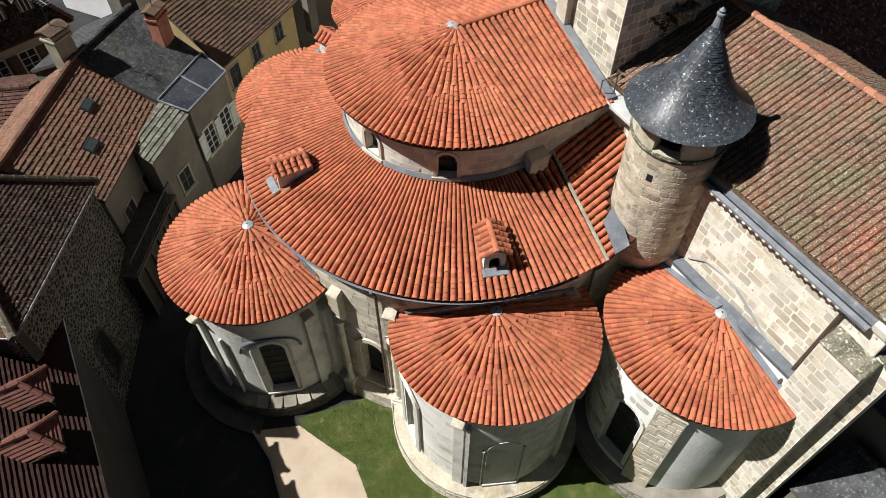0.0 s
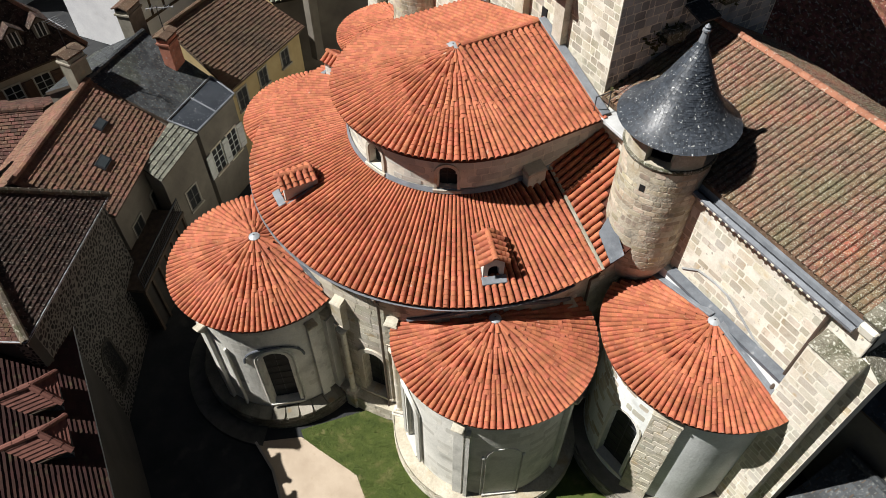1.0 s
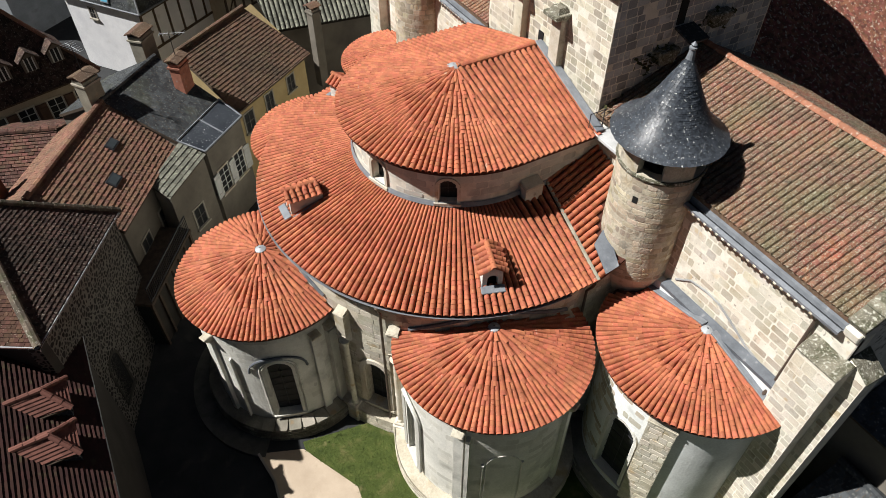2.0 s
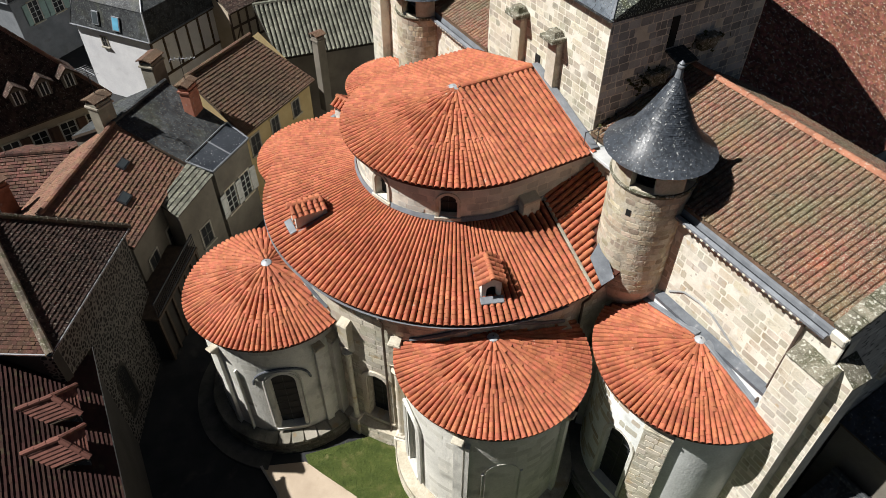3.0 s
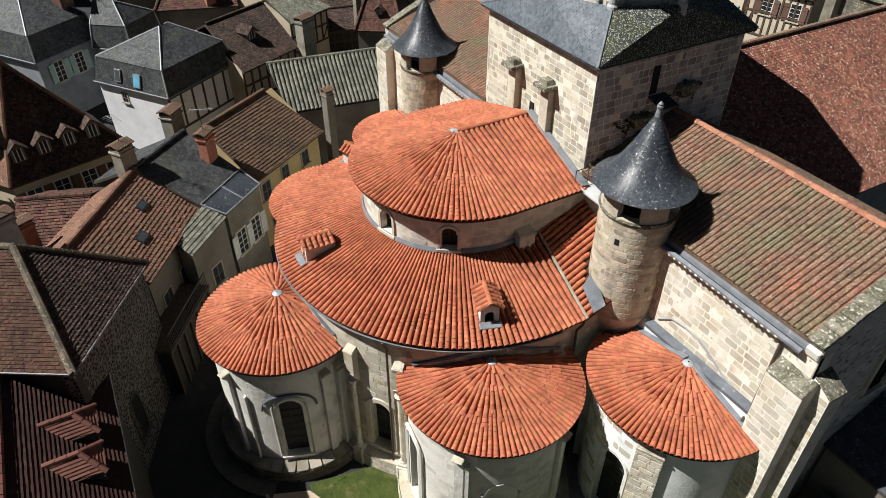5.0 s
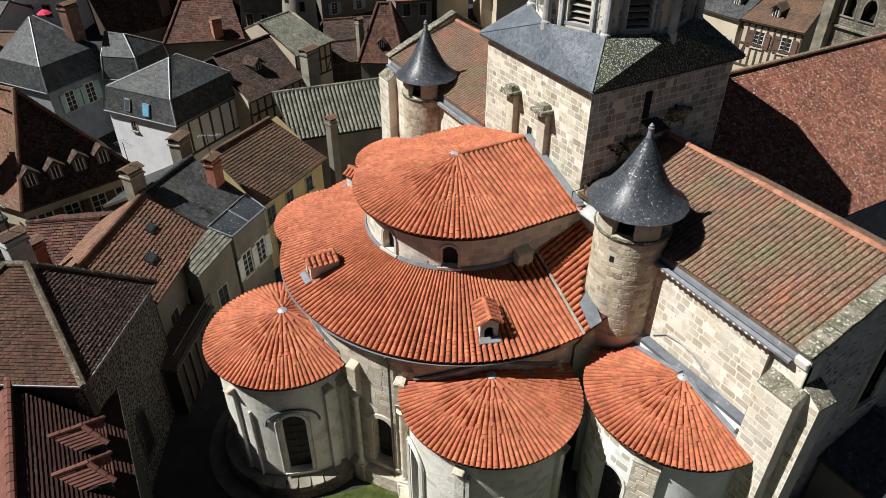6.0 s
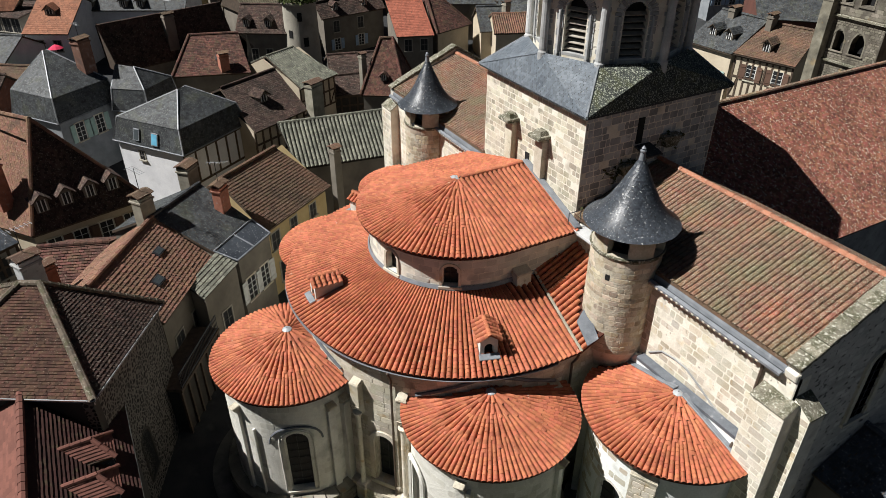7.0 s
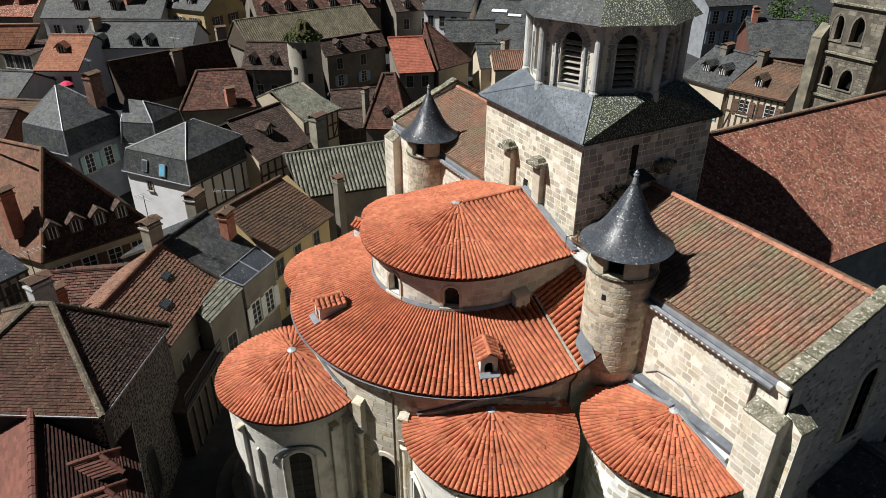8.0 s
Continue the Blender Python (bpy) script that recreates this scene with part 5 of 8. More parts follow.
    # gutter, its flashing and the corbel table below
    bm = bmesh.new()
    pr = [(TY0 + 0.02, TZ - 0.06), (TY0 - 0.36, TZ - 0.1), (TY0 - 0.37, TZ + 0.0), (TY0 - 0.23, TZ + 0.05), (TY0 - 0.21, TZ - 0.055), (TY0 - 0.07, TZ - 0.055), (TY0 - 0.05, TZ + 0.09), (TY0 + 0.05, TZ + 0.32)]
    a = [bm.verts.new((x0 + s * (1.2 if full else 0), y, z)) for y, z in pr]
    b = [bm.verts.new((x1 - s * 0.5, y, z)) for y, z in pr]
    for k in range(len(pr) - 1):
        bm.faces.new((a[k], a[k + 1], b[k + 1], b[k]))
    bm.faces.new(a)
    bm.faces.new(b[::-1])
    gut = part("gutter", bm, M_ZINC, th, "grey lead gutter with a deep channel")
    # dark strip that paints the shade inside the gutter's channel
    bm = bmesh.new()
    box(bm, ((x0 + x1) / 2 + s * (0.35 if full else -0.25), TY0 - 0.14, TZ - 0.052), (L - (1.75 if full else 0.5), 0.13, 0.006))
    part("channel", bm, M_DARK_PIPE, gut, "dark strip standing for the shade in the gutter")
    for k in range(int((L - 1.1) / 0.26)):
        bm = bmesh.new()
        box(bm, (x0 + s * (0.13 + 0.26 * k), TY0 - 0.18, TZ - 0.145), (0.12, 0.4, 0.08), bevel=0.015)
        part("modillion", bm, M_STONE, th)
    return th


tn = transept(5.4, 17.05, "north transept arm of pale limestone under lichened old tiles", True)
ts = transept(-2.2, -13.8, "south transept arm of pale limestone under old tiles", False)
# flashing strip that climbs the east wall over the chapel roof, and the downpipe
bm = bmesh.new()
pr = [(10.7, 9.24), (13.2, 9.3), (16.0, 9.36)]
for (xa, za), (xb, zb) in zip(pr, pr[1:]):
    vs = [bm.verts.new(p) for p in ((xa, TY0 - 0.04, za), (xb, TY0 - 0.04, zb), (xb, TY0 - 0.36, zb - 0.12), (xa, TY0 - 0.36, za - 0.12))]
    bm.faces.new(vs)
    vs = [bm.verts.new(p) for p in ((xa, TY0 - 0.36, za - 0.12), (xb, TY0 - 0.36, zb - 0.12), (xb, TY0 - 0.36, zb - 0.26), (xa, TY0 - 0.36, za - 0.26))]
    bm.faces.new(vs)
bmesh.ops.remove_doubles(bm, verts=bm.verts, dist=0.001)
part("lead_valley", bm, M_LEAD, tn, "sloping lead strip between wall and chapel roof")
bm = bmesh.new()
line = [(9.7, 8.3), (13.13, 9.12), (16.6, 8.3), (16.6, 9.14), (9.7, 9.06)]
a, b = [bm.verts.new((x, 1.2, z)) for x, z in line], [bm.verts.new((x, TY0 + 0.1, z)) for x, z in line]
bm.faces.new(a)
bm.faces.new(b[::-1])
for k in range(5):
    bm.faces.new((a[k], b[k], b[(k + 1) % 5], a[(k + 1) % 5]))
part("upstand", bm, M_LIMEWASH, tn, "whitewashed masonry above the cut edge of the chapel roof")
for sx in (-1, 1):
    bm = bmesh.new()
    p, q = V(13.13 + sx * 0.2, 1.12, 9.16), V(13.13 + sx * 3.55, 1.12, 8.33)
    box(bm, (p + q) / 2, ((q - p).length, 0.26, 0.12), q - p, bevel=0.02)
    part("edge_flashing", bm, M_ZINC, tn, "grey lead strip along the cut edge of the tiles")
bm = bmesh.new()
pipe(bm, [(11.0, TY0 - 0.02, 9.45), (11.6, TY0 - 0.02, 9.95), (12.3, TY0 - 0.02, 10.08), (12.9, TY0 - 0.02, 10.05), (13.5, TY0 - 0.02, 9.8), (14.4, TY0 - 0.02, 9.38), (15.3, TY0 - 0.02, 9.2)], 0.045, 6)
part("old_roof_line", bm, M_GREYSTONE, tn, "worn line of an older roof on the wall")
bm = bmesh.new()
pipe(bm, [(15.8, TY0 - 0.3, TZ - 0.05), (15.8, TY0 - 0.1, TZ - 0.4), (15.75, TY0 - 0.1, 9.1), (15.75, TY0 - 0.4, 8.6), (15.8, TY0 - 0.4, 8.1), (15.85, TY0 - 0.1, 7.8), (15.85, TY0 - 0.1, GROUND)], 0.06, 8)
part("downpipe", bm, M_PIPE, tn)
for s, xg in ((1, 16.98), (-1, -13.78)):
    th = tn if s > 0 else ts
    top = 11.58 if s > 0 else 12.0
    buttress(th, xg - s * 0.36, TY0, -math.pi / 2, 1.36, 0.55, GROUND, top, 0.35, M_MORTAR, False)
    ashlar("stone", flat((xg - s * 1.04, TY0 - 0.55, 0), (s, 0, 0), (0, -1, 0)), 0, 1.36, GROUND, top - 0.14, 0.3, 0.44, B_STONE, th, (16, -2, 12), 90, seed=15, bare=0.0, proud=0.004)
    bm = bmesh.new()
    box(bm, (xg - s * 0.36, TY0 - 0.28, top + 0.18), (1.39, 0.72, 0.06), (1, 0, 0), (0, -0.62, 1), bevel=0.025)
    part("buttress_cap", bm, M_COPING, th, "mossy sloping cap stone")
buttress(tn, 17.05, TY0 + 0.5, 0.0, 0.8, 0.72, GROUND, 11.56, 0.44, M_MORTAR, False)
ashlar("stone", flat((17.05, TY0 + 0.1, 0), (1, 0, 0), (0, -1, 0)), 0.26, 0.71, GROUND, 11.5, 0.3, 0.5, B_STONE, tn, (18, -2, 12), 60, seed=16, proud=0.007)
bm = bmesh.new()
box(bm, (17.41, TY0 + 0.5, 11.79), (0.9, 0.83, 0.06), (1, 0, -0.62), (0.62, 0, 1), bevel=0.025)
part("buttress_cap", bm, M_COPING, tn, "mossy sloping cap stone")
# kneeler stone under the coping at the corner
bm = bmesh.new()
box(bm, (16.74, TY0 + 0.14, 11.5), (0.62, 0.34, 1.4), bevel=0.03)
box(bm, (16.93, TY0 + 0.4, 11.5), (0.25, 0.5, 1.4), bevel=0.03)
box(bm, (16.79, TY0 + 0.1, 12.75), (0.48, 0.4, 0.36), (1, 0, 0), (0, -0.2, 1), bevel=0.04)
part("kneeler", bm, M_MORTAR, tn, "solid corner block under the coping")
# lead sheet over the tiles between tower and turret
bm = bmesh.new()
box(bm, (7.0, 2.15, 13.47), (3.0, 1.3, 0.04), (1, 0, 0), (0, -0.36, 1))
part("lead_sheet", bm, M_LEAD, tn, "grey lead sheet at the foot of the tower")
# lead flat between tower and turret
bm = bmesh.new()
box(bm, (6.9, 1.2, 12.86), (1.8, 0.7, 0.14), bevel=0.02)
part("lead_flat", bm, M_GREYSTONE, tn, "small flat stone ledge by the turret")
bm = bmesh.new()
for a, b in (((5.9, 0.75, 13.0), (5.9, 0.75, 13.75)), ((5.9, 1.4, 13.0), (5.9, 1.4, 13.75)), ((5.9, 0.75, 13.72), (5.9, 1.4, 13.72))):
    pipe(bm, [a, b], 0.02, 5)
part("handrail", bm, M_DARK_PIPE, tn)

chapel_n = chapel("half-round transept chapel of pale limestone under orange tiles", 13.13, 1.05, -math.pi / 2, 3.6, 8.25, 9.12, lambda p: p.y < 1.12 and math.hypot(p.x - 9.1, p.y - 1.15) > 1.5,
                  [(0.11, 2.3, 1.2, 5.5)], [(0.5, 1.0, 0.15, 7.6), (-0.95, 0.4, 0.3, 6.6)], arc=1.7, near=(20, -14, 20), wall_mat=M_LIMEWASH, over=0.4, hood=False, blocks=[(-1.6, 0.3, GROUND + 1.1, 7.9, 21)])
chapel_s = chapel("half-round transept chapel on the far side under orange tiles", -9.1, 0.45, -math.pi / 2, 3.2, 8.25, 9.2, lambda p: p.y < TY0 - 0.3,
                  [], [], arc=1.7, near=(20, -14, 20), wall_mat=M_MORTAR, plinth=False)


# ---- stair turrets ----
def turret(x, y, rw, z0, z_eave, r_eave, z_tip, label, near):
    th = thing("stair_turret", (x, y, z0), label, "turret", "stair turrets of the transept")
    fn = cyl(x, y, rw)
    c = 2 * math.pi * rw
    z_ring = z_eave - 1.05
    gaps = [(c * k / 5 + 0.3, z_ring + 0.08, c / 5 * 0.5, z_eave + 3) for k in range(5)]
    slit = [(-1.2 * rw, 12.8, 0.18, 13.05)]
    bm = bmesh.new()
    lathe(bm, x, y, [(rw * 0.78, z0 - 1.0), (rw * 0.86, z0 - 0.6), (rw, z0 + 0.02)], 40)
    part("corbelled_foot", bm, M_STONE, th)
    grid_wall("wall", fn, 0, c, z0, z_ring, 0.13, [], 0.35, M_STONE_WALL, th)
    grid_wall("lantern", fn, 0, c, z_ring, z_eave, 0.07, gaps, 0.35, M_STONE_WALL, th, "short stone piers under the roof")
    ashlar("stone", fn, 0, c, z0 + 0.02, z_ring - 0.1, 0.24, 0.42, B_TURRET, th, near, 240 if x > 0 else 60, slit, seed=int(x * 10), proud=0.006, bare=0.28, joint=0.03, bend=True)
    bm = bmesh.new()
    box(bm, fn(slit[0][0], 12.81, 0.0), (0.18, 0.03, 0.26), fn(slit[0][0] + 0.1, 12, 0) - fn(slit[0][0], 12, 0))
    part("slit", bm, M_DARK, th)
    bm = bmesh.new()
    lathe(bm, x, y, [(rw - 0.1, z_ring - 0.12), (rw + 0.03, z_ring - 0.12), (rw + 0.08, z_ring), (rw + 0.06, z_ring + 0.06), (rw - 0.1, z_ring + 0.06)], 40)
    part("string_course", bm, M_COPING, th)
    # bell-cast cone
    def rr(s):
        return r_eave * ((1 - s) * 0.72 + 0.28 * (1 - s) ** 6) * 1.0 + 0.04
    prof = [(rr(k / 24), z_eave + (z_tip - 0.35 - z_eave) * k / 24) for k in range(25)]
    bm = bmesh.new()
    lathe(bm, x, y, [(rr(0) - 0.25, z_eave + 0.02)] + [(r - 0.02, z - 0.03) for r, z in prof], 48)
    roof = part("roof", bm, M_SLATE, th, "bell-cast cone of dark slates with lichen spots")
    P, F = [], []
    rnd = random.Random(int(x * 7))
    rows = 46
    for k in range(rows):
        s0, s1 = k / rows, min(1.0, (k + 1.35) / rows)
        z0_, z1_ = z_eave + (z_tip - 0.35 - z_eave) * s0, z_eave + (z_tip - 0.35 - z_eave) * s1
        ra, rb = rr(s0) + 0.022, rr(s1) + 0.002
        n = max(8, int(2 * math.pi * ra / 0.105))
        for i in range(n):
            a0 = 2 * math.pi * (i + 0.5 * (k % 2)) / n
            a1 = a0 + 2 * math.pi / n * 0.93
            j = rnd.uniform(-0.008, 0.01)
            b = len(P)
            P += [(x + (ra + j) * math.cos(a0), y + (ra + j) * math.sin(a0), z0_), (x + (ra + j) * math.cos(a1), y + (ra + j) * math.sin(a1), z0_),
                  (x + rb * math.cos(a1), y + rb * math.sin(a1), z1_), (x + rb * math.cos(a0), y + rb * math.sin(a0), z1_),
                  (x + (ra + j - 0.015) * math.cos(a0), y + (ra + j - 0.015) * math.sin(a0), z0_ - 0.004), (x + (ra + j - 0.015) * math.cos(a1), y + (ra + j - 0.015) * math.sin(a1), z0_ - 0.004)]
            F += [(b, b + 1, b + 2, b + 3), (b + 4, b + 5, b + 1, b)]
    join("slate_field", P, F, M_SLATE, roof)
    bm = bmesh.new()
    lathe(bm, x, y, [(0.13, z_tip - 0.5), (0.09, z_tip - 0.2), (0.12, z_tip - 0.17), (0.12, z_tip - 0.12), (0.06, z_tip - 0.1), (0.09, z_tip - 0.04), (0.005, z_tip + 0.06)], 12)
    part("finial", bm, M_ZINC, th, "grey lead finial")
    return th


turret(9.1, 1.15, 1.42, 9.2, 14.95, 1.82, 18.0, "round stone stair turret with a dark slate cone", (20, -12, 14))
turret(-8.4, 1.4, 1.35, 8.8, 13.9, 1.7, 16.9, "stone stair turret with a slate cone on the far arm", (10, -12, 14))

# ---- crossing tower ----
TX0, TX1, TW0, TW1, TT = -2.25, 5.42, 1.53, 9.4, 17.95
tower = thing("bell_tower", (AX, 5.5, GROUND), "square limestone crossing tower with an octagonal belfry above slates", "tower")
for i, (p, d, n, L) in enumerate((((TX0, TW0, 0), (1, 0, 0), (0, -1, 0), TX1 - TX0), ((TX1, TW0, 0), (0, 1, 0), (1, 0, 0), TW1 - TW0),
                                  ((TX1, TW1, 0), (-1, 0, 0), (0, 1, 0), TX1 - TX0), ((TX0, TW1, 0), (0, -1, 0), (-1, 0, 0), TW1 - TW0))):
    f = flat(p, d, n)
    grid_wall("wall", f, 0.0 if i % 2 == 0 else 0.7, L if i % 2 == 0 else L - 0.7, 11.0, TT, 0.6, [], 0.7, M_MORTAR, tower)
    if i < 2:
        ashlar("stone", f, 0.03, L - 0.03, 12.0, TT - 0.05, 0.29, 0.4, B_TOWER if i == 0 else B_GREY, tower, (8, -4, 16), 300, seed=30 + i, proud=0.005, bare=0.06, joint=0.035)
for x in (TX0 + 2.55, TX0 + 5.0):
    buttress(tower, x, TW0, -math.pi / 2, 0.55, 0.32, 12.2, 15.9, 0.15, M_TOWER)
    bm = bmesh.new()
    box(bm, (x, TW0 - 0.3, 15.95), (0.85, 0.75, 0.18), bevel=0.03)
    box(bm, (x, TW0 - 0.25, 16.13), (0.6, 0.5, 0.2), taper=0.7)
    part("buttress_cap", bm, M_COPING, tower)
bm = bmesh.new()
box(bm, (TX0 + 3.8, TW0 - 0.02, 14.0), (0.3, 0.05, 0.7))
part("slit", bm, M_DARK, tower)
bm = bmesh.new()
box(bm, (TX1 + 0.02, TW0 + 3.1, 16.0), (0.05, 0.35, 1.2))
part("slit", bm, M_DARK, tower)
for y, z in ((TW0 + 2.6, 15.0), (TW0 + 4.9, 15.9)):
    bm = bmesh.new()
    box(bm, (TX1 + 0.2, y, z), (0.45, 1.0, 0.25), bevel=0.05)
    box(bm, (TX1 + 0.2, y, z - 0.3), (0.3, 0.7, 0.3), taper=1.2)
    part("corbel_stub", bm, M_COPING, tower, "dark mossy stone stub")
bm = bmesh.new()
box(bm, (TX1 + 0.45, TW0 + 3.35, 15.75), (0.9, 0.9, 0.08), (1, 0, -0.25), (0.25, 0, 1))
part("hood", bm, M_SLATE_OLD, tower)
# weeds and soot-dark moss round the hood on the north face
rnd = random.Random(8)
bm = bmesh.new()
for cy, cz, n in ((TW0 + 2.2, 15.0, 90), (TW0 + 4.9, 15.9, 60), (TW0 + 5.2, 13.6, 80), (TW0 + 1.2, 13.4, 60)):
    for k in range(n):
        o = V(TX1 + rnd.uniform(0.02, 0.3), cy + rnd.gauss(0, 0.45), cz + rnd.gauss(0, 0.22))
        d1, d2 = V(rnd.uniform(-1, 1), rnd.uniform(-1, 1), rnd.uniform(-1, 1)).normalized() * 0.1, V(rnd.uniform(-1, 1), rnd.uniform(-1, 1), rnd.uniform(-1, 1)).normalized() * 0.08
        bm.faces.new([bm.verts.new(o - d1), bm.verts.new(o + d2), bm.verts.new(o + d1), bm.verts.new(o - d2)])
tagged(part("weed", bm, M_MOSS, tower, "dark weeds growing from the joints"), kind="stuff")
# skirt roof
SK = 0.3
OR, OZ = 3.7, 19.45
c4 = [V(TX0 - SK, TW0 - SK, TT), V(TX1 + SK, TW0 - SK, TT), V(TX1 + SK, TW1 + SK, TT), V(TX0 - SK, TW1 + SK, TT)]
o8 = [V(AX + OR * math.cos(k * math.pi / 4), 5.5 + OR * math.sin(k * math.pi / 4), OZ) for k in range(8)]
skirt = []
for ci, oi in ((0, 5), (1, 7), (2, 1), (3, 3)):
    skirt.append((c4[ci], o8[oi], o8[(oi + 1) % 8]))
    skirt.append((c4[ci], o8[(oi - 1) % 8], o8[oi]))
for ci, cj, oi in ((0, 1, 6), (1, 2, 0), (2, 3, 2), (3, 0, 4)):
    skirt.append((c4[ci], c4[cj], o8[oi]))
bm = bmesh.new()
for tri in skirt:
    bm.faces.new([bm.verts.new(p) for p in tri])
for i in range(4):
    p, q = c4[i], c4[(i + 1) % 4]
    bm.faces.new([bm.verts.new(x) for x in (p, q, q - V(0, 0, 0.14), p - V(0, 0, 0.14))])
bm.faces.new([bm.verts.new(p - V(0, 0, 0.14)) for p in c4])
bmesh.ops.remove_doubles(bm, verts=bm.verts, dist=0.001)
sk = part("skirt_roof", bm, M_SLATE_OLD, tower, "slate skirt roof, mossy on its shaded side")
for k, tri in enumerate(skirt):
    n3 = (tri[1] - tri[0]).cross(tri[2] - tri[0])
    n3 = n3 if n3.z > 0 else -n3
    # north facets carry lichen, the others the paler tone with painted sheen
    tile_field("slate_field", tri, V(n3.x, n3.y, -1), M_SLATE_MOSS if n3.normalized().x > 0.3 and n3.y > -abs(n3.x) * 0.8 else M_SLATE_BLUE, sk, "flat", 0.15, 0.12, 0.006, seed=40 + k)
for ci, oi in ((0, 5), (1, 7), (2, 1), (3, 3)):
    bm = bmesh.new()
    pipe(bm, [c4[ci], o8[oi]], 0.05, 6)
    part("hip_flashing", bm, M_ZINC, sk)
# octagon
OB, OT = 19.0, 22.45
ri = OR * 0.93
for k in range(8):
    a0, a1 = k * math.pi / 4, (k + 1) * math.pi / 4
    p, q = V(AX + ri * math.cos(a0), 5.5 + ri * math.sin(a0), 0), V(AX + ri * math.cos(a1), 5.5 + ri * math.sin(a1), 0)
    d = (q - p)
    L = d.length
    n = V(math.cos((a0 + a1) / 2), math.sin((a0 + a1) / 2), 0)
    f = flat(p, d, n)
    op = [(L / 2, 19.6, 1.08, 21.4)]
    grid_wall("belfry_wall", f, 0, L, OB, OT, 0.08, op, 0.5, M_MORTAR, tower)
    if k in (4, 5, 6, 7, 0):
        ashlar("stone", f, 0.04, L - 0.04, OB + 0.3, OT - 0.03, 0.22, 0.36, B_GREY, tower, (8, -4, 20), 40, [(L / 2, 19.3, 1.95, 21.35)], seed=50 + k, proud=0.015, joint=0.03)
    win = arch_window(tower, f, L / 2, 19.6, 1.08, 21.4, 0.1, -0.05, 0.45, M_GREYSTONE, M_DARK, False, name="belfry_window")
    for x, w in ((L / 2 - 0.72, 0.07), (L / 2 + 0.72, 0.07)):
        bm = bmesh.new()
        pipe(bm, [f(x, 19.5, 0.06), f(x, 21.35, 0.06)], w, 8)
        part("arch_shaft", bm, M_GREYSTONE, win)
    if k in (4, 5, 6, 7, 0):
        for ro, rl, nv in ((0.78, 0.3, 15), (0.6, 0.13, 11)):
            mats = []
            for j in range(nv):
                b = math.pi * (j + 0.5) / nv
                up = d.normalized() * -math.cos(b) + V(0, 0, math.sin(b))
                mats.append(frame_of(f(L / 2 - ro * math.cos(b), 21.35 + ro * math.sin(b), 0.0), up.cross(n), up, n, math.pi * ro / nv - 0.025, rl - 0.02, 0.05 if ro > 0.6 else 0.02))
            lay("voussoir", mats, B_GREY, win, (8, -4, 20), 30)
        ashlar("jamb_stone", f, L / 2 - 0.92, L / 2 - 0.56, 19.3, 21.35, 0.3, 0.9, B_GREY, win, (8, -4, 20), 20, seed=k, proud=0.03, joint=0.03)
        ashlar("jamb_stone", f, L / 2 + 0.56, L / 2 + 0.92, 19.3, 21.35, 0.3, 0.9, B_GREY, win, (8, -4, 20), 20, seed=k + 3, proud=0.03, joint=0.03)
    bm = bmesh.new()
    for j in range(7):
        box(bm, f(L / 2, 19.75 + 0.27 * j, -0.28), (1.06, 0.26, 0.03), d, n * 0.45 + V(0, 0, 1))
    part("louvre", bm, M_LOUVRE, win, "weathered wooden louvre boards")
    bm = bmesh.new()
    lathe(bm, AX + (OR - 0.1) * math.cos(a0), 5.5 + (OR - 0.1) * math.sin(a0), [(0.23, OB), (0.23, OZ + 0.02), (0.18, OZ + 0.1)] + [(0.175 + (0.012 if j % 2 else 0.0), OZ + 0.1 + 0.07 * j + 0.14 * (j // 2)) for j in range(2)] + [(0.175, OT - 0.4), (0.21, OT - 0.3), (0.22, OT - 0.1), (0.22, OT)], 12)
    part("corner_shaft", bm, M_GREYSTONE, tower, "engaged round corner shaft")
bm = bmesh.new()
e8 = [V(AX + (OR + 0.45) * math.cos(k * math.pi / 4), 5.5 + (OR + 0.45) * math.sin(k * math.pi / 4), OT) for k in range(8)]
apex = V(AX, 5.5, OT + 3.9)
for k in range(8):
    bm.faces.new([bm.verts.new(p) for p in (e8[k], e8[(k + 1) % 8], apex)])
bm.faces.new([bm.verts.new(p) for p in e8])
bmesh.ops.remove_doubles(bm, verts=bm.verts, dist=0.001)
sp = part("spire", bm, M_SLATE_OLD, tower, "low octagonal slate spire")
for k in range(4, 9):
    tri = (e8[k % 8], e8[(k + 1) % 8], apex)
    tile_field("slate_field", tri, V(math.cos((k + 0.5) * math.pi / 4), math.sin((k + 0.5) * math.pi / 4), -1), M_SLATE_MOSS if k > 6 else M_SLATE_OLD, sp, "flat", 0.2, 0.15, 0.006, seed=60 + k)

# ---- nave ----
nave = thing("nave", (AX, 30, GROUND), "long nave under a steep red-brown tiled roof", "nave")
NZ, NX, NE = 14.85, 9.3, 9.8
NY0, NY1 = 9.4, 44.0
for s in (1, -1):
    f = flat((AX + s * (NX - AX - 0.4), NY0 + 1.3, 0), (0, 1, 0), (s, 0, 0))
    grid_wall("wall", f, 0, NY1 - NY0 - 1.3, GROUND - 0.3, NE, 1.0, [], 0.8, M_GREYSTONE, nave)
    e = [(AX + s * (NX - AX), NY0 + 1.2, NE), (AX + s * (NX - AX), NY1, NE)]
    t = [(AX, NY0, NZ), (AX, NY1, NZ)]
    r = sheet("roof", e, t, M_OLD_BED, nave, 0.15, "steep slope of red-brown flat tiles")
    if s > 0:
        tile_field("tile_field", [e[0], e[1], t[1], t[0]], (s, 0, -1), M_NAVE_TILE, r, "flat", 0.19, 0.15, 0.016, seed=70)
out = []
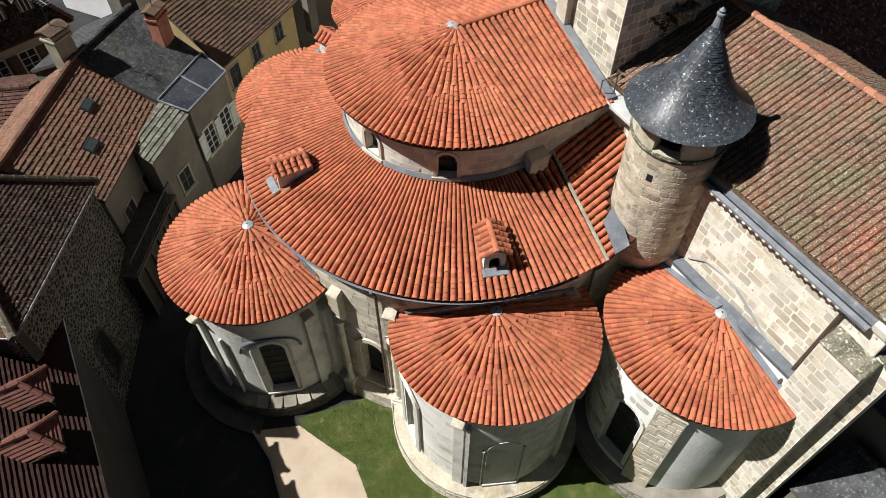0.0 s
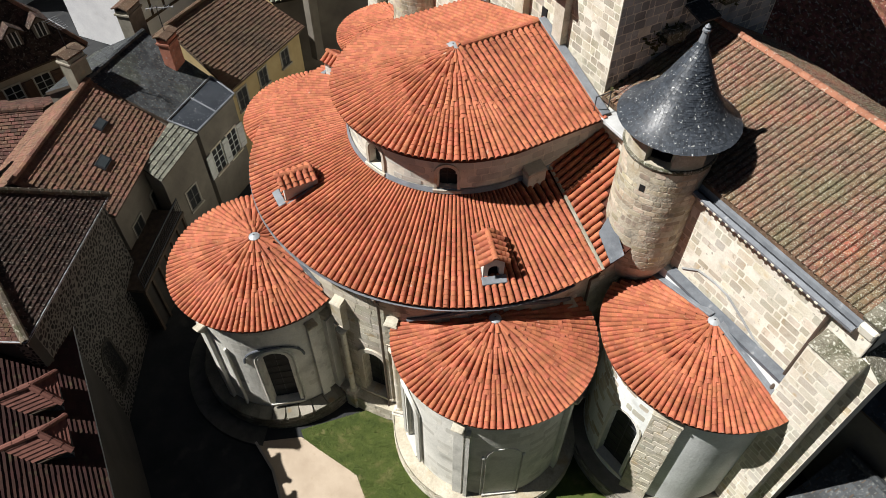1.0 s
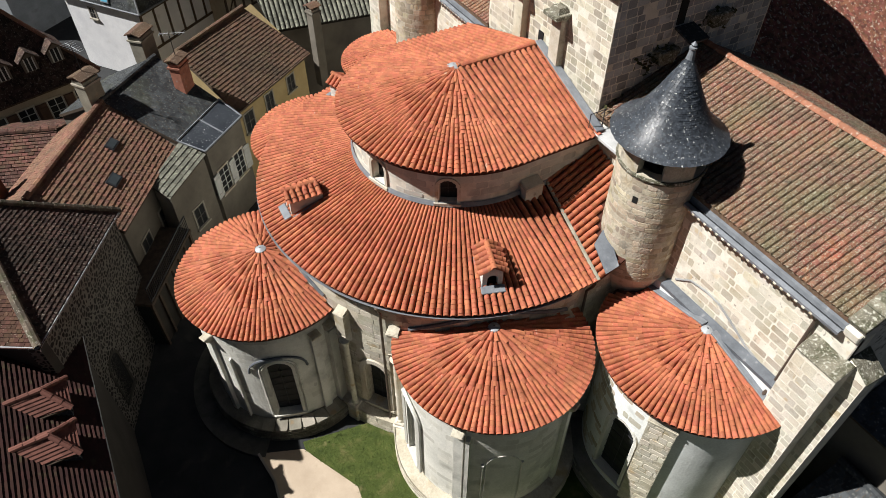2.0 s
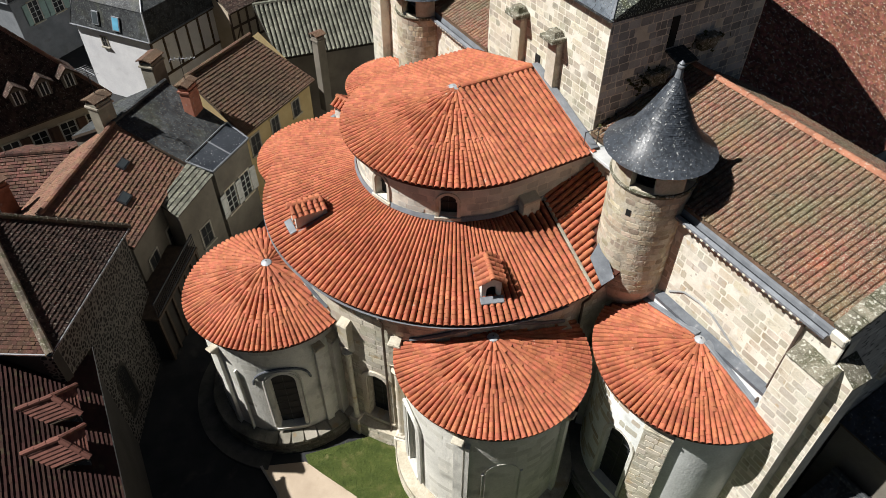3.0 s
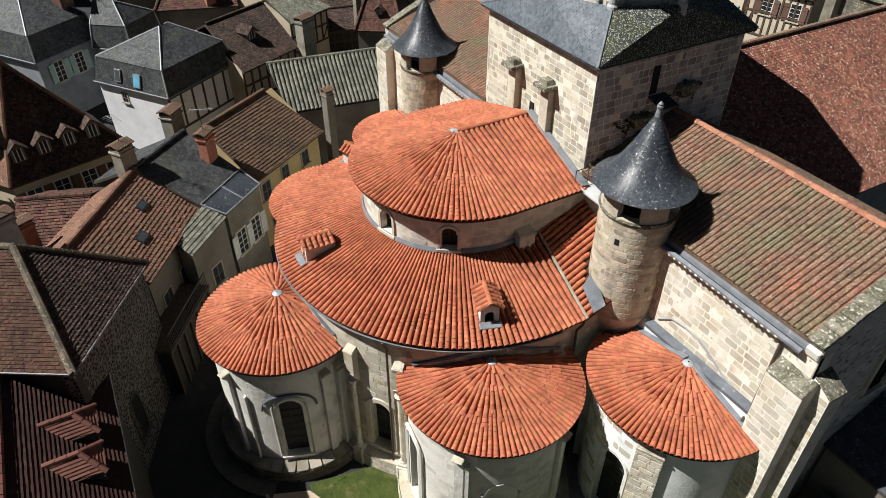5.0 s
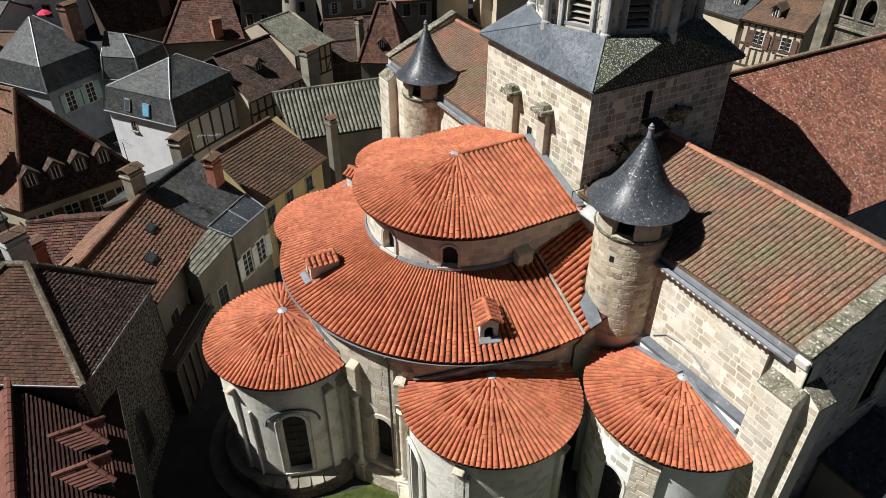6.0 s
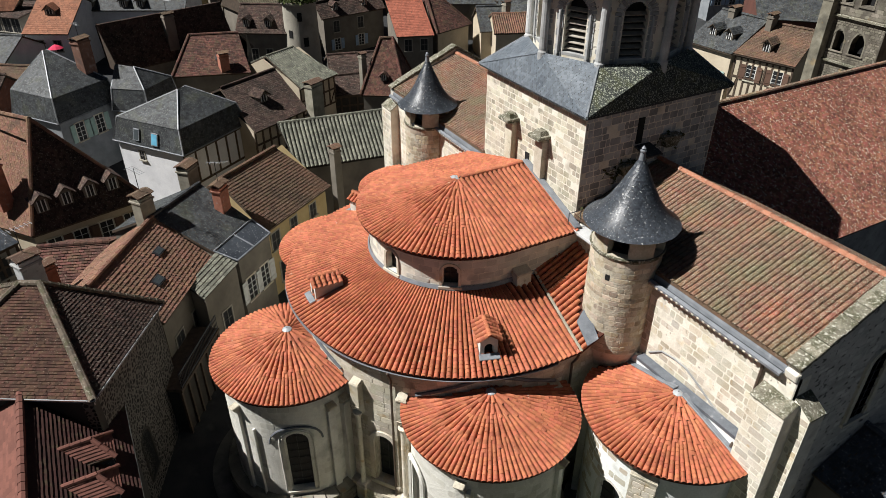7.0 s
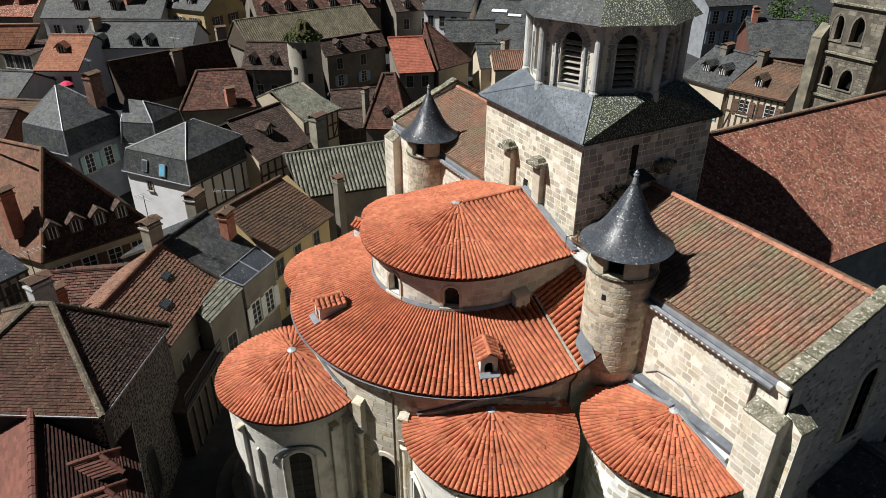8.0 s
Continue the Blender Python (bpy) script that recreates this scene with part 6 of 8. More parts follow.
for k in range(80):
    out.append(frame_of(V(AX, NY0 + 0.42 * k, NZ + 0.06), V(1, 0, 0), V(0, 1, 0.04).normalized(), V(0, 0, 1), 0.3, 0.48, 0.24))
lay("ridge_tile", out, T_OLD, nave, (2, 10, 15), 80)
bm = bmesh.new()
f5 = [(AX - 7.3, GROUND - 0.3), (AX - 7.3, NE - 0.1), (AX, NZ - 0.2), (AX + 7.3, NE - 0.1), (AX + 7.3, GROUND - 0.3)]
a = [bm.verts.new((x, NY1 - 0.05, z)) for x, z in f5]
b = [bm.verts.new((x, NY1 - 0.85, z)) for x, z in f5]
bm.faces.new(a)
bm.faces.new(b[::-1])
for k in range(5):
    bm.faces.new((a[k], a[(k + 1) % 5], b[(k + 1) % 5], b[k]))
part("west_gable", bm, M_GREYSTONE, nave)

# ---- the town ----
def sash(parent, o, t, n, w, h, shutter=None, swing=1.0, frame_mat=None, pane=None):
    """A casement: frame, recessed pane, glazing bars and open shutters; o is the sill's centre on the wall."""
    up = V(0, 0, 1)
    bm = bmesh.new()
    for sx in (-1, 1):
        box(bm, o + t * sx * (w / 2 + 0.03) - n * 0.02, (0.1, 0.12, h), t)
    box(bm, o + up * (h - 0.0) - n * 0.02, (w + 0.16, 0.12, 0.1), t)
    box(bm, o - up * 0.1 + n * 0.03, (w + 0.26, 0.2, 0.1), t)
    win = part("window", bm, M_STONE if shutter else M_ROUGHCAST, parent)
    bm = bmesh.new()
    bm.faces.new([bm.verts.new(o + t * a * w / 2 + up * b * h + n * 0.012) for a, b in ((-1, 0), (1, 0), (1, 1), (-1, 1))])
    part("pane", bm, pane or M_GLASS, win)
    bm = bmesh.new()
    for k in (-1, 0, 1):
        box(bm, o + t * k * (w / 2 - 0.025) + n * 0.03, (0.05, 0.03, h), t)
    for k in range(1, 4 if shutter else 2):
        box(bm, o + up * (h * k / (4 if shutter else 2) - 0.012) + n * 0.028, (w, 0.025, 0.03), t)
    part("glazing_bar", bm, frame_mat or (M_FRAME if shutter else M_SASH), win)
    if shutter:
        for sx in (-1, 1):
            bm = bmesh.new()
            d = (t * sx + n * 0.12).normalized()
            box(bm, o + t * sx * (w / 2 + 0.06) + d * w * 0.27 + n * 0.05, (w * 0.54, 0.04, h), d)
            for k in (0.15, 0.8):
                box(bm, o + t * sx * (w / 2 + 0.06) + d * w * 0.27 + n * 0.085 + up * h * k, (w * 0.5, 0.025, 0.08), d)
            part("shutter", bm, shutter, win)
    return win


def chimney(parent, x, y, z0, z1, w=0.6, d=0.9, ang=0.0, material=None, pots=True):
    u = V(math.cos(ang), math.sin(ang), 0)
    bm = bmesh.new()
    box(bm, (x, y, z0), (w, d, z1 - z0), u, bevel=0.02)
    box(bm, (x, y, z1 - 0.28), (w + 0.12, d + 0.12, 0.1), u)
    sh = part("chimney", bm, material or M_BRICK, parent)
    bm = bmesh.new()
    for sx in (-1, 1):
        for sy in (-1, 1):
            q = V(x, y, z1) + u * sx * (w / 2 - 0.08) + V(-u.y, u.x, 0) * sy * (d / 2 - 0.08)
            box(bm, q, (0.12, 0.12, 0.16), u)
    for s in (-1, 1):
        v = V(-u.y, u.x, 0)
        box(bm, V(x, y, z1 + 0.18) + u * s * (w / 4 + 0.03), (w / 2 + 0.12, d + 0.2, 0.06), u + V(0, 0, -0.35 * s), V(0.35 * s * u.x, 0.35 * s * u.y, 1))
    part("chimney_cap", bm, M_BROWN_TILE, sh)
    return sh


def reflect(p, a, b):
    d = V(b.x - a.x, b.y - a.y, 0).normalized()
    q = V(p.x - a.x, p.y - a.y, 0)
    m = d * q.dot(d) * 2 - q
    return V(a.x + m.x, a.y + m.y, p.z)


def house(label, e0, e1, r0, r1, roof, wall, kind="flat", w=0.24, e=0.22, hip=(False, False), base=GROUND, windows=(), chimneys=(), dormers=(), skylights=(), bed=None, group="houses of the town", category="house",
          back=None, back_roof=None, end_roof=None, over=0.3, ridge_mat=None, timber=(), lift=None):
    """A house: front eave e0-e1, ridge r0-r1 (each x, y, z), back slope mirrored."""
    e0, e1, r0, r1 = map(Vector, (e0, e1, r0, r1))
    along = V(e1.x - e0.x, e1.y - e0.y, 0).normalized()
    r1 = r0 + along * (r1 - r0).dot(along)
    e2, e3 = (Vector(back[0]), Vector(back[1])) if back else (reflect(e1, r0, r1), reflect(e0, r0, r1))
    bed = bed or M_OLD_BED
    cen = (e0 + e1 + e2 + e3) / 4
    th = thing("house", (cen.x, cen.y, base), label, category, group)
    seed = int(abs(e0.x * 37 + e0.y * 11)) % 1000
    # walls
    f = [p + (V(cen.x, cen.y, p.z) - p).normalized() * over * 1.3 for p in (e0, e1, e2, e3)]
    bm = bmesh.new()
    lo = [bm.verts.new((p.x, p.y, base - 0.2)) for p in f]
    hi = [bm.verts.new((p.x, p.y, p.z - 0.02)) for p in f]
    for k in range(4):
        bm.faces.new((lo[k], lo[(k + 1) % 4], hi[(k + 1) % 4], hi[k]))
    for flag, a, b, r in ((hip[1], 1, 2, r1), (hip[0], 3, 0, r0)):
        if not flag:
            bm.faces.new((hi[a], hi[b], bm.verts.new(((f[a].x + f[b].x) / 2, (f[a].y + f[b].y) / 2, r.z - 0.12))))
    part("wall", bm, wall, th)
    # roof deck and tiles
    polys = [([e0, e1, r1, r0], "front"), ([e2, e3, r0, r1], "back")]
    if hip[1]:
        polys.append(([e1, e2, r1], "end"))
    if hip[0]:
        polys.append(([e3, e0, r0], "end"))
    bm = bmesh.new()
    for poly, _ in polys:
        up = [bm.verts.new(p) for p in poly]
        dn = [bm.verts.new(p - V(0, 0, 0.16)) for p in poly]
        bm.faces.new(up)
        bm.faces.new(dn[::-1])
        for k in range(len(poly)):
            bm.faces.new((up[k], up[(k + 1) % len(poly)], dn[(k + 1) % len(poly)], dn[k]))
    deck = part("roof", bm, bed, th)
    for k, (poly, side) in enumerate(polys):
        mid = (poly[0] + poly[1]) / 2
        top = poly[2] if len(poly) == 3 else (poly[2] + poly[3]) / 2
        edge = (poly[1] - poly[0]).normalized()
        down = (mid - top)
        down = down - edge * down.dot(edge)
        tile_field("tile_field", poly, down, (back_roof or roof) if side == "back" else (end_roof or roof) if side == "end" else roof, deck, kind, w, e, lift if lift else 0.009 if "slate" in roof.name else 0.055 if e > 0.33 and w < 0.23 else 0.042 if w < 0.195 else 0.02, seed=seed + k)
    # ridge tiles
    lines = [(r0, r1)] + ([(e1, r1), (e2, r1)] if hip[1] else []) + ([(e0, r0), (e3, r0)] if hip[0] else [])
    P, F = [], []
    uv, uf = ARCH3
    for a, b in lines:
        d = b - a
        n = max(1, int(d.length / 0.4))
        y = d.normalized()
        x = y.cross(V(0, 0, 1)).normalized()
        z = x.cross(y)
        for k in range(n):
            o = a + d * k / n + z * 0.02
            q = len(P)
            P += [tuple(o + x * v[0] * 0.3 + y * v[1] * (d.length / n + 0.04) + z * (v[2] * 0.3 + v[1] * 0.02)) for v in uv]
            F += [tuple(q + i for i in g) for g in uf]
    join("ridge_capping", P, F, ridge_mat or roof, deck)
    fr = [(f[0], f[1]), (f[1], f[2]), (f[2], f[3]), (f[3], f[0])]
    for side, s, z, ww, h, sh in windows:
        a, b = fr[side]
        t = V(b.x - a.x, b.y - a.y, 0).normalized()
        n = V(t.y, -t.x, 0)
        n = n if n.dot(V(a.x - cen.x, a.y - cen.y, 0)) > 0 else -n
        o = a.lerp(b, s)
        sash(th, V(o.x, o.y, z), t, n, ww, h, sh)
    for x, y, z0, z1, ww, dd, ang, mat in chimneys:
        chimney(th, x, y, z0, z1, ww, dd, ang, mat)
    for s, up, ww, h in dormers:
        small_dormer(th, e0.lerp(e1, s).lerp(r0.lerp(r1, s), up), (e1 - e0).normalized(), cen, ww, h, roof, kind)
    nrm = (e1 - e0).cross(r0 - e0).normalized()
    nrm = nrm if nrm.z > 0 else -nrm
    for s, up, ww, hh, mat in skylights:
        o = e0.lerp(e1, s).lerp(r0.lerp(r1, s), up)
        t = (e1 - e0).normalized()
        bm = bmesh.new()
        box(bm, o + nrm * 0.02, (ww, hh, 0.1), t, nrm, bevel=0.015)
        sk = part("skylight", bm, M_DARK_PIPE, th)
        bm = bmesh.new()
        box(bm, o + nrm * 0.121, (ww - 0.14, hh - 0.14, 0.012), t, nrm)
        part("pane", bm, mat, sk)
    for side, z0, z1, n in timber:
        a, b = fr[side]
        t = V(b.x - a.x, b.y - a.y, 0)
        L = t.length
        t = t.normalized()
        nn = V(t.y, -t.x, 0)
        nn = nn if nn.dot(V(a.x - cen.x, a.y - cen.y, 0)) > 0 else -nn
        for k in range(n + 1):
            bm = bmesh.new()
            box(bm, V(a.x, a.y, z0) + t * (L * k / n) + nn * 0.02, (0.17, 0.08, z1 - z0), t)
            part("timber_post", bm, M_WOOD, th)
        for z in (z0, (z0 + z1) / 2, z1 - 0.15):
            bm = bmesh.new()
            box(bm, V(a.x, a.y, z) + t * L / 2 + nn * 0.025, (L, 0.09, 0.16), t)
            part("timber_rail", bm, M_WOOD, th)
        for k in (0, n - 1):
            bm = bmesh.new()
            p, q = V(a.x, a.y, z0) + t * (L * k / n), V(a.x, a.y, (z0 + z1) / 2) + t * (L * (k + 1) / n)
            pipe(bm, [p + nn * 0.03, q + nn * 0.03], 0.07, 4)
            part("timber_brace", bm, M_WOOD, th)
    return th


def small_dormer(parent, o, t, cen, w, h, roof, kind):
    """A gabled dormer with its window; o on the slope, t along the eave."""
    n = V(t.y, -t.x, 0)
    n = n if n.dot(V(o.x - cen.x, o.y - cen.y, 0)) > 0 else -n
    up = V(0, 0, 1)
    Lb = h * 1.6
    bm = bmesh.new()
    pts = [(-w / 2, -0.3), (w / 2, -0.3), (w / 2, h), (0, h + w * 0.45), (-w / 2, h)]
    a, b = [bm.verts.new(o + t * x + up * z) for x, z in pts], [bm.verts.new(o - n * Lb + t * x + up * z) for x, z in pts]
    bm.faces.new(a)
    for k in range(5):
        bm.faces.new((a[k], a[(k + 1) % 5], b[(k + 1) % 5], b[k]))
    body = part("dormer", bm, M_GREIGE, parent)
    bm = bmesh.new()
    for s in (-1, 1):
        p0, p1 = o + n * 0.3 + t * s * (w / 2 + 0.18) + up * (h - 0.12), o - n * Lb + t * s * (w / 2 + 0.18) + up * (h - 0.12)
        q0, q1 = o + n * 0.3 + up * (h + w * 0.45 + 0.05), o - n * (Lb + 0.2) + up * (h + w * 0.45 + 0.05)
        top = [bm.verts.new(v) for v in (p0, p1, q1, q0)]
        bot = [bm.verts.new(v - up * 0.08) for v in (p0, p1, q1, q0)]
        bm.faces.new(top)
        bm.faces.new(bot)
        for k in range(4):
            bm.faces.new((top[k], top[(k + 1) % 4], bot[(k + 1) % 4], bot[k]))
        tile_field("tile_field", [p0, p1, q1, q0], t * s - up * 0.8, roof, body, kind, 0.21 if w > 1.2 else 0.24, 0.3 if w > 1.2 else 0.22, 0.02, seed=int(abs(o.x * 10)) % 99)
    part("dormer_roof", bm, M_OLD_BED, body)
    bm = bmesh.new()
    box(bm, o + up * 0.08 + n * 0.012, (w * 0.62, 0.03, h * 0.8), t)
    part("pane", bm, M_GLASS, body)
    bm = bmesh.new()
    for k in (-1, 0, 1):
        box(bm, o + up * 0.08 + n * 0.03 + t * k * w * 0.3, (0.06, 0.05, h * 0.8), t)
    part("glazing_bar", bm, M_FRAME, body)


def mansard(label, corners, z_e, inset, z_b, apex0, apex1, roof, wall, base=GROUND, windows=(), skylights=(), timber=(), chimneys=(), group="houses of the town"):
    """A slate house with a steep lower roof and a hipped top. corners: four (x, y), the first edge facing the camera."""
    cs = [V(x, y, z_e) for x, y in corners]
    cen = sum(cs, V(0, 0, 0)) / 4
    th = thing("slate_house", (cen.x, cen.y, base), label, "house", group)
    ins = [p + (V(cen.x, cen.y, z_e) - p).normalized() * 0.35 for p in cs]
    bk = [V(p.x, p.y, z_b) + (V(cen.x, cen.y, z_b) - V(p.x, p.y, z_b)).normalized() * inset for p in cs]
    ap = [Vector(apex0), Vector(apex1)]
    bm = bmesh.new()
    lo, hi = [bm.verts.new((p.x, p.y, base - 0.2)) for p in ins], [bm.verts.new(p) for p in ins]
    for k in range(4):
        bm.faces.new((lo[k], lo[(k + 1) % 4], hi[(k + 1) % 4], hi[k]))
    part("wall", bm, wall, th)
    near = [min(ap, key=lambda q: (q - p).length) for p in bk]
    polys = [[cs[k], cs[(k + 1) % 4], bk[(k + 1) % 4], bk[k]] for k in range(4)]
    for k in range(4):
        j = (k + 1) % 4
        polys.append([bk[k], bk[j], near[j], near[k]] if near[j] != near[k] else [bk[k], bk[j], near[k]])
    bm = bmesh.new()
    for p in polys:
        bm.faces.new([bm.verts.new(q) for q in p])
    bm.faces.new([bm.verts.new(q) for q in cs])
    bmesh.ops.remove_doubles(bm, verts=bm.verts, dist=0.001)
    deck = part("roof", bm, roof, th)
    for k, p in enumerate(polys):
        m = (p[0] + p[1]) / 2
        edge = (p[1] - p[0]).normalized()
        d = m - p[2]
        tile_field("slate_field", p, d - edge * d.dot(edge), roof, deck, "flat", 0.26, 0.2, 0.007, seed=k + int(abs(cen.x)))
    for k in range(4):
        for nm, line, r in (("hip_flashing", [cs[k], bk[k], near[k]], 0.065), ("gutter", [cs[k] + V(0, 0, 0.02), cs[(k + 1) % 4] + V(0, 0, 0.02)], 0.06)):
            bm = bmesh.new()
            pipe(bm, line, r, 5)
            part(nm, bm, M_CAP if nm[0] == "h" else M_ZINC, deck)
    for side, s, z, ww, h, sh in windows:
        a, b = ins[side], ins[(side + 1) % 4]
        t = V(b.x - a.x, b.y - a.y, 0).normalized()
        n = V(t.y, -t.x, 0)
        n = n if n.dot(a - cen) > 0 else -n
        o = a.lerp(b, s)
        sash(th, V(o.x, o.y, z), t, n, ww, h, sh)
    for side, s, up, ww, hh, mat in skylights:
        p = polys[side]
        o = p[0].lerp(p[1], s).lerp(p[3].lerp(p[2], s), up)
        t = (p[1] - p[0]).normalized()
        nrm = (p[1] - p[0]).cross(p[3] - p[0]).normalized()
        nrm = nrm if nrm.z > 0 else -nrm
        bm = bmesh.new()
        box(bm, o + nrm * 0.02, (ww, hh, 0.1), t, nrm, bevel=0.015)
        sk = part("skylight", bm, M_ZINC, th)
        bm = bmesh.new()
        box(bm, o + nrm * 0.121, (ww - 0.16, hh - 0.16, 0.012), t, nrm)
        part("pane", bm, mat, sk)
    for side, z0, z1, n in timber:
        a, b = ins[side], ins[(side + 1) % 4]
        t = V(b.x - a.x, b.y - a.y, 0)
        L = t.length
        t = t.normalized()
        nn = V(t.y, -t.x, 0)
        nn = nn if nn.dot(a - cen) > 0 else -nn
        for k in range(n + 1):
            bm = bmesh.new()
            box(bm, V(a.x, a.y, z0) + t * (L * k / n) + nn * 0.02, (0.16, 0.08, z1 - z0), t)
            part("timber_post", bm, M_WOOD, th)
        for z in (z0, z1 - 0.15):
            bm = bmesh.new()
            box(bm, V(a.x, a.y, z) + t * L / 2 + nn * 0.025, (L, 0.09, 0.16), t)
            part("timber_rail", bm, M_WOOD, th)
    for x, y, z0, z1, ww, dd, ang, mat in chimneys:
        chimney(th, x, y, z0, z1, ww, dd, ang, mat)
    return th


# beside the apse
house("low house with a brown canal-tiled roof and two skylights", (-10.2, -11.9, 6.6), (-4.7, -15.7, 6.6), (-12.0, -14.6, 8.8), (-5.9, -18.5, 8.8), M_SPECKLED_TILE, M_GREIGE, "flat", 0.2, 0.21, back_roof=M_SPECKLED_TILE, lift=0.045,
      chimneys=[(-12.3, -14.9, 7.8, 10.1, 0.75, 0.95, 0.6, M_RAGSTONE)], skylights=[(0.33, 0.62, 0.7, 0.45, M_SKYLIGHT), (0.62, 0.38, 0.75, 0.5, M_SKYLIGHT)],
      windows=[(0, 0.45, 3.3, 0.9, 1.4, None), (0, 0.8, 3.3, 0.9, 1.4, None)])
# tall barn-like house with a hipped roof and a rubble side
N, F, L, K = V(3.35, -18.95, 9.8), V(-4.4, -15.5, 8.0), V(-0.4, -25.2, 9.8), V(-8.0, -22.5, 9.0)
barn = thing("house", (-2, -20, GROUND), "tall old house with a hipped brown roof and rubble side wall", "house", "houses of the town")
T1, T2 = V(-3.35, -20.0, 11.35), V(-3.75, -20.75, 11.35)
bm = bmesh.new()
# slopes turned from the sun get a darker tile, their shade in its colour
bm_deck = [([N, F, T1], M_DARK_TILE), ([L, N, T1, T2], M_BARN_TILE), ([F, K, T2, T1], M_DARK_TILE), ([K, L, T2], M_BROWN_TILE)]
for p, _ in bm_deck:
    bm.faces.new([bm.verts.new(q) for q in p])
bm.faces.new([bm.verts.new(q - V(0, 0, 0.01)) for q in (N, F, K, L)])
deck = part("roof", bm, M_OLD_BED, barn)
for k, (p, m) in enumerate(bm_deck):
    mid, top = (p[0] + p[1]) / 2, p[2]
    ed = (p[1] - p[0]).normalized()
    tile_field("tile_field", p, (mid - top) - ed * (mid - top).dot(ed), m, deck, "flat", 0.16, 0.15, 0.036, seed=80 + k)
P, Fc = [], []
for a, b in ((N, T1), (F, T1), (T1, T2), (L, T2), (K, T2)):
    d = b - a
    n = max(1, int(d.length / 0.38))
    y = d.normalized()
    x = y.cross(V(0, 0, 1)).normalized()
    z = x.cross(y)
    for k in range(n):
        o = a + d * k / n + z * 0.02
        q = len(P)
        P += [tuple(o + x * v[0] * 0.3 + y * v[1] * (d.length / n + 0.05) + z * (v[2] * 0.3 + v[1] * 0.03)) for v in ARCH3[0]]
        Fc += [tuple(q + i for i in g) for g in ARCH3[1]]
join("ridge_capping", P, Fc, M_RIDGE, deck)
cen = (N + F + L + K) / 4
f4 = [p + (V(cen.x, cen.y, p.z) - p).normalized() * 0.35 for p in (N, F, K, L)]
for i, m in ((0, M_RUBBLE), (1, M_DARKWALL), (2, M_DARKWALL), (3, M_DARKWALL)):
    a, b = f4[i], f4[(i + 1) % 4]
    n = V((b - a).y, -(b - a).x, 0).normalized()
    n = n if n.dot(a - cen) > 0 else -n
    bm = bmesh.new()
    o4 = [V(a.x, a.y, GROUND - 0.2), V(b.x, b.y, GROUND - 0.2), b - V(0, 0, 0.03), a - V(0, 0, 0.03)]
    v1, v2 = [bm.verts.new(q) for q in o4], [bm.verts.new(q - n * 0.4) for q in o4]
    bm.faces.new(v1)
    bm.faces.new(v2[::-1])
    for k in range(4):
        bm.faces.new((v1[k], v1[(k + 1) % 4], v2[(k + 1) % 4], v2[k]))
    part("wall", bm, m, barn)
fb = flat(f4[0], f4[1] - f4[0], V((f4[1] - f4[0]).y, -(f4[1] - f4[0]).x, 0) * (1 if V((f4[1] - f4[0]).y, -(f4[1] - f4[0]).x, 0).dot(f4[0] - cen) > 0 else -1))
arch_window(barn, fb, 3.0, 2.2, 1.0, 4.2, 0.12, 0.03, 0.02, M_DARKWALL, M_DARK, False)
chimney(barn, -6.6, -20.6, 9.0, 11.0, 0.7, 1.0, 0.5, M_GREYSTONE)

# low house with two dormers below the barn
# front tile is darkened for shade, the sunny back slope is the paler red
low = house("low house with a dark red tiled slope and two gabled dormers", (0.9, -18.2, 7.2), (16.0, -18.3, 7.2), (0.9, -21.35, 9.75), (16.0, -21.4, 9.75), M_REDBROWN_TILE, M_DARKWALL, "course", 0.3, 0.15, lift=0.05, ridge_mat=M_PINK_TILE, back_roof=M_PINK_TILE)
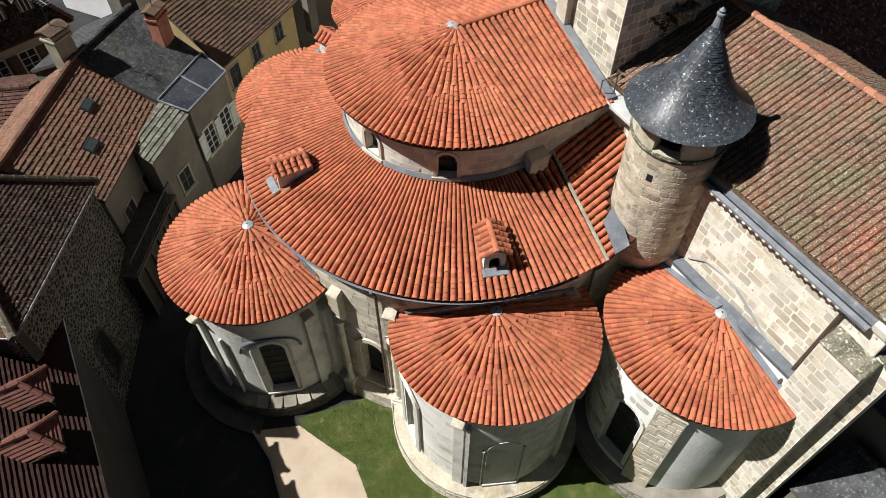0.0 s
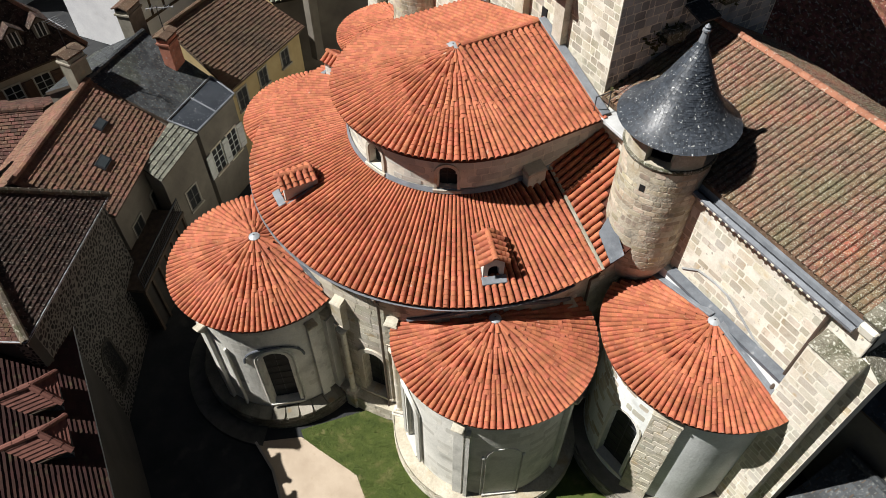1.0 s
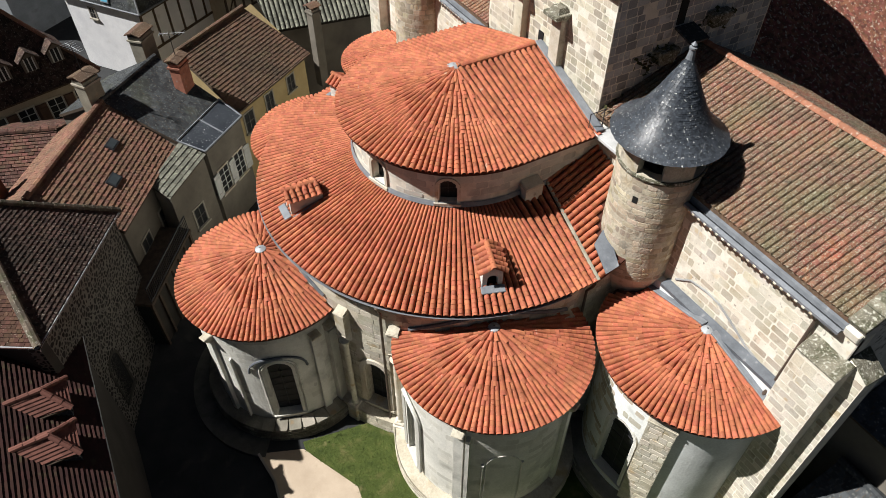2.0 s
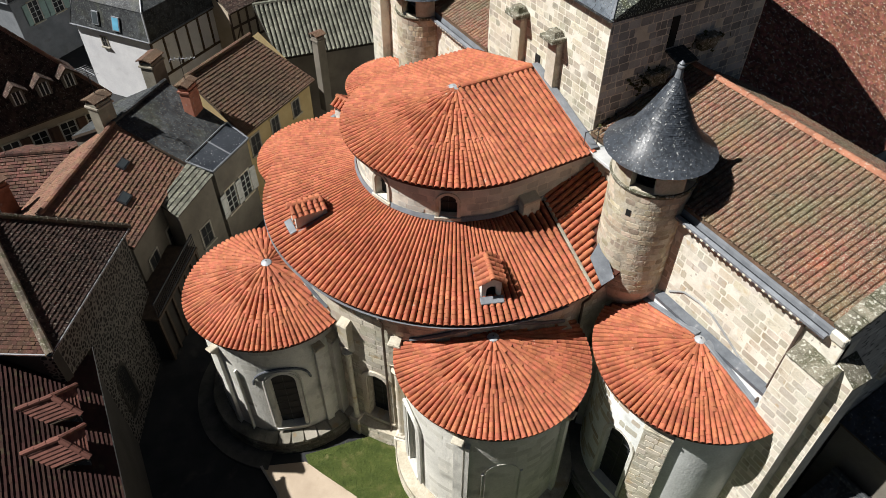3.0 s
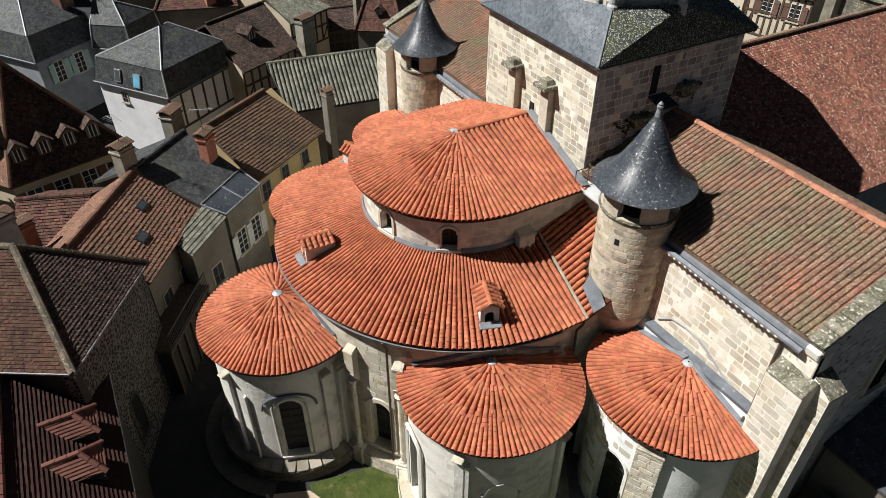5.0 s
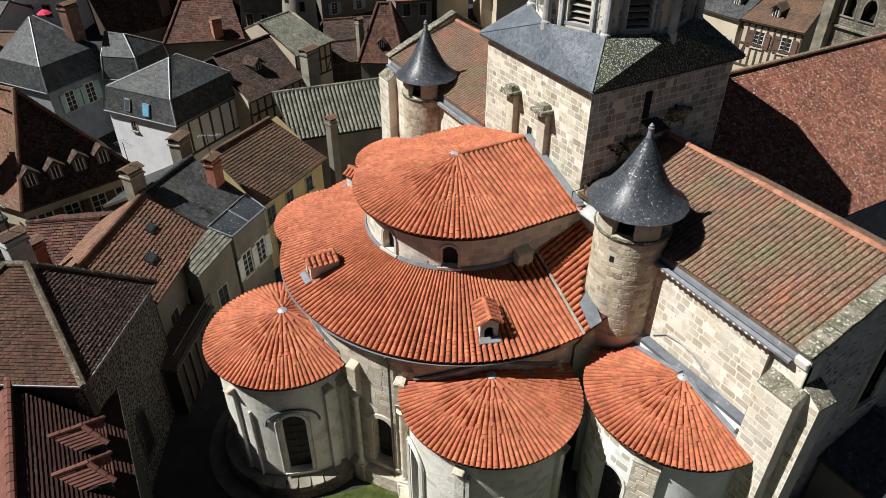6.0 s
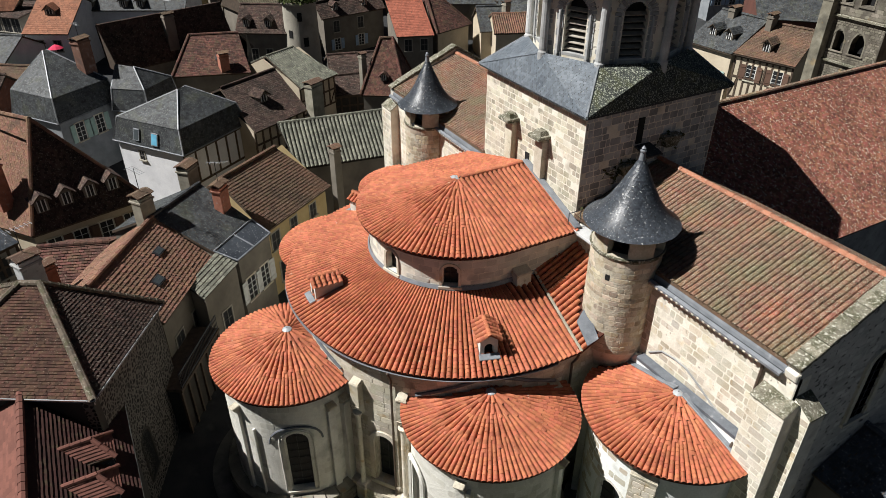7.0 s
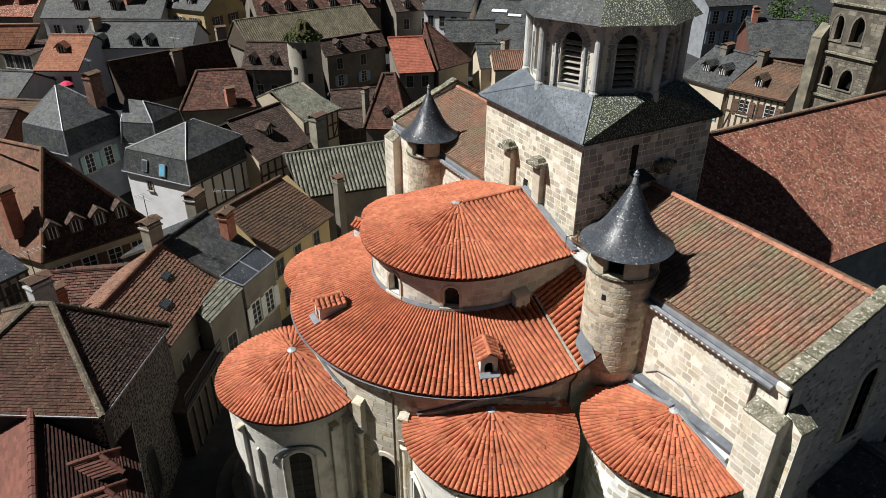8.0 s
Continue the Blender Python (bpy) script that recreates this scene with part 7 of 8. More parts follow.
for cx in (4.35, 6.17, 11.2, 13.0):
    bm = bmesh.new()
    y0, y1, ze = -18.85, -20.0, 8.36
    a = [bm.verts.new((cx + s * 0.5, y, z)) for s, y, z in ((-1, y0, 7.5), (1, y0, 7.5), (1, y0, ze), (-1, y0, ze))]
    b = [bm.verts.new((cx + s * 0.5, y, z)) for s, y, z in ((-1, y1, 7.5), (1, y1, 7.5), (1, y1, ze), (-1, y1, ze))]
    bm.faces.new(a)
    for k in range(4):
        bm.faces.new((a[k], a[(k + 1) % 4], b[(k + 1) % 4], b[k]))
    dm = part("dormer", bm, M_SLATE, low, "low hipped dormer with slate-hung cheeks")
    rb, rf = V(cx, -20.45, 8.97), V(cx, -19.36, 8.97)
    fr, fl, br, bl = V(cx + 0.64, -18.73, 8.36), V(cx - 0.64, -18.73, 8.36), V(cx + 0.64, -19.75, 8.4), V(cx - 0.64, -19.75, 8.4)
    bm = bmesh.new()
    polys = ([br, fr, rf, rb], [fl, bl, rb, rf], [fr, fl, rf])
    for p in polys:
        up, dn = [bm.verts.new(q) for q in p], [bm.verts.new(q - V(0, 0, 0.07)) for q in p]
        bm.faces.new(up)
        bm.faces.new(dn)
        for k in range(len(p)):
            bm.faces.new((up[k], up[(k + 1) % len(p)], dn[(k + 1) % len(p)], dn[k]))
    rf_ = part("dormer_roof", bm, M_OLD_BED, dm)
    for p, d in zip(polys, ((1, 0, -0.9), (-1, 0, -0.9), (0, 1, -1))):
        tile_field("tile_field", p, d, M_PINK_TILE, rf_, "course", 0.3, 0.12, 0.035, seed=int(cx * 9))
    P, Fc = [], []
    for a, b in ((rb, rf), (rf, fr), (rf, fl)):
        d = b - a
        m = max(2, int(d.length / 0.3))
        y = d.normalized()
        x = y.cross(V(0, 0, 1)).normalized()
        z = x.cross(y)
        for k in range(m):
            q = len(P)
            P += [tuple(a + d * k / m + x * v[0] * 0.2 + y * v[1] * (d.length / m + 0.03) + z * (v[2] * 0.2 + v[1] * 0.015)) for v in ARCH3[0]]
            Fc += [tuple(q + i for i in g) for g in ARCH3[1]]
    join("ridge_capping", P, Fc, M_PINK_TILE, rf_)
    bm = bmesh.new()
    box(bm, (cx, y0 + 0.02, 7.85), (0.8, 0.04, 0.42))
    part("pane", bm, M_GLASS, dm)
bm = bmesh.new()
pipe(bm, [(0.9, -18.2, 7.16), (16.0, -18.3, 7.16)], 0.05, 6)
part("gutter", bm, M_CAP, low, "thin pale metal gutter")
# timber lean-to with a railed balcony on the lane
lean = thing("balcony", (-4.9, -14.9, GROUND), "dark timber balcony with a slim railing over the lane", "balcony")
A, B = V(-2.5, -15.85, 0), V(-6.4, -13.15, 0)
bd = (B - A).normalized()
bn = V(-bd.y, bd.x, 0)
bn = bn if bn.y > 0 else -bn
bm = bmesh.new()
box(bm, (A + B) / 2 - bn * 0.75 + V(0, 0, GROUND - 0.1), ((B - A).length, 1.45, 3.0), bd)
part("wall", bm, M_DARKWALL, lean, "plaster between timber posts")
bm = bmesh.new()
box(bm, (A + B) / 2 - bn * 0.7 + V(0, 0, 3.85), ((B - A).length + 0.2, 1.7, 0.16), bd)
part("deck", bm, M_WOOD, lean)
for k in range(7):
    bm = bmesh.new()
    box(bm, A.lerp(B, k / 6) + bn * 0.03 + V(0, 0, GROUND), (0.15, 0.12, 2.95), bd)
    part("timber_post", bm, M_WOOD, lean)
for z, r in ((4.95, 0.045), (4.1, 0.03)):
    bm = bmesh.new()
    pipe(bm, [A + bn * 0.1 + V(0, 0, z), B + bn * 0.1 + V(0, 0, z)], r, 6)
    part("rail", bm, M_DARK_PIPE, lean)
for k in range(34):
    bm = bmesh.new()
    pipe(bm, [A.lerp(B, k / 33) + bn * 0.1 + V(0, 0, 4.0), A.lerp(B, k / 33) + bn * 0.1 + V(0, 0, 4.95)], 0.016, 4)
    part("baluster", bm, M_DARK_PIPE, lean)
# pale gutters along the eaves over the lane
for a, b, nm in ((L, N, barn), (N, F, barn)):
    bm = bmesh.new()
    pipe(bm, [a + V(0, 0, -0.02), b + V(0, 0, -0.02)], 0.05, 6)
    part("gutter", bm, M_CAP, nm, "thin pale metal gutter")
# slate-roofed house and its flat bay
house("grey slate roofed house beside the apse", (-12.1, -9.1, 7.0), (-9.5, -12.0, 7.0), (-15.0, -11.3, 8.8), (-12.0, -14.6, 8.8), M_SLATE_OLD, M_GREIGE, "flat", 0.24, 0.2, over=0.1,
      chimneys=[(-13.0, -10.5, 7.4, 9.35, 0.6, 0.9, 0.8, M_BRICK), (-18.0, -11.5, 5.0, 8.8, 0.8, 1.2, 0.8, M_RAGSTONE)])


def bay(label, top, roof, wall, windows, tiles=None, name="house"):
    """A wing under one sloping roof. top: four corners (x, y, z), the outer eave first."""
    q = [Vector(p) for p in top]
    cen = sum(q, V(0, 0, 0)) / 4
    th = thing(name, (cen.x, cen.y, GROUND), label, "house", "houses of the town")
    ins = [p + (V(cen.x, cen.y, p.z) - p).normalized() * 0.12 for p in q]
    bm = bmesh.new()
    lo, hi = [bm.verts.new((p.x, p.y, GROUND - 0.2)) for p in ins], [bm.verts.new(p - V(0, 0, 0.08)) for p in ins]
    for k in range(4):
        bm.faces.new((lo[k], lo[(k + 1) % 4], hi[(k + 1) % 4], hi[k]))
    part("wall", bm, wall, th)
    bm = bmesh.new()
    u, d = [bm.verts.new(p) for p in q], [bm.verts.new(p - V(0, 0, 0.1)) for p in q]
    bm.faces.new(u)
    bm.faces.new(d[::-1])
    for k in range(4):
        bm.faces.new((u[k], u[(k + 1) % 4], d[(k + 1) % 4], d[k]))
    deck = part("roof", bm, roof, th)
    if tiles:
        ed = (q[1] - q[0]).normalized()
        dn = (q[0] + q[1] - q[2] - q[3])
        tile_field("tile_field", q, dn - ed * dn.dot(ed), tiles, deck, "flat", 0.3, 0.25, 0.05, seed=5)
    else:
        bm = bmesh.new()
        for a, b in ((q[0], q[1]), (q[1], q[2]), (q[2], q[3]), (q[3], q[0]), ((q[0] + q[1]) / 2, (q[2] + q[3]) / 2)):
            pipe(bm, [a + V(0, 0, 0.03), b + V(0, 0, 0.03)], 0.05, 5)
        part("zinc_edge", bm, M_ZINC, deck)
    a, b = ins[0], ins[1]
    t = V(b.x - a.x, b.y - a.y, 0).normalized()
    n = V(t.y, -t.x, 0)
    n = n if n.dot(a - cen) > 0 else -n
    for s, z, ww, h, sh in windows:
        o = a.lerp(b, s)
        sash(th, V(o.x, o.y, z), t, n, ww, h, sh)
    return th


bay("grey-beige rendered wing with pale shutters and a flat roof", [(-10.7, -8.4, 6.6), (-8.6, -10.95, 6.6), (-9.5, -12.0, 7.05), (-12.1, -9.1, 7.05)], M_SLATE, M_GREIGE,
    [(0.3, 3.4, 0.85, 1.5, M_SHUTTER), (0.75, 3.4, 0.85, 1.5, M_SHUTTER)])
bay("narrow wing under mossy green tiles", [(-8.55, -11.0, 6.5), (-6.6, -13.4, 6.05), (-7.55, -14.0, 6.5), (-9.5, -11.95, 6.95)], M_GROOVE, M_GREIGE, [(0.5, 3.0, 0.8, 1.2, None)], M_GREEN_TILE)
house("ochre rendered house with a brown canal-tiled roof", (-11.7, -8.4, 6.2), (-15.7, -2.6, 6.2), (-14.8, -10.3, 8.8), (-17.9, -5.4, 8.8), M_BROWN_TILE, M_OCHRE, "flat", 0.23, 0.21, lift=0.045,
      windows=[(0, 0.12, 4.3, 0.8, 1.2, None), (0, 0.42, 4.6, 0.7, 1.0, None), (0, 0.75, 4.6, 0.7, 1.0, None), (0, 0.2, 1.6, 0.9, 1.5, None), (0, 0.6, 1.6, 0.9, 1.5, None)])
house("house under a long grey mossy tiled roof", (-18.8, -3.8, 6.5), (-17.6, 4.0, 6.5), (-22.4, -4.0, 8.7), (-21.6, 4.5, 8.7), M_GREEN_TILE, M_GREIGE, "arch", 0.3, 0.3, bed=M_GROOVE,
      chimneys=[(-17.0, -1.6, 3.0, 8.3, 0.6, 0.6, 0.3, M_GREIGE)])
mansard("white rendered house with a slate mansard roof and pale zinc hips", [(-31.3, -15.0), (-25.4, -10.7), (-29.6, -4.6), (-35.4, -8.9)], 6.3, 0.7, 8.2, (-30.0, -9.55, 9.95), (-30.6, -8.85, 9.95), M_SLATE_OLD, M_WHITE,
        windows=[(0, 0.35, 5.0, 0.5, 0.7, None)], skylights=[(0, 0.35, 0.45, 0.6, 0.95, M_SKYLIGHT), (0, 0.62, 0.4, 0.7, 1.0, M_SKYLIGHT_BLUE)], timber=[(1, 3.4, 6.2, 6)])
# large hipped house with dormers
# hip end, back and dormers: their shade is painted in with the darker tile
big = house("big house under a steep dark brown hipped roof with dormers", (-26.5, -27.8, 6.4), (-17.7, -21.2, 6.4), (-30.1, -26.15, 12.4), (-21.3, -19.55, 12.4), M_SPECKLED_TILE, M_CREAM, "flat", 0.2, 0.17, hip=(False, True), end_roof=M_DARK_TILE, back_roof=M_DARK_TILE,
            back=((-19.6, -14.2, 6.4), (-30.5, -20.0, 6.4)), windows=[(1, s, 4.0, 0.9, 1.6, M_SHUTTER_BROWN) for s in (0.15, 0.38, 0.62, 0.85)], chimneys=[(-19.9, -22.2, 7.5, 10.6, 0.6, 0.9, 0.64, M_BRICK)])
for s in (0.12, 0.36, 0.6, 0.84):
    q = V(-17.7, -21.2, 6.4).lerp(V(-19.6, -14.2, 6.4), s)
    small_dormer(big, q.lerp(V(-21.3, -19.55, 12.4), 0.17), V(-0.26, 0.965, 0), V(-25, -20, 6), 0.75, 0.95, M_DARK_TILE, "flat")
mansard("old slate mansard house with pale green shutters", [(-41.3, -21.9), (-36.6, -18.6), (-40.4, -13.4), (-45.6, -16.8)], 6.4, 0.5, 8.5, (-42.6, -18.2, 11.0), (-42.8, -17.9, 11.0), M_SLATE_OLD, M_BLUEGREY,
        windows=[(1, 0.3, 4.2, 0.9, 1.6, M_SHUTTER_GREEN), (1, 0.65, 4.2, 0.9, 1.6, M_SHUTTER_GREEN)], chimneys=[(-41.2, -15.2, 7.5, 11.9, 0.9, 1.3, 0.7, M_OLD_BRICK)])
mansard("small slate pavilion house", [(-39.0, -14.2), (-36.8, -11.4), (-40.0, -8.2), (-42.6, -11.2)], 6.0, 0.4, 8.0, (-40.6, -12.9, 9.5), (-39.3, -11.6, 9.5), M_SLATE_OLD, M_GREIGE)
house("dark brown roofed half-timbered house with a dormer", (-27.4, -4.6, 6.3), (-30.3, 0.9, 6.3), (-32.3, -5.9, 8.7), (-35.0, 0.0, 8.7), M_DARK_TILE, M_CREAM, "flat", 0.24, 0.2, dormers=[(0.45, 0.45, 0.9, 0.7)], timber=[(0, 3.5, 6.2, 7)],
      chimneys=[(-30.2, 1.6, 3.0, 8.6, 0.9, 1.4, 0.5, M_RAGSTONE)])
house("half-timbered house under grey mossy tiles", (-36.5, 2.4, 6.0), (-39.0, 7.1, 6.0), (-41.0, 0.6, 8.2), (-41.6, 4.6, 8.2), M_GREEN_TILE, M_CREAM, "arch", 0.27, 0.3, timber=[(1, 3.0, 5.9, 6), (0, 3.0, 5.9, 6)])
house("house under a rust-brown hipped roof", (-43.5, -8.1, 6.8), (-41.3, -1.0, 6.8), (-47.4, -5.2, 9.5), (-46.0, -0.6, 9.5), M_RUST_TILE, M_GREIGE, "flat", 0.26, 0.22, hip=(True, False), skylights=[(0.6, 0.4, 0.7, 0.7, M_SKYLIGHT)],
      chimneys=[(-42.6, -3.2, 6.8, 8.6, 0.8, 0.9, 0.1, M_BRICK)], bed=M_OLD_BED)
house("long house under a dark brown roof", (-48.6, -12.2, 6.5), (-52.6, 0.5, 6.5), (-49.5, -13.2, 10.9), (-55.3, -1.0, 10.9), M_DARK_TILE, M_GREIGE, "flat", 0.28, 0.24, hip=(True, False),
      chimneys=[(-51.0, -6.4, 6.6, 10.9, 0.7, 1.1, 0.3, M_GREIGE), (-55.3, -0.6, 9.6, 12.0, 0.7, 1.1, 0.1, M_GREIGE)])
house("long grey stone house under old brown tiles with dormers", (-62.6, 4.7, 7.0), (-66.0, 24.0, 7.0), (-66.8, 3.6, 10.4), (-69.6, 23.0, 10.4), M_STRAW_TILE, M_GREIGE, "arch", 0.3, 0.34, hip=(True, False),
      windows=[(0, s, z, 0.9, 1.5, None) for s in (0.1, 0.25, 0.55, 0.68, 0.82) for z in (2.2, 4.9)])
house("low wing with a slate slope and dormers", (-61.0, 13.6, 5.9), (-62.8, 23.6, 5.9), (-63.0, 13.4, 7.6), (-65.2, 23.4, 7.6), M_DARK_TILE, M_GREIGE, "flat", 0.28, 0.24, dormers=[(0.25, 0.35, 0.8, 0.8), (0.7, 0.35, 0.8, 0.8)],
      windows=[(0, s, z, 0.9, 1.4, M_SHUTTER_BLUE if z < 2 else None) for s in (0.2, 0.6) for z in (1.6, 3.9)])
house("house under a bright red tiled roof", (-50.2, 19.2, 5.5), (-48.7, 23.6, 5.5), (-56.3, 20.6, 8.5), (-54.8, 25.0, 8.5), M_RED_TILE, M_GREIGE, "flat", 0.3, 0.3, windows=[(0, 0.3, 3.6, 0.9, 1.4, None), (0, 0.75, 3.6, 0.9, 1.4, None)])
house("narrow house with a very steep rust-brown roof", (-33.5, 7.3, 5.5), (-31.2, 11.0, 5.5), (-35.6, 10.6, 10.0), (-35.0, 11.6, 10.0), M_RUST_TILE, M_GREIGE, "flat", 0.24, 0.2, hip=(True, True), windows=[(0, 0.7, 3.4, 0.8, 1.2, None)],
      chimneys=[(-35.2, 8.4, 5.0, 8.8, 0.5, 0.6, 0.3, M_RAGSTONE)], dormers=[(0.5, 0.25, 0.6, 0.6)])
house("house under an orange tiled roof", (-88.0, -28.3, 6.0), (-84.6, -21.2, 6.0), (-87.8, -25.4, 9.0), (-84.4, -18.7, 9.0), M_ORANGE_TILE, M_CREAM, "flat", 0.34, 0.34)
house("white house under an orange tiled roof with a dormer", (-71.2, -20.6, 6.0), (-68.5, -15.7, 6.0), (-76.5, -17.7, 9.0), (-73.8, -12.8, 9.0), M_ORANGE_TILE, M_WHITE, "flat", 0.34, 0.34, dormers=[(0.45, 0.5, 1.2, 0.7)],
      windows=[(0, 0.3, 3.8, 0.9, 1.3, None), (0, 0.7, 3.8, 0.9, 1.3, None)])
house("long grey slate roofed house with blue shutters", (-76.3, -14.3, 7.0), (-69.5, -1.7, 7.0), (-80.2, -12.6, 9.6), (-73.2, 0.2, 9.6), M_SLATE_OLD, M_WHITE, "flat", 0.3, 0.26,
      windows=[(0, s, 3.6, 1.0, 1.6, M_SHUTTER_BLUE) for s in (0.12, 0.32, 0.52, 0.74)], dormers=[(0.15, 0.1, 0.9, 0.9), (0.45, 0.1, 0.9, 0.9), (0.6, 0.1, 0.9, 0.9)],
      chimneys=[(-78.6, -12.0, 7.6, 10.2, 0.8, 1.2, 0.4, M_RAGSTONE)])
house("tall grey slate roofed terrace", (-95.6, -18.6, 8.0), (-86.5, -2.7, 8.0), (-100.0, -16.2, 11.2), (-91.0, -0.2, 11.2), M_SLATE_OLD, M_WHITE, "flat", 0.34, 0.3,
      windows=[(0, s, 5.2, 1.0, 1.7, M_SHUTTER) for s in (0.1, 0.3, 0.5, 0.7, 0.9)], dormers=[(0.3, 0.3, 1.2, 1.2), (0.6, 0.3, 1.2, 1.2)], chimneys=[(-92.0, -6.0, 8.0, 12.6, 0.9, 1.5, 0.4, M_BRICK)])
house("yellow rendered house with brown shutters", (-92.0, -2.8, 9.0), (-83.4, 3.0, 9.0), (-94.6, 1.0, 12.0), (-86.0, 6.8, 12.0), M_SLATE_OLD, M_OCHRE, "flat", 0.34, 0.3,
      windows=[(0, s, z, 1.0, 1.6, M_SHUTTER_BROWN) for s in (0.15, 0.48, 0.8) for z in (2.9, 6.2)] + [(1, s, 6.2, 1.0, 1.6, M_SHUTTER_BROWN) for s in (0.3, 0.7)], dormers=[(0.3, 0.2, 1.1, 1.1), (0.65, 0.2, 1.1, 1.1)])
house("large house under a red-brown roof with a row of dormers", (-81.0, 10.3, 8.0), (-79.5, 30.5, 8.0), (-87.0, 10.8, 12.6), (-85.4, 31.0, 12.6), M_RUST_TILE, M_GREIGE, "flat", 0.34, 0.3, dormers=[(s, 0.12, 1.0, 1.1) for s in (0.08, 0.25, 0.42, 0.6, 0.78, 0.93)])
house("slate roofed terrace house with dormers", (-77.0, 31.6, 7.5), (-76.2, 39.0, 7.5), (-81.4, 32.2, 10.6), (-80.6, 39.6, 10.6), M_DARK_TILE, M_GREIGE, "flat", 0.34, 0.3, dormers=[(0.3, 0.12, 1.0, 1.1), (0.75, 0.12, 1.0, 1.1)],
      windows=[(0, s, z, 0.9, 1.6, None) for s in (0.25, 0.7) for z in (1.8, 4.6)])
house("house under a tall rust-brown hipped roof", (-49.2, 24.3, 5.5), (-51.2, 30.4, 5.5), (-55.4, 25.6, 10.0), (-55.6, 26.0, 10.0), M_RUST_TILE, M_CREAM, "flat", 0.3, 0.26, hip=(True, True), back=((-58.8, 31.2, 5.5), (-57.0, 25.6, 5.5)))
house("low house under weathered orange canal tiles", (-46.0, 30.6, 5.4), (-43.6, 36.6, 5.4), (-49.0, 32.0, 7.0), (-46.6, 38.0, 7.0), M_SPECKLED_TILE, M_CREAM, "arch", 0.28, 0.3)
house("white rendered terrace with a slate roof", (-76.0, 40.0, 7.5), (-71.4, 46.4, 7.5), (-80.0, 43.0, 10.4), (-75.4, 49.4, 10.4), M_SLATE_OLD, M_WHITE, "flat", 0.34, 0.3, windows=[(0, s, z, 1.0, 1.6, None) for s in (0.15, 0.4, 0.65, 0.9) for z in (2.0, 4.8)])
house("dark slate roofed house", (-51.8, 33.2, 6.0), (-47.2, 35.0, 6.0), (-56.0, 40.0, 8.8), (-51.4, 41.8, 8.8), M_SLATE_OLD, M_GREIGE, "flat", 0.3, 0.28, windows=[(0, s, 3.2, 0.9, 1.4, None) for s in (0.2, 0.6)])
house("half-timbered house with red-brown shutters under brown tiles", (-18.9, 40.9, 8.6), (-13.0, 42.4, 8.6), (-20.2, 45.4, 10.9), (-14.4, 47.0, 10.9), M_BROWN_TILE, M_CREAM, "flat", 0.24, 0.2, timber=[(0, 4.2, 8.4, 9)],
      windows=[(0, 0.32, 6.2, 1.0, 1.5, M_SHUTTER_BROWN), (0, 0.78, 6.2, 1.0, 1.5, M_SHUTTER_BROWN)], dormers=[(0.45, 0.2, 0.8, 0.9)], chimneys=[(-18.6, 45.2, 10.2, 11.8, 0.6, 1.2, 0.2, M_GREIGE)])
house("ochre stone house under old slates with dormers", (-24.6, 40.4, 8.5), (-18.9, 40.7, 8.5), (-24.8, 45.2, 11.1), (-19.2, 45.4, 11.1), M_SLATE_OLD, M_CREAM, "flat", 0.28, 0.24, dormers=[(0.35, 0.3, 0.8, 0.8), (0.7, 0.3, 0.8, 0.8)],
      windows=[(0, 0.3, 5.0, 0.9, 1.5, M_SHUTTER_GREEN), (0, 0.75, 5.0, 0.9, 1.5, M_SHUTTER_GREEN)], chimneys=[(-23.0, 45.0, 9.4, 11.6, 0.7, 1.2, 0.1, M_GREIGE)])
house("pale house with blue shutters under slates", (-50.4, 73.1, 9.0), (-48.2, 81.4, 9.0), (-54.6, 74.2, 11.6), (-52.4, 82.5, 11.6), M_SLATE_OLD, M_BLUEGREY, "flat", 0.36, 0.3, windows=[(0, s, z, 1.1, 1.9, M_SHUTTER_BLUE) for s in (0.18, 0.5, 0.82) for z in (3.2, 6.3)])
house("house under a wide dark slate roof", (-34.0, 63.5, 6.0), (-28.0, 70.0, 6.0), (-39.4, 68.0, 9.6), (-33.4, 74.5, 9.6), M_SLATE_OLD, M_PINK_TILE, "flat", 0.34, 0.3, chimneys=[(-38.4, 68.6, 8.8, 11.0, 0.8, 1.2, 0.8, M_BRICK)])

house("slate-roofed house behind the hipped roof", (-60.5, 31.5, 6.0), (-57.0, 38.0, 6.0), (-63.6, 33.2, 8.4), (-60.0, 39.7, 8.4), M_SLATE_OLD, M_GREIGE, "flat", 0.32, 0.28)
house("pale blue-white rendered terrace under slates", (-74.6, 35.2, 8.0), (-69.0, 41.0, 8.0), (-78.6, 39.2, 10.8), (-73.0, 45.0, 10.8), M_SLATE_OLD, M_WHITE, "flat", 0.34, 0.3, windows=[(0, s, z, 0.9, 1.6, None) for s in (0.15, 0.4, 0.65, 0.88) for z in (2.4, 5.4)])
house("cream rendered house with white corrugated roof sheets", (-58.0, 38.0, 6.5), (-52.0, 37.4, 6.5), (-57.6, 42.0, 8.4), (-51.6, 41.4, 8.4), M_SLATE_OLD, M_CREAM, "flat", 0.32, 0.3, windows=[(0, s, 3.4, 0.8, 1.4, None) for s in (0.2, 0.5, 0.8)])
house("dark glazed annex with a flat slate roof", (-85.4, -24.6, 5.6), (-81.6, -20.9, 5.6), (-88.6, -21.3, 6.2), (-84.8, -17.6, 6.2), M_DARK_TILE, M_GREIGE, "flat", 0.34, 0.3, windows=[(0, s, z, 1.3, 1.8, None) for s in (0.2, 0.55, 0.85) for z in (1.4, 3.6)])
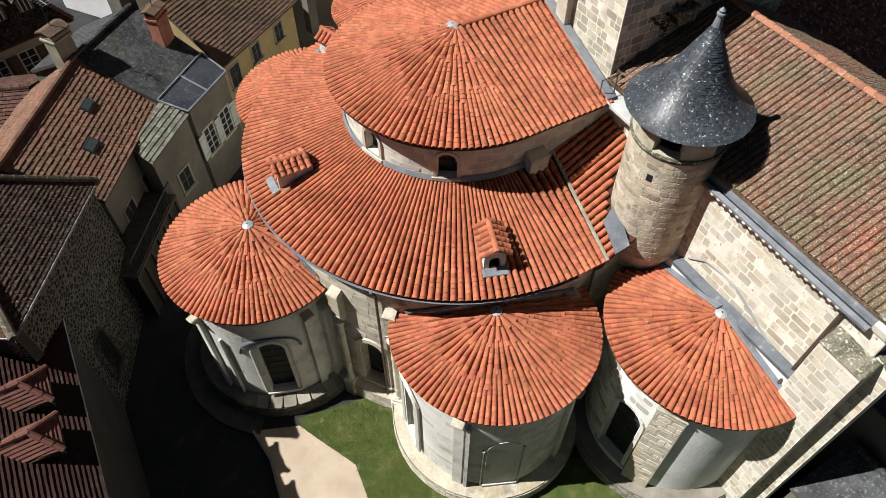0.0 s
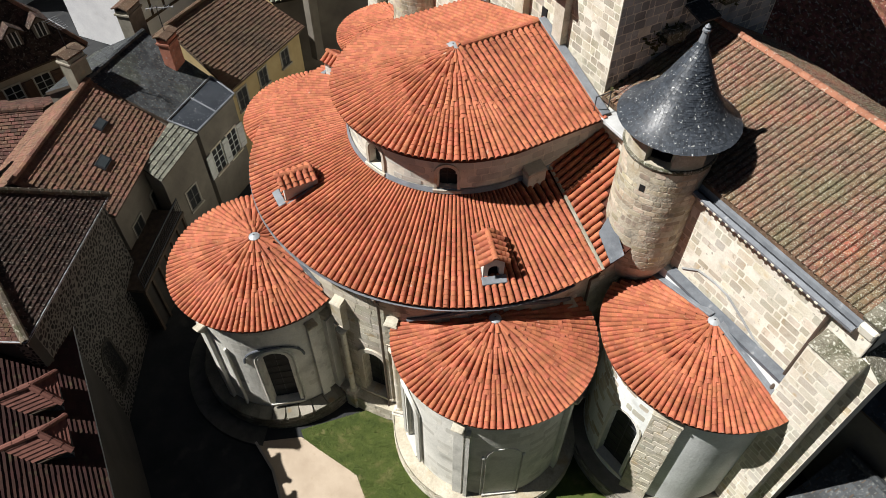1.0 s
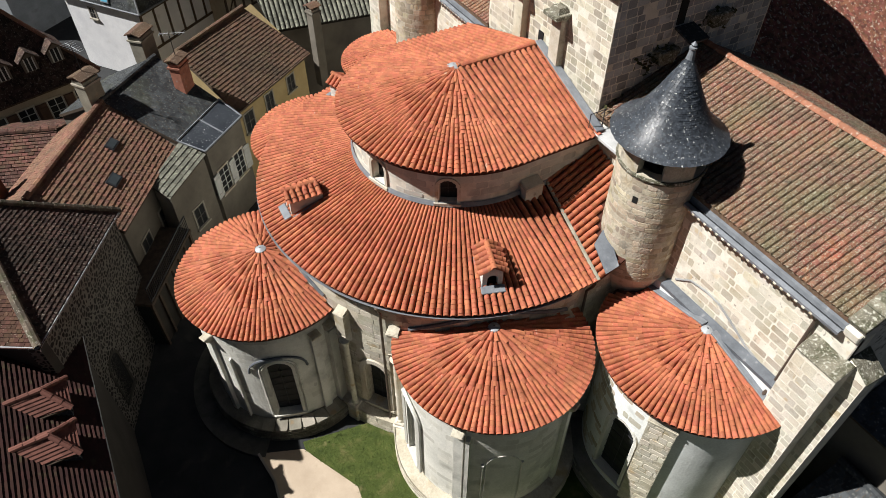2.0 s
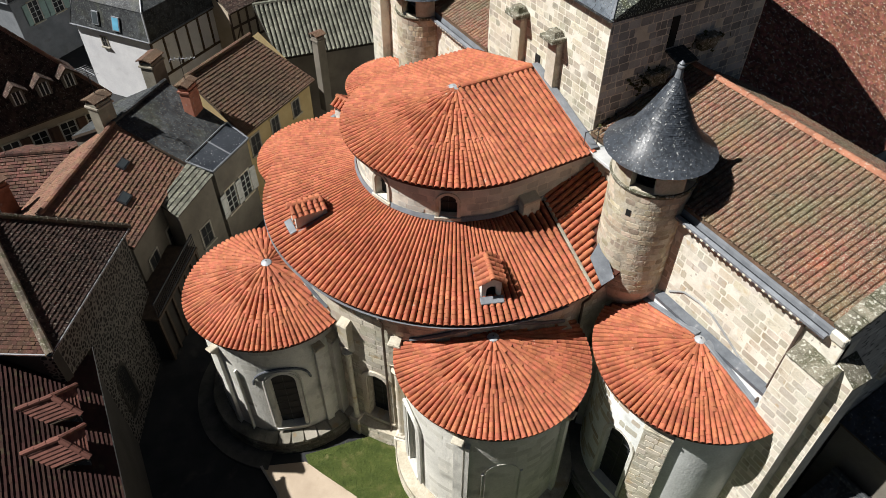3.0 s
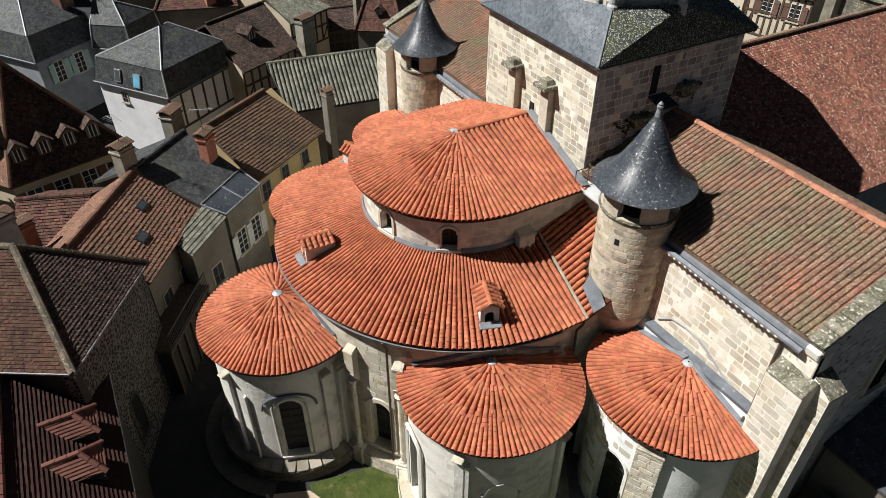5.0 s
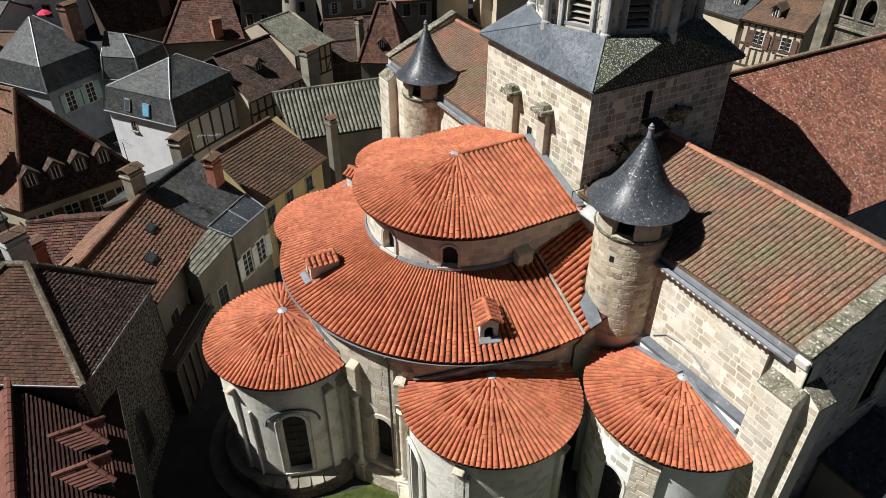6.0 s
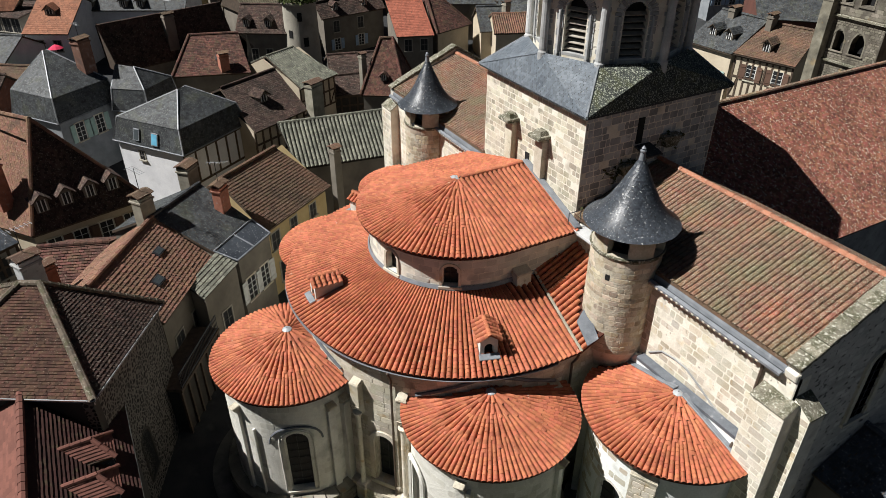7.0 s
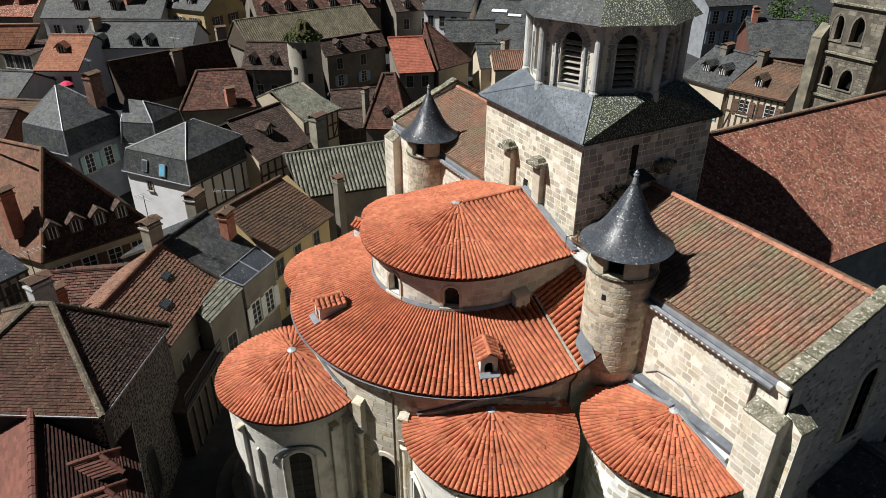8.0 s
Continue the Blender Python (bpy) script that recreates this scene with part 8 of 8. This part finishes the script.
house("small white house under old slates", (-68.5, -28.0, 4.6), (-64.5, -22.8, 4.6), (-71.6, -25.6, 6.6), (-67.6, -20.4, 6.6), M_SLATE_OLD, M_WHITE, "flat", 0.32, 0.28, windows=[(0, s, 2.2, 0.9, 1.4, None) for s in (0.3, 0.7)])
house("low house under old brown tiles beside the slate mansards", (-52.5, -26.5, 5.2), (-48.5, -21.0, 5.2), (-55.5, -24.3, 7.2), (-51.5, -18.8, 7.2), M_BROWN_TILE, M_GREIGE, "flat", 0.28, 0.24)
house("brick-gabled house under dark tiles", (-44.0, -29.0, 6.2), (-40.5, -24.0, 6.2), (-47.4, -26.6, 9.0), (-43.9, -21.6, 9.0), M_DARK_TILE, M_BRICK, "flat", 0.28, 0.24)
house("house under dark slates behind the orange roofs", (-104.0, -30.0, 8.0), (-97.0, -19.5, 8.0), (-108.0, -27.4, 11.0), (-101.0, -16.9, 11.0), M_NAVE_TILE, M_GREIGE, "flat", 0.36, 0.32, chimneys=[(-103.0, -24.0, 9.5, 12.6, 0.9, 1.5, 0.6, M_BRICK), (-101.0, -20.5, 9.5, 12.4, 0.9, 1.5, 0.6, M_BRICK)])
house("brown-roofed house with dormers behind the long house", (-59.5, 2.0, 6.0), (-56.0, 7.6, 6.0), (-62.4, 3.8, 8.6), (-58.9, 9.4, 8.6), M_DARK_TILE, M_GREIGE, "flat", 0.28, 0.24, dormers=[(0.2, 0.2, 0.8, 0.9), (0.6, 0.2, 0.8, 0.9)], windows=[(0, s, 2.6, 0.8, 1.4, None) for s in (0.3, 0.6)])

house("low timber-walled wing in the yard by the round tower", (-39.6, 4.6, 3.6), (-38.6, 10.2, 3.6), (-42.6, 5.2, 4.8), (-41.6, 10.8, 4.8), M_DARK_TILE, M_DARKWALL, "flat", 0.28, 0.24, timber=[(0, 1.2, 3.4, 6)])
house("dark low roof in the yard behind the cottage", (-46.5, 9.0, 3.4), (-45.0, 15.0, 3.4), (-49.5, 9.8, 4.8), (-48.0, 15.8, 4.8), M_DARK_TILE, M_DARKWALL, "flat", 0.28, 0.24)
house("small slate-roofed house with a gable to the street", (-49.0, 30.4, 5.0), (-47.4, 34.2, 5.0), (-52.6, 31.8, 7.2), (-51.0, 35.6, 7.2), M_SLATE_OLD, M_CREAM, "flat", 0.3, 0.26, chimneys=[(-49.6, 34.6, 5.0, 8.0, 0.7, 1.0, 0.3, M_RAGSTONE)])
house("tall cream house with pale sheets on its roof", (-66.5, 40.0, 7.0), (-60.4, 46.0, 7.0), (-70.2, 43.8, 9.6), (-64.0, 49.8, 9.6), M_SLATE_OLD, M_CREAM, "flat", 0.32, 0.3, windows=[(0, s, z, 0.9, 1.5, None) for s in (0.15, 0.4, 0.65, 0.88) for z in (2.0, 4.6)], skylights=[(0.4, 0.5, 2.6, 0.8, M_WHITE), (0.7, 0.35, 2.2, 0.7, M_WHITE)])
far = random.Random(31)
for x, y, a, L, d, z, roof, wall in ((-112, -8, 0.9, 14, 4.5, 7.5, M_SLATE_OLD, M_GREIGE), (-108, 12, 1.1, 13, 5.0, 8.0, M_SLATE_OLD, M_CREAM), (-104, 30, 1.2, 14, 5.0, 8.5, M_RUST_TILE, M_GREIGE), (-98, 46, 1.0, 13, 4.5, 7.5, M_SLATE_OLD, M_WHITE),
                                     (-90, 58, 0.8, 12, 4.5, 7.5, M_BROWN_TILE, M_CREAM), (-124, 24, 1.0, 16, 5.0, 8.5, M_BROWN_TILE, M_CREAM), (-118, 46, 0.9, 16, 5.0, 8.5, M_SLATE_OLD, M_GREIGE), (-108, 64, 0.8, 16, 5.0, 8.0, M_RUST_TILE, M_WHITE),
                                     (-128, -16, 0.9, 16, 5.0, 8.5, M_RUST_TILE, M_CREAM), (-76, 56, 0.9, 11, 4.5, 7.5, M_RUST_TILE, M_GREIGE), (-140, 0, 1.0, 18, 5.5, 9.0, M_SLATE_OLD, M_GREIGE), (-66, 74, 0.6, 13, 5.0, 8.5, M_SLATE_OLD, M_WHITE), (-84, 82, 0.7, 15, 5.0, 8.5, M_BROWN_TILE, M_CREAM)):
    u, v = V(math.cos(a), math.sin(a), 0) * L / 2, V(-math.sin(a), math.cos(a), 0) * d
    c = V(x, y, 0)
    house("terrace house of the old town under a pitched roof", c - u + V(0, 0, z), c + u + V(0, 0, z), c - u + v + V(0, 0, z + 3), c + u + v + V(0, 0, z + 3), roof, wall, "flat", 0.4, 0.34,
          windows=[(0, s, z - 2.6, 1.0, 1.6, None) for s in (0.25, 0.7)], dormers=[(0.3, 0.2, 1.0, 1.0), (0.7, 0.2, 1.0, 1.0)] if far.random() < 0.6 else [],
          chimneys=[(x + v.x + u.x * 0.7, y + v.y + u.y * 0.7, z + 2.4, z + 4.6, 0.8, 1.3, a, M_OLD_BRICK)])

# round tower with an overgrown cap
rt = thing("round_tower", (-56.5, 9.4, GROUND), "old round tower of pale plaster with an overgrown broken top", "tower")
bm = bmesh.new()
lathe(bm, -56.5, 9.4, [(2.15, GROUND - 0.2), (2.05, 6.0), (2.0, 9.4), (2.3, 9.5), (2.3, 9.7), (0.2, 9.9)], 72)
part("wall", bm, M_ROUGHCAST, rt)
for ang, z, w in ((-0.35, 7.6, 0.55), (-0.1, 4.6, 0.6), (-0.15, 2.3, 0.6), (-1.0, 5.6, 0.5)):
    bm = bmesh.new()
    t = V(-math.sin(ang), math.cos(ang), 0)
    box(bm, V(-56.5 + 2.02 * math.cos(ang), 9.4 + 2.02 * math.sin(ang), z), (w, 0.12, w * 1.8), t)
    part("slit_window", bm, M_DARK, rt)
rnd = random.Random(4)
bm = bmesh.new()
for k in range(1100):
    a, r = rnd.uniform(0, 6.283), 2.35 * math.sqrt(rnd.random())
    z = 9.6 + (1 - r / 2.5) * 1.9 * rnd.uniform(0.5, 1.05)
    o = V(-56.5 + r * math.cos(a), 9.4 + r * math.sin(a), z)
    d1, d2 = V(rnd.uniform(-1, 1), rnd.uniform(-1, 1), rnd.uniform(-0.4, 0.8)).normalized() * 0.28, V(rnd.uniform(-1, 1), rnd.uniform(-1, 1), rnd.uniform(0, 1)).normalized() * 0.22
    bm.faces.new([bm.verts.new(o - d1), bm.verts.new(o + d2), bm.verts.new(o + d1), bm.verts.new(o - d2)])
tagged(part("ivy", bm, M_MOSS_GREEN, rt, "green plants growing over the broken top"), kind="stuff")
bm = bmesh.new()
lathe(bm, -56.5, 9.4, [(2.25, 9.72), (1.9, 9.95), (1.3, 10.6), (1.0, 10.8), (0.7, 11.5), (0.05, 11.8)], 20)
for v in bm.verts:
    v.co += V(rnd.uniform(-0.16, 0.16), rnd.uniform(-0.16, 0.16), rnd.uniform(-0.12, 0.12))
part("mossy_cap", bm, M_MOSS, rt, "ragged mossy remains of the cap")

# west belfry of the church
bf = thing("west_belfry", (-6.8, 42.4, GROUND), "square west belfry of grey-brown stone with twin arches", "tower")
f = flat((-9.45, 40.0, 0), (1, 0, 0), (0, -1, 0))
ops = [(1.1, 11.7, 1.1, 12.5), (2.85, 11.7, 1.1, 12.5), (0.9, 15.45, 1.0, 16.7), (2.65, 15.45, 1.05, 16.7)]
grid_wall("wall", f, 0, 4.7, GROUND - 0.2, 21.0, 0.1, [(u, s, w, p + 0.25) for u, s, w, p in ops], 0.8, M_BELFRY, bf)
for o in ops:
    arch_window(bf, f, *o, surround=0.12, proud=0.03, depth=0.7, stone=M_BELFRY, pane=M_DARK, bars=False, pointed=True)
ashlar("stone", f, 0.05, 4.65, 8.5, 14.3, 0.2, 0.3, B_BELFRY, bf, (2, 30, 14), 90, [(u, s - 0.1, w + 0.36, p + 0.2) for u, s, w, p in ops], seed=90, proud=0.02, joint=0.04)
ashlar("stone", f, 0.05, 4.65, 14.6, 20.9, 0.3, 0.5, B_BELFRY, bf, (2, 30, 14), 60, [(u, s - 0.1, w + 0.36, p + 0.2) for u, s, w, p in ops], seed=91, proud=0.008, joint=0.02)
for p, d, n, Lw in (((-4.75, 40.0, 0), (0, 1, 0), (1, 0, 0), 4.8), ((-9.45, 44.8, 0), (0, -1, 0), (-1, 0, 0), 4.8), ((-4.75, 44.8, 0), (-1, 0, 0), (0, 1, 0), 4.7)):
    grid_wall("wall", flat(p, d, n), 0.81, Lw - 0.01, GROUND - 0.2, 21.0, 0.8, [], 0.78, M_BELFRY, bf)
for z in (10.7, 14.35, 18.3):
    bm = bmesh.new()
    box(bm, (-7.1, 39.93, z), (5.1, 0.35, 0.2), bevel=0.03)
    part("string_course", bm, M_COPING, bf)
buttress(bf, -9.65, 40.1, -math.pi / 2, 0.9, 0.9, GROUND, 15.6, 1.0, M_BELFRY)
bm = bmesh.new()
for k in range(4):
    p = [V(-9.5, 39.7, 21), V(-4.2, 39.7, 21), V(-4.2, 45.1, 21), V(-9.5, 45.1, 21)]
    bm.faces.new([bm.verts.new(q) for q in (p[k], p[(k + 1) % 4], V(-6.85, 42.4, 24))])
bm.faces.new([bm.verts.new(q) for q in p])
part("roof", bm, M_SLATE_OLD, bf)

house("half-timbered grey house with a low slate roof", (-14.9, -26.2, 6.3), (-17.6, -22.0, 6.3), (-16.7, -27.5, 7.3), (-19.4, -23.3, 7.3), M_SLATE, M_ROUGHCAST, "flat", 0.26, 0.22, over=0.15,
      timber=[(0, 3.8, 6.2, 8)], windows=[(0, 0.75, 4.4, 0.8, 1.3, None), (0, 0.25, 4.4, 0.8, 1.3, None), (0, 0.5, 1.6, 0.9, 1.5, M_SHUTTER_BROWN)])
house("low house under rust-red old tiles between taller roofs", (-12.4, -21.4, 5.6), (-11.2, -18.2, 5.6), (-15.2, -20.9, 6.9), (-13.6, -17.2, 6.9), M_RUST_TILE, M_GREIGE, "flat", 0.3, 0.2, lift=0.05,
      chimneys=[(-9.6, -20.3, 5.0, 8.7, 0.6, 0.8, 0.5, M_BRICK)])
house("slate-roofed annex against the gable wall", (24.0, 5.0, 6.4), (17.1, 5.0, 6.4), (24.0, 7.7, 7.7), (17.1, 7.7, 7.7), M_SLATE, M_GREIGE, "flat", 0.24, 0.2, over=0.1)
house("low slate-roofed annex at the foot of the transept", (24.0, 2.2, 3.4), (18.0, 2.2, 3.4), (24.0, 4.6, 4.6), (18.0, 4.6, 4.6), M_SLATE_OLD, M_GREIGE, "flat", 0.26, 0.22, over=0.1)


# ---- trees beyond the roofs ----
def tree(x, y, z, h, seed):
    rnd = random.Random(seed)
    th = thing("tree", (x, y, z), "leafy green tree between the houses", "tree", "trees of the town")
    bm = bmesh.new()
    lathe(bm, x, y, [(0.25, z), (0.18, z + h * 0.4), (0.08, z + h * 0.75)], 8)
    for k in range(6):
        a = k * 1.05 + rnd.random()
        pipe(bm, [(x, y, z + h * 0.35 + 0.1 * k), (x + math.cos(a) * h * 0.2, y + math.sin(a) * h * 0.2, z + h * 0.65)], 0.06, 5)
    part("trunk", bm, M_BARK, th)
    bm = bmesh.new()
    for c in range(14):
        cc = V(x + rnd.gauss(0, h * 0.16), y + rnd.gauss(0, h * 0.16), z + h * rnd.uniform(0.45, 1.0))
        for k in range(90):
            o = cc + V(rnd.gauss(0, 1), rnd.gauss(0, 1), rnd.gauss(0, 0.8)) * h * 0.075
            d1, d2 = V(rnd.gauss(0, 1), rnd.gauss(0, 1), rnd.gauss(0, 1)).normalized() * 0.2, V(rnd.gauss(0, 1), rnd.gauss(0, 1), rnd.gauss(0, 1)).normalized() * 0.14
            bm.faces.new([bm.verts.new(o - d1), bm.verts.new(o + d2), bm.verts.new(o + d1), bm.verts.new(o - d2)])
    tagged(part("crown", bm, M_LEAF, th), kind="stuff")


tree(-36, 80, GROUND, 8, 1)
tree(-50, 92, GROUND, 8, 2)
tree(-60, -19.5, GROUND, 3.6, 3)
tree(-63, -17.5, GROUND, 3.4, 4)


# ---- grass blades on the lawn ----
def inside(x, y, poly):
    hit = False
    for (xa, ya), (xb, yb) in zip(poly, poly[1:] + poly[:1]):
        if (ya > y) != (yb > y) and x < (xb - xa) * (y - ya) / (yb - ya) + xa:
            hit = not hit
    return hit


rnd = random.Random(12)
shape = [(5.6, -12.1), (6.04, -12.12), (6.75, -11.78), (8.57, -10.85), (10.04, -11.0), (14, -11.3), (17, -9), (12, -8), (6.5, -7.4)]
P, F = [], []
while len(F) < 26000:
    x, y = rnd.uniform(5.3, 16), rnd.uniform(-12.1, -7.2)
    if not inside(x, y, shape):
        continue
    a, h, b = rnd.uniform(0, 6.283), rnd.uniform(0.02, 0.06), len(P)
    dx, dy = math.cos(a) * 0.016, math.sin(a) * 0.016
    P += [(x - dx, y - dy, GROUND + 0.05), (x + dx, y + dy, GROUND + 0.05), (x + rnd.gauss(0, 0.05), y + rnd.gauss(0, 0.05), GROUND + 0.06 + h)]
    F.append((b, b + 1, b + 2))
grass = join("grass", P, F, M_GRASS_BLADE, None)
tagged(grass, "short green grass blades on the lawn", "grass", "", "stuff")


# ---- aerials on the roofs ----
def aerial(x, y, z, h, ang, n=7):
    """A mast with a comb of thin rods."""
    th = thing("tv_aerial", (x, y, z), "thin metal television aerial on a roof", "aerial", "aerials of the roofs")
    bm = bmesh.new()
    pipe(bm, [(x, y, z - 0.6), (x, y, z + h)], 0.022, 5)
    part("mast", bm, M_DARK_PIPE, th)
    d, e = V(math.cos(ang), math.sin(ang), 0), V(-math.sin(ang), math.cos(ang), 0)
    top = V(x, y, z + h - 0.08)
    bm = bmesh.new()
    pipe(bm, [top - d * 0.5, top + d * 0.8], 0.014, 4)
    part("boom", bm, M_CAP, th)
    for k in range(n):
        bm = bmesh.new()
        c = top + d * (-0.45 + 1.2 * k / (n - 1))
        pipe(bm, [c - e * (0.32 - 0.02 * k), c + e * (0.32 - 0.02 * k)], 0.01, 4)
        part("rod", bm, M_CAP, th)


aerial(-12.3, -14.9, 10.2, 1.6, 0.4)
aerial(-13.0, -10.5, 9.45, 1.5, 1.2)
aerial(-6.6, -20.6, 11.1, 1.5, 2.0)
aerial(-51.0, -6.4, 11.0, 1.4, 0.7)
aerial(-41.2, -15.2, 12.0, 1.3, 0.2)

# parasol on the terrace below the orange roof
ps = thing("parasol", (-66.8, -17.4, GROUND), "open red-pink parasol on a terrace", "parasol")
bm = bmesh.new()
pipe(bm, [(-66.8, -17.4, GROUND), (-66.8, -17.4, 5.4)], 0.03, 6)
part("pole", bm, M_FRAME, ps)
bm = bmesh.new()
lathe(bm, -66.8, -17.4, [(0.85, 4.95), (0.5, 5.2), (0.02, 5.4)], 8)
part("canopy", bm, M_PARASOL, ps)
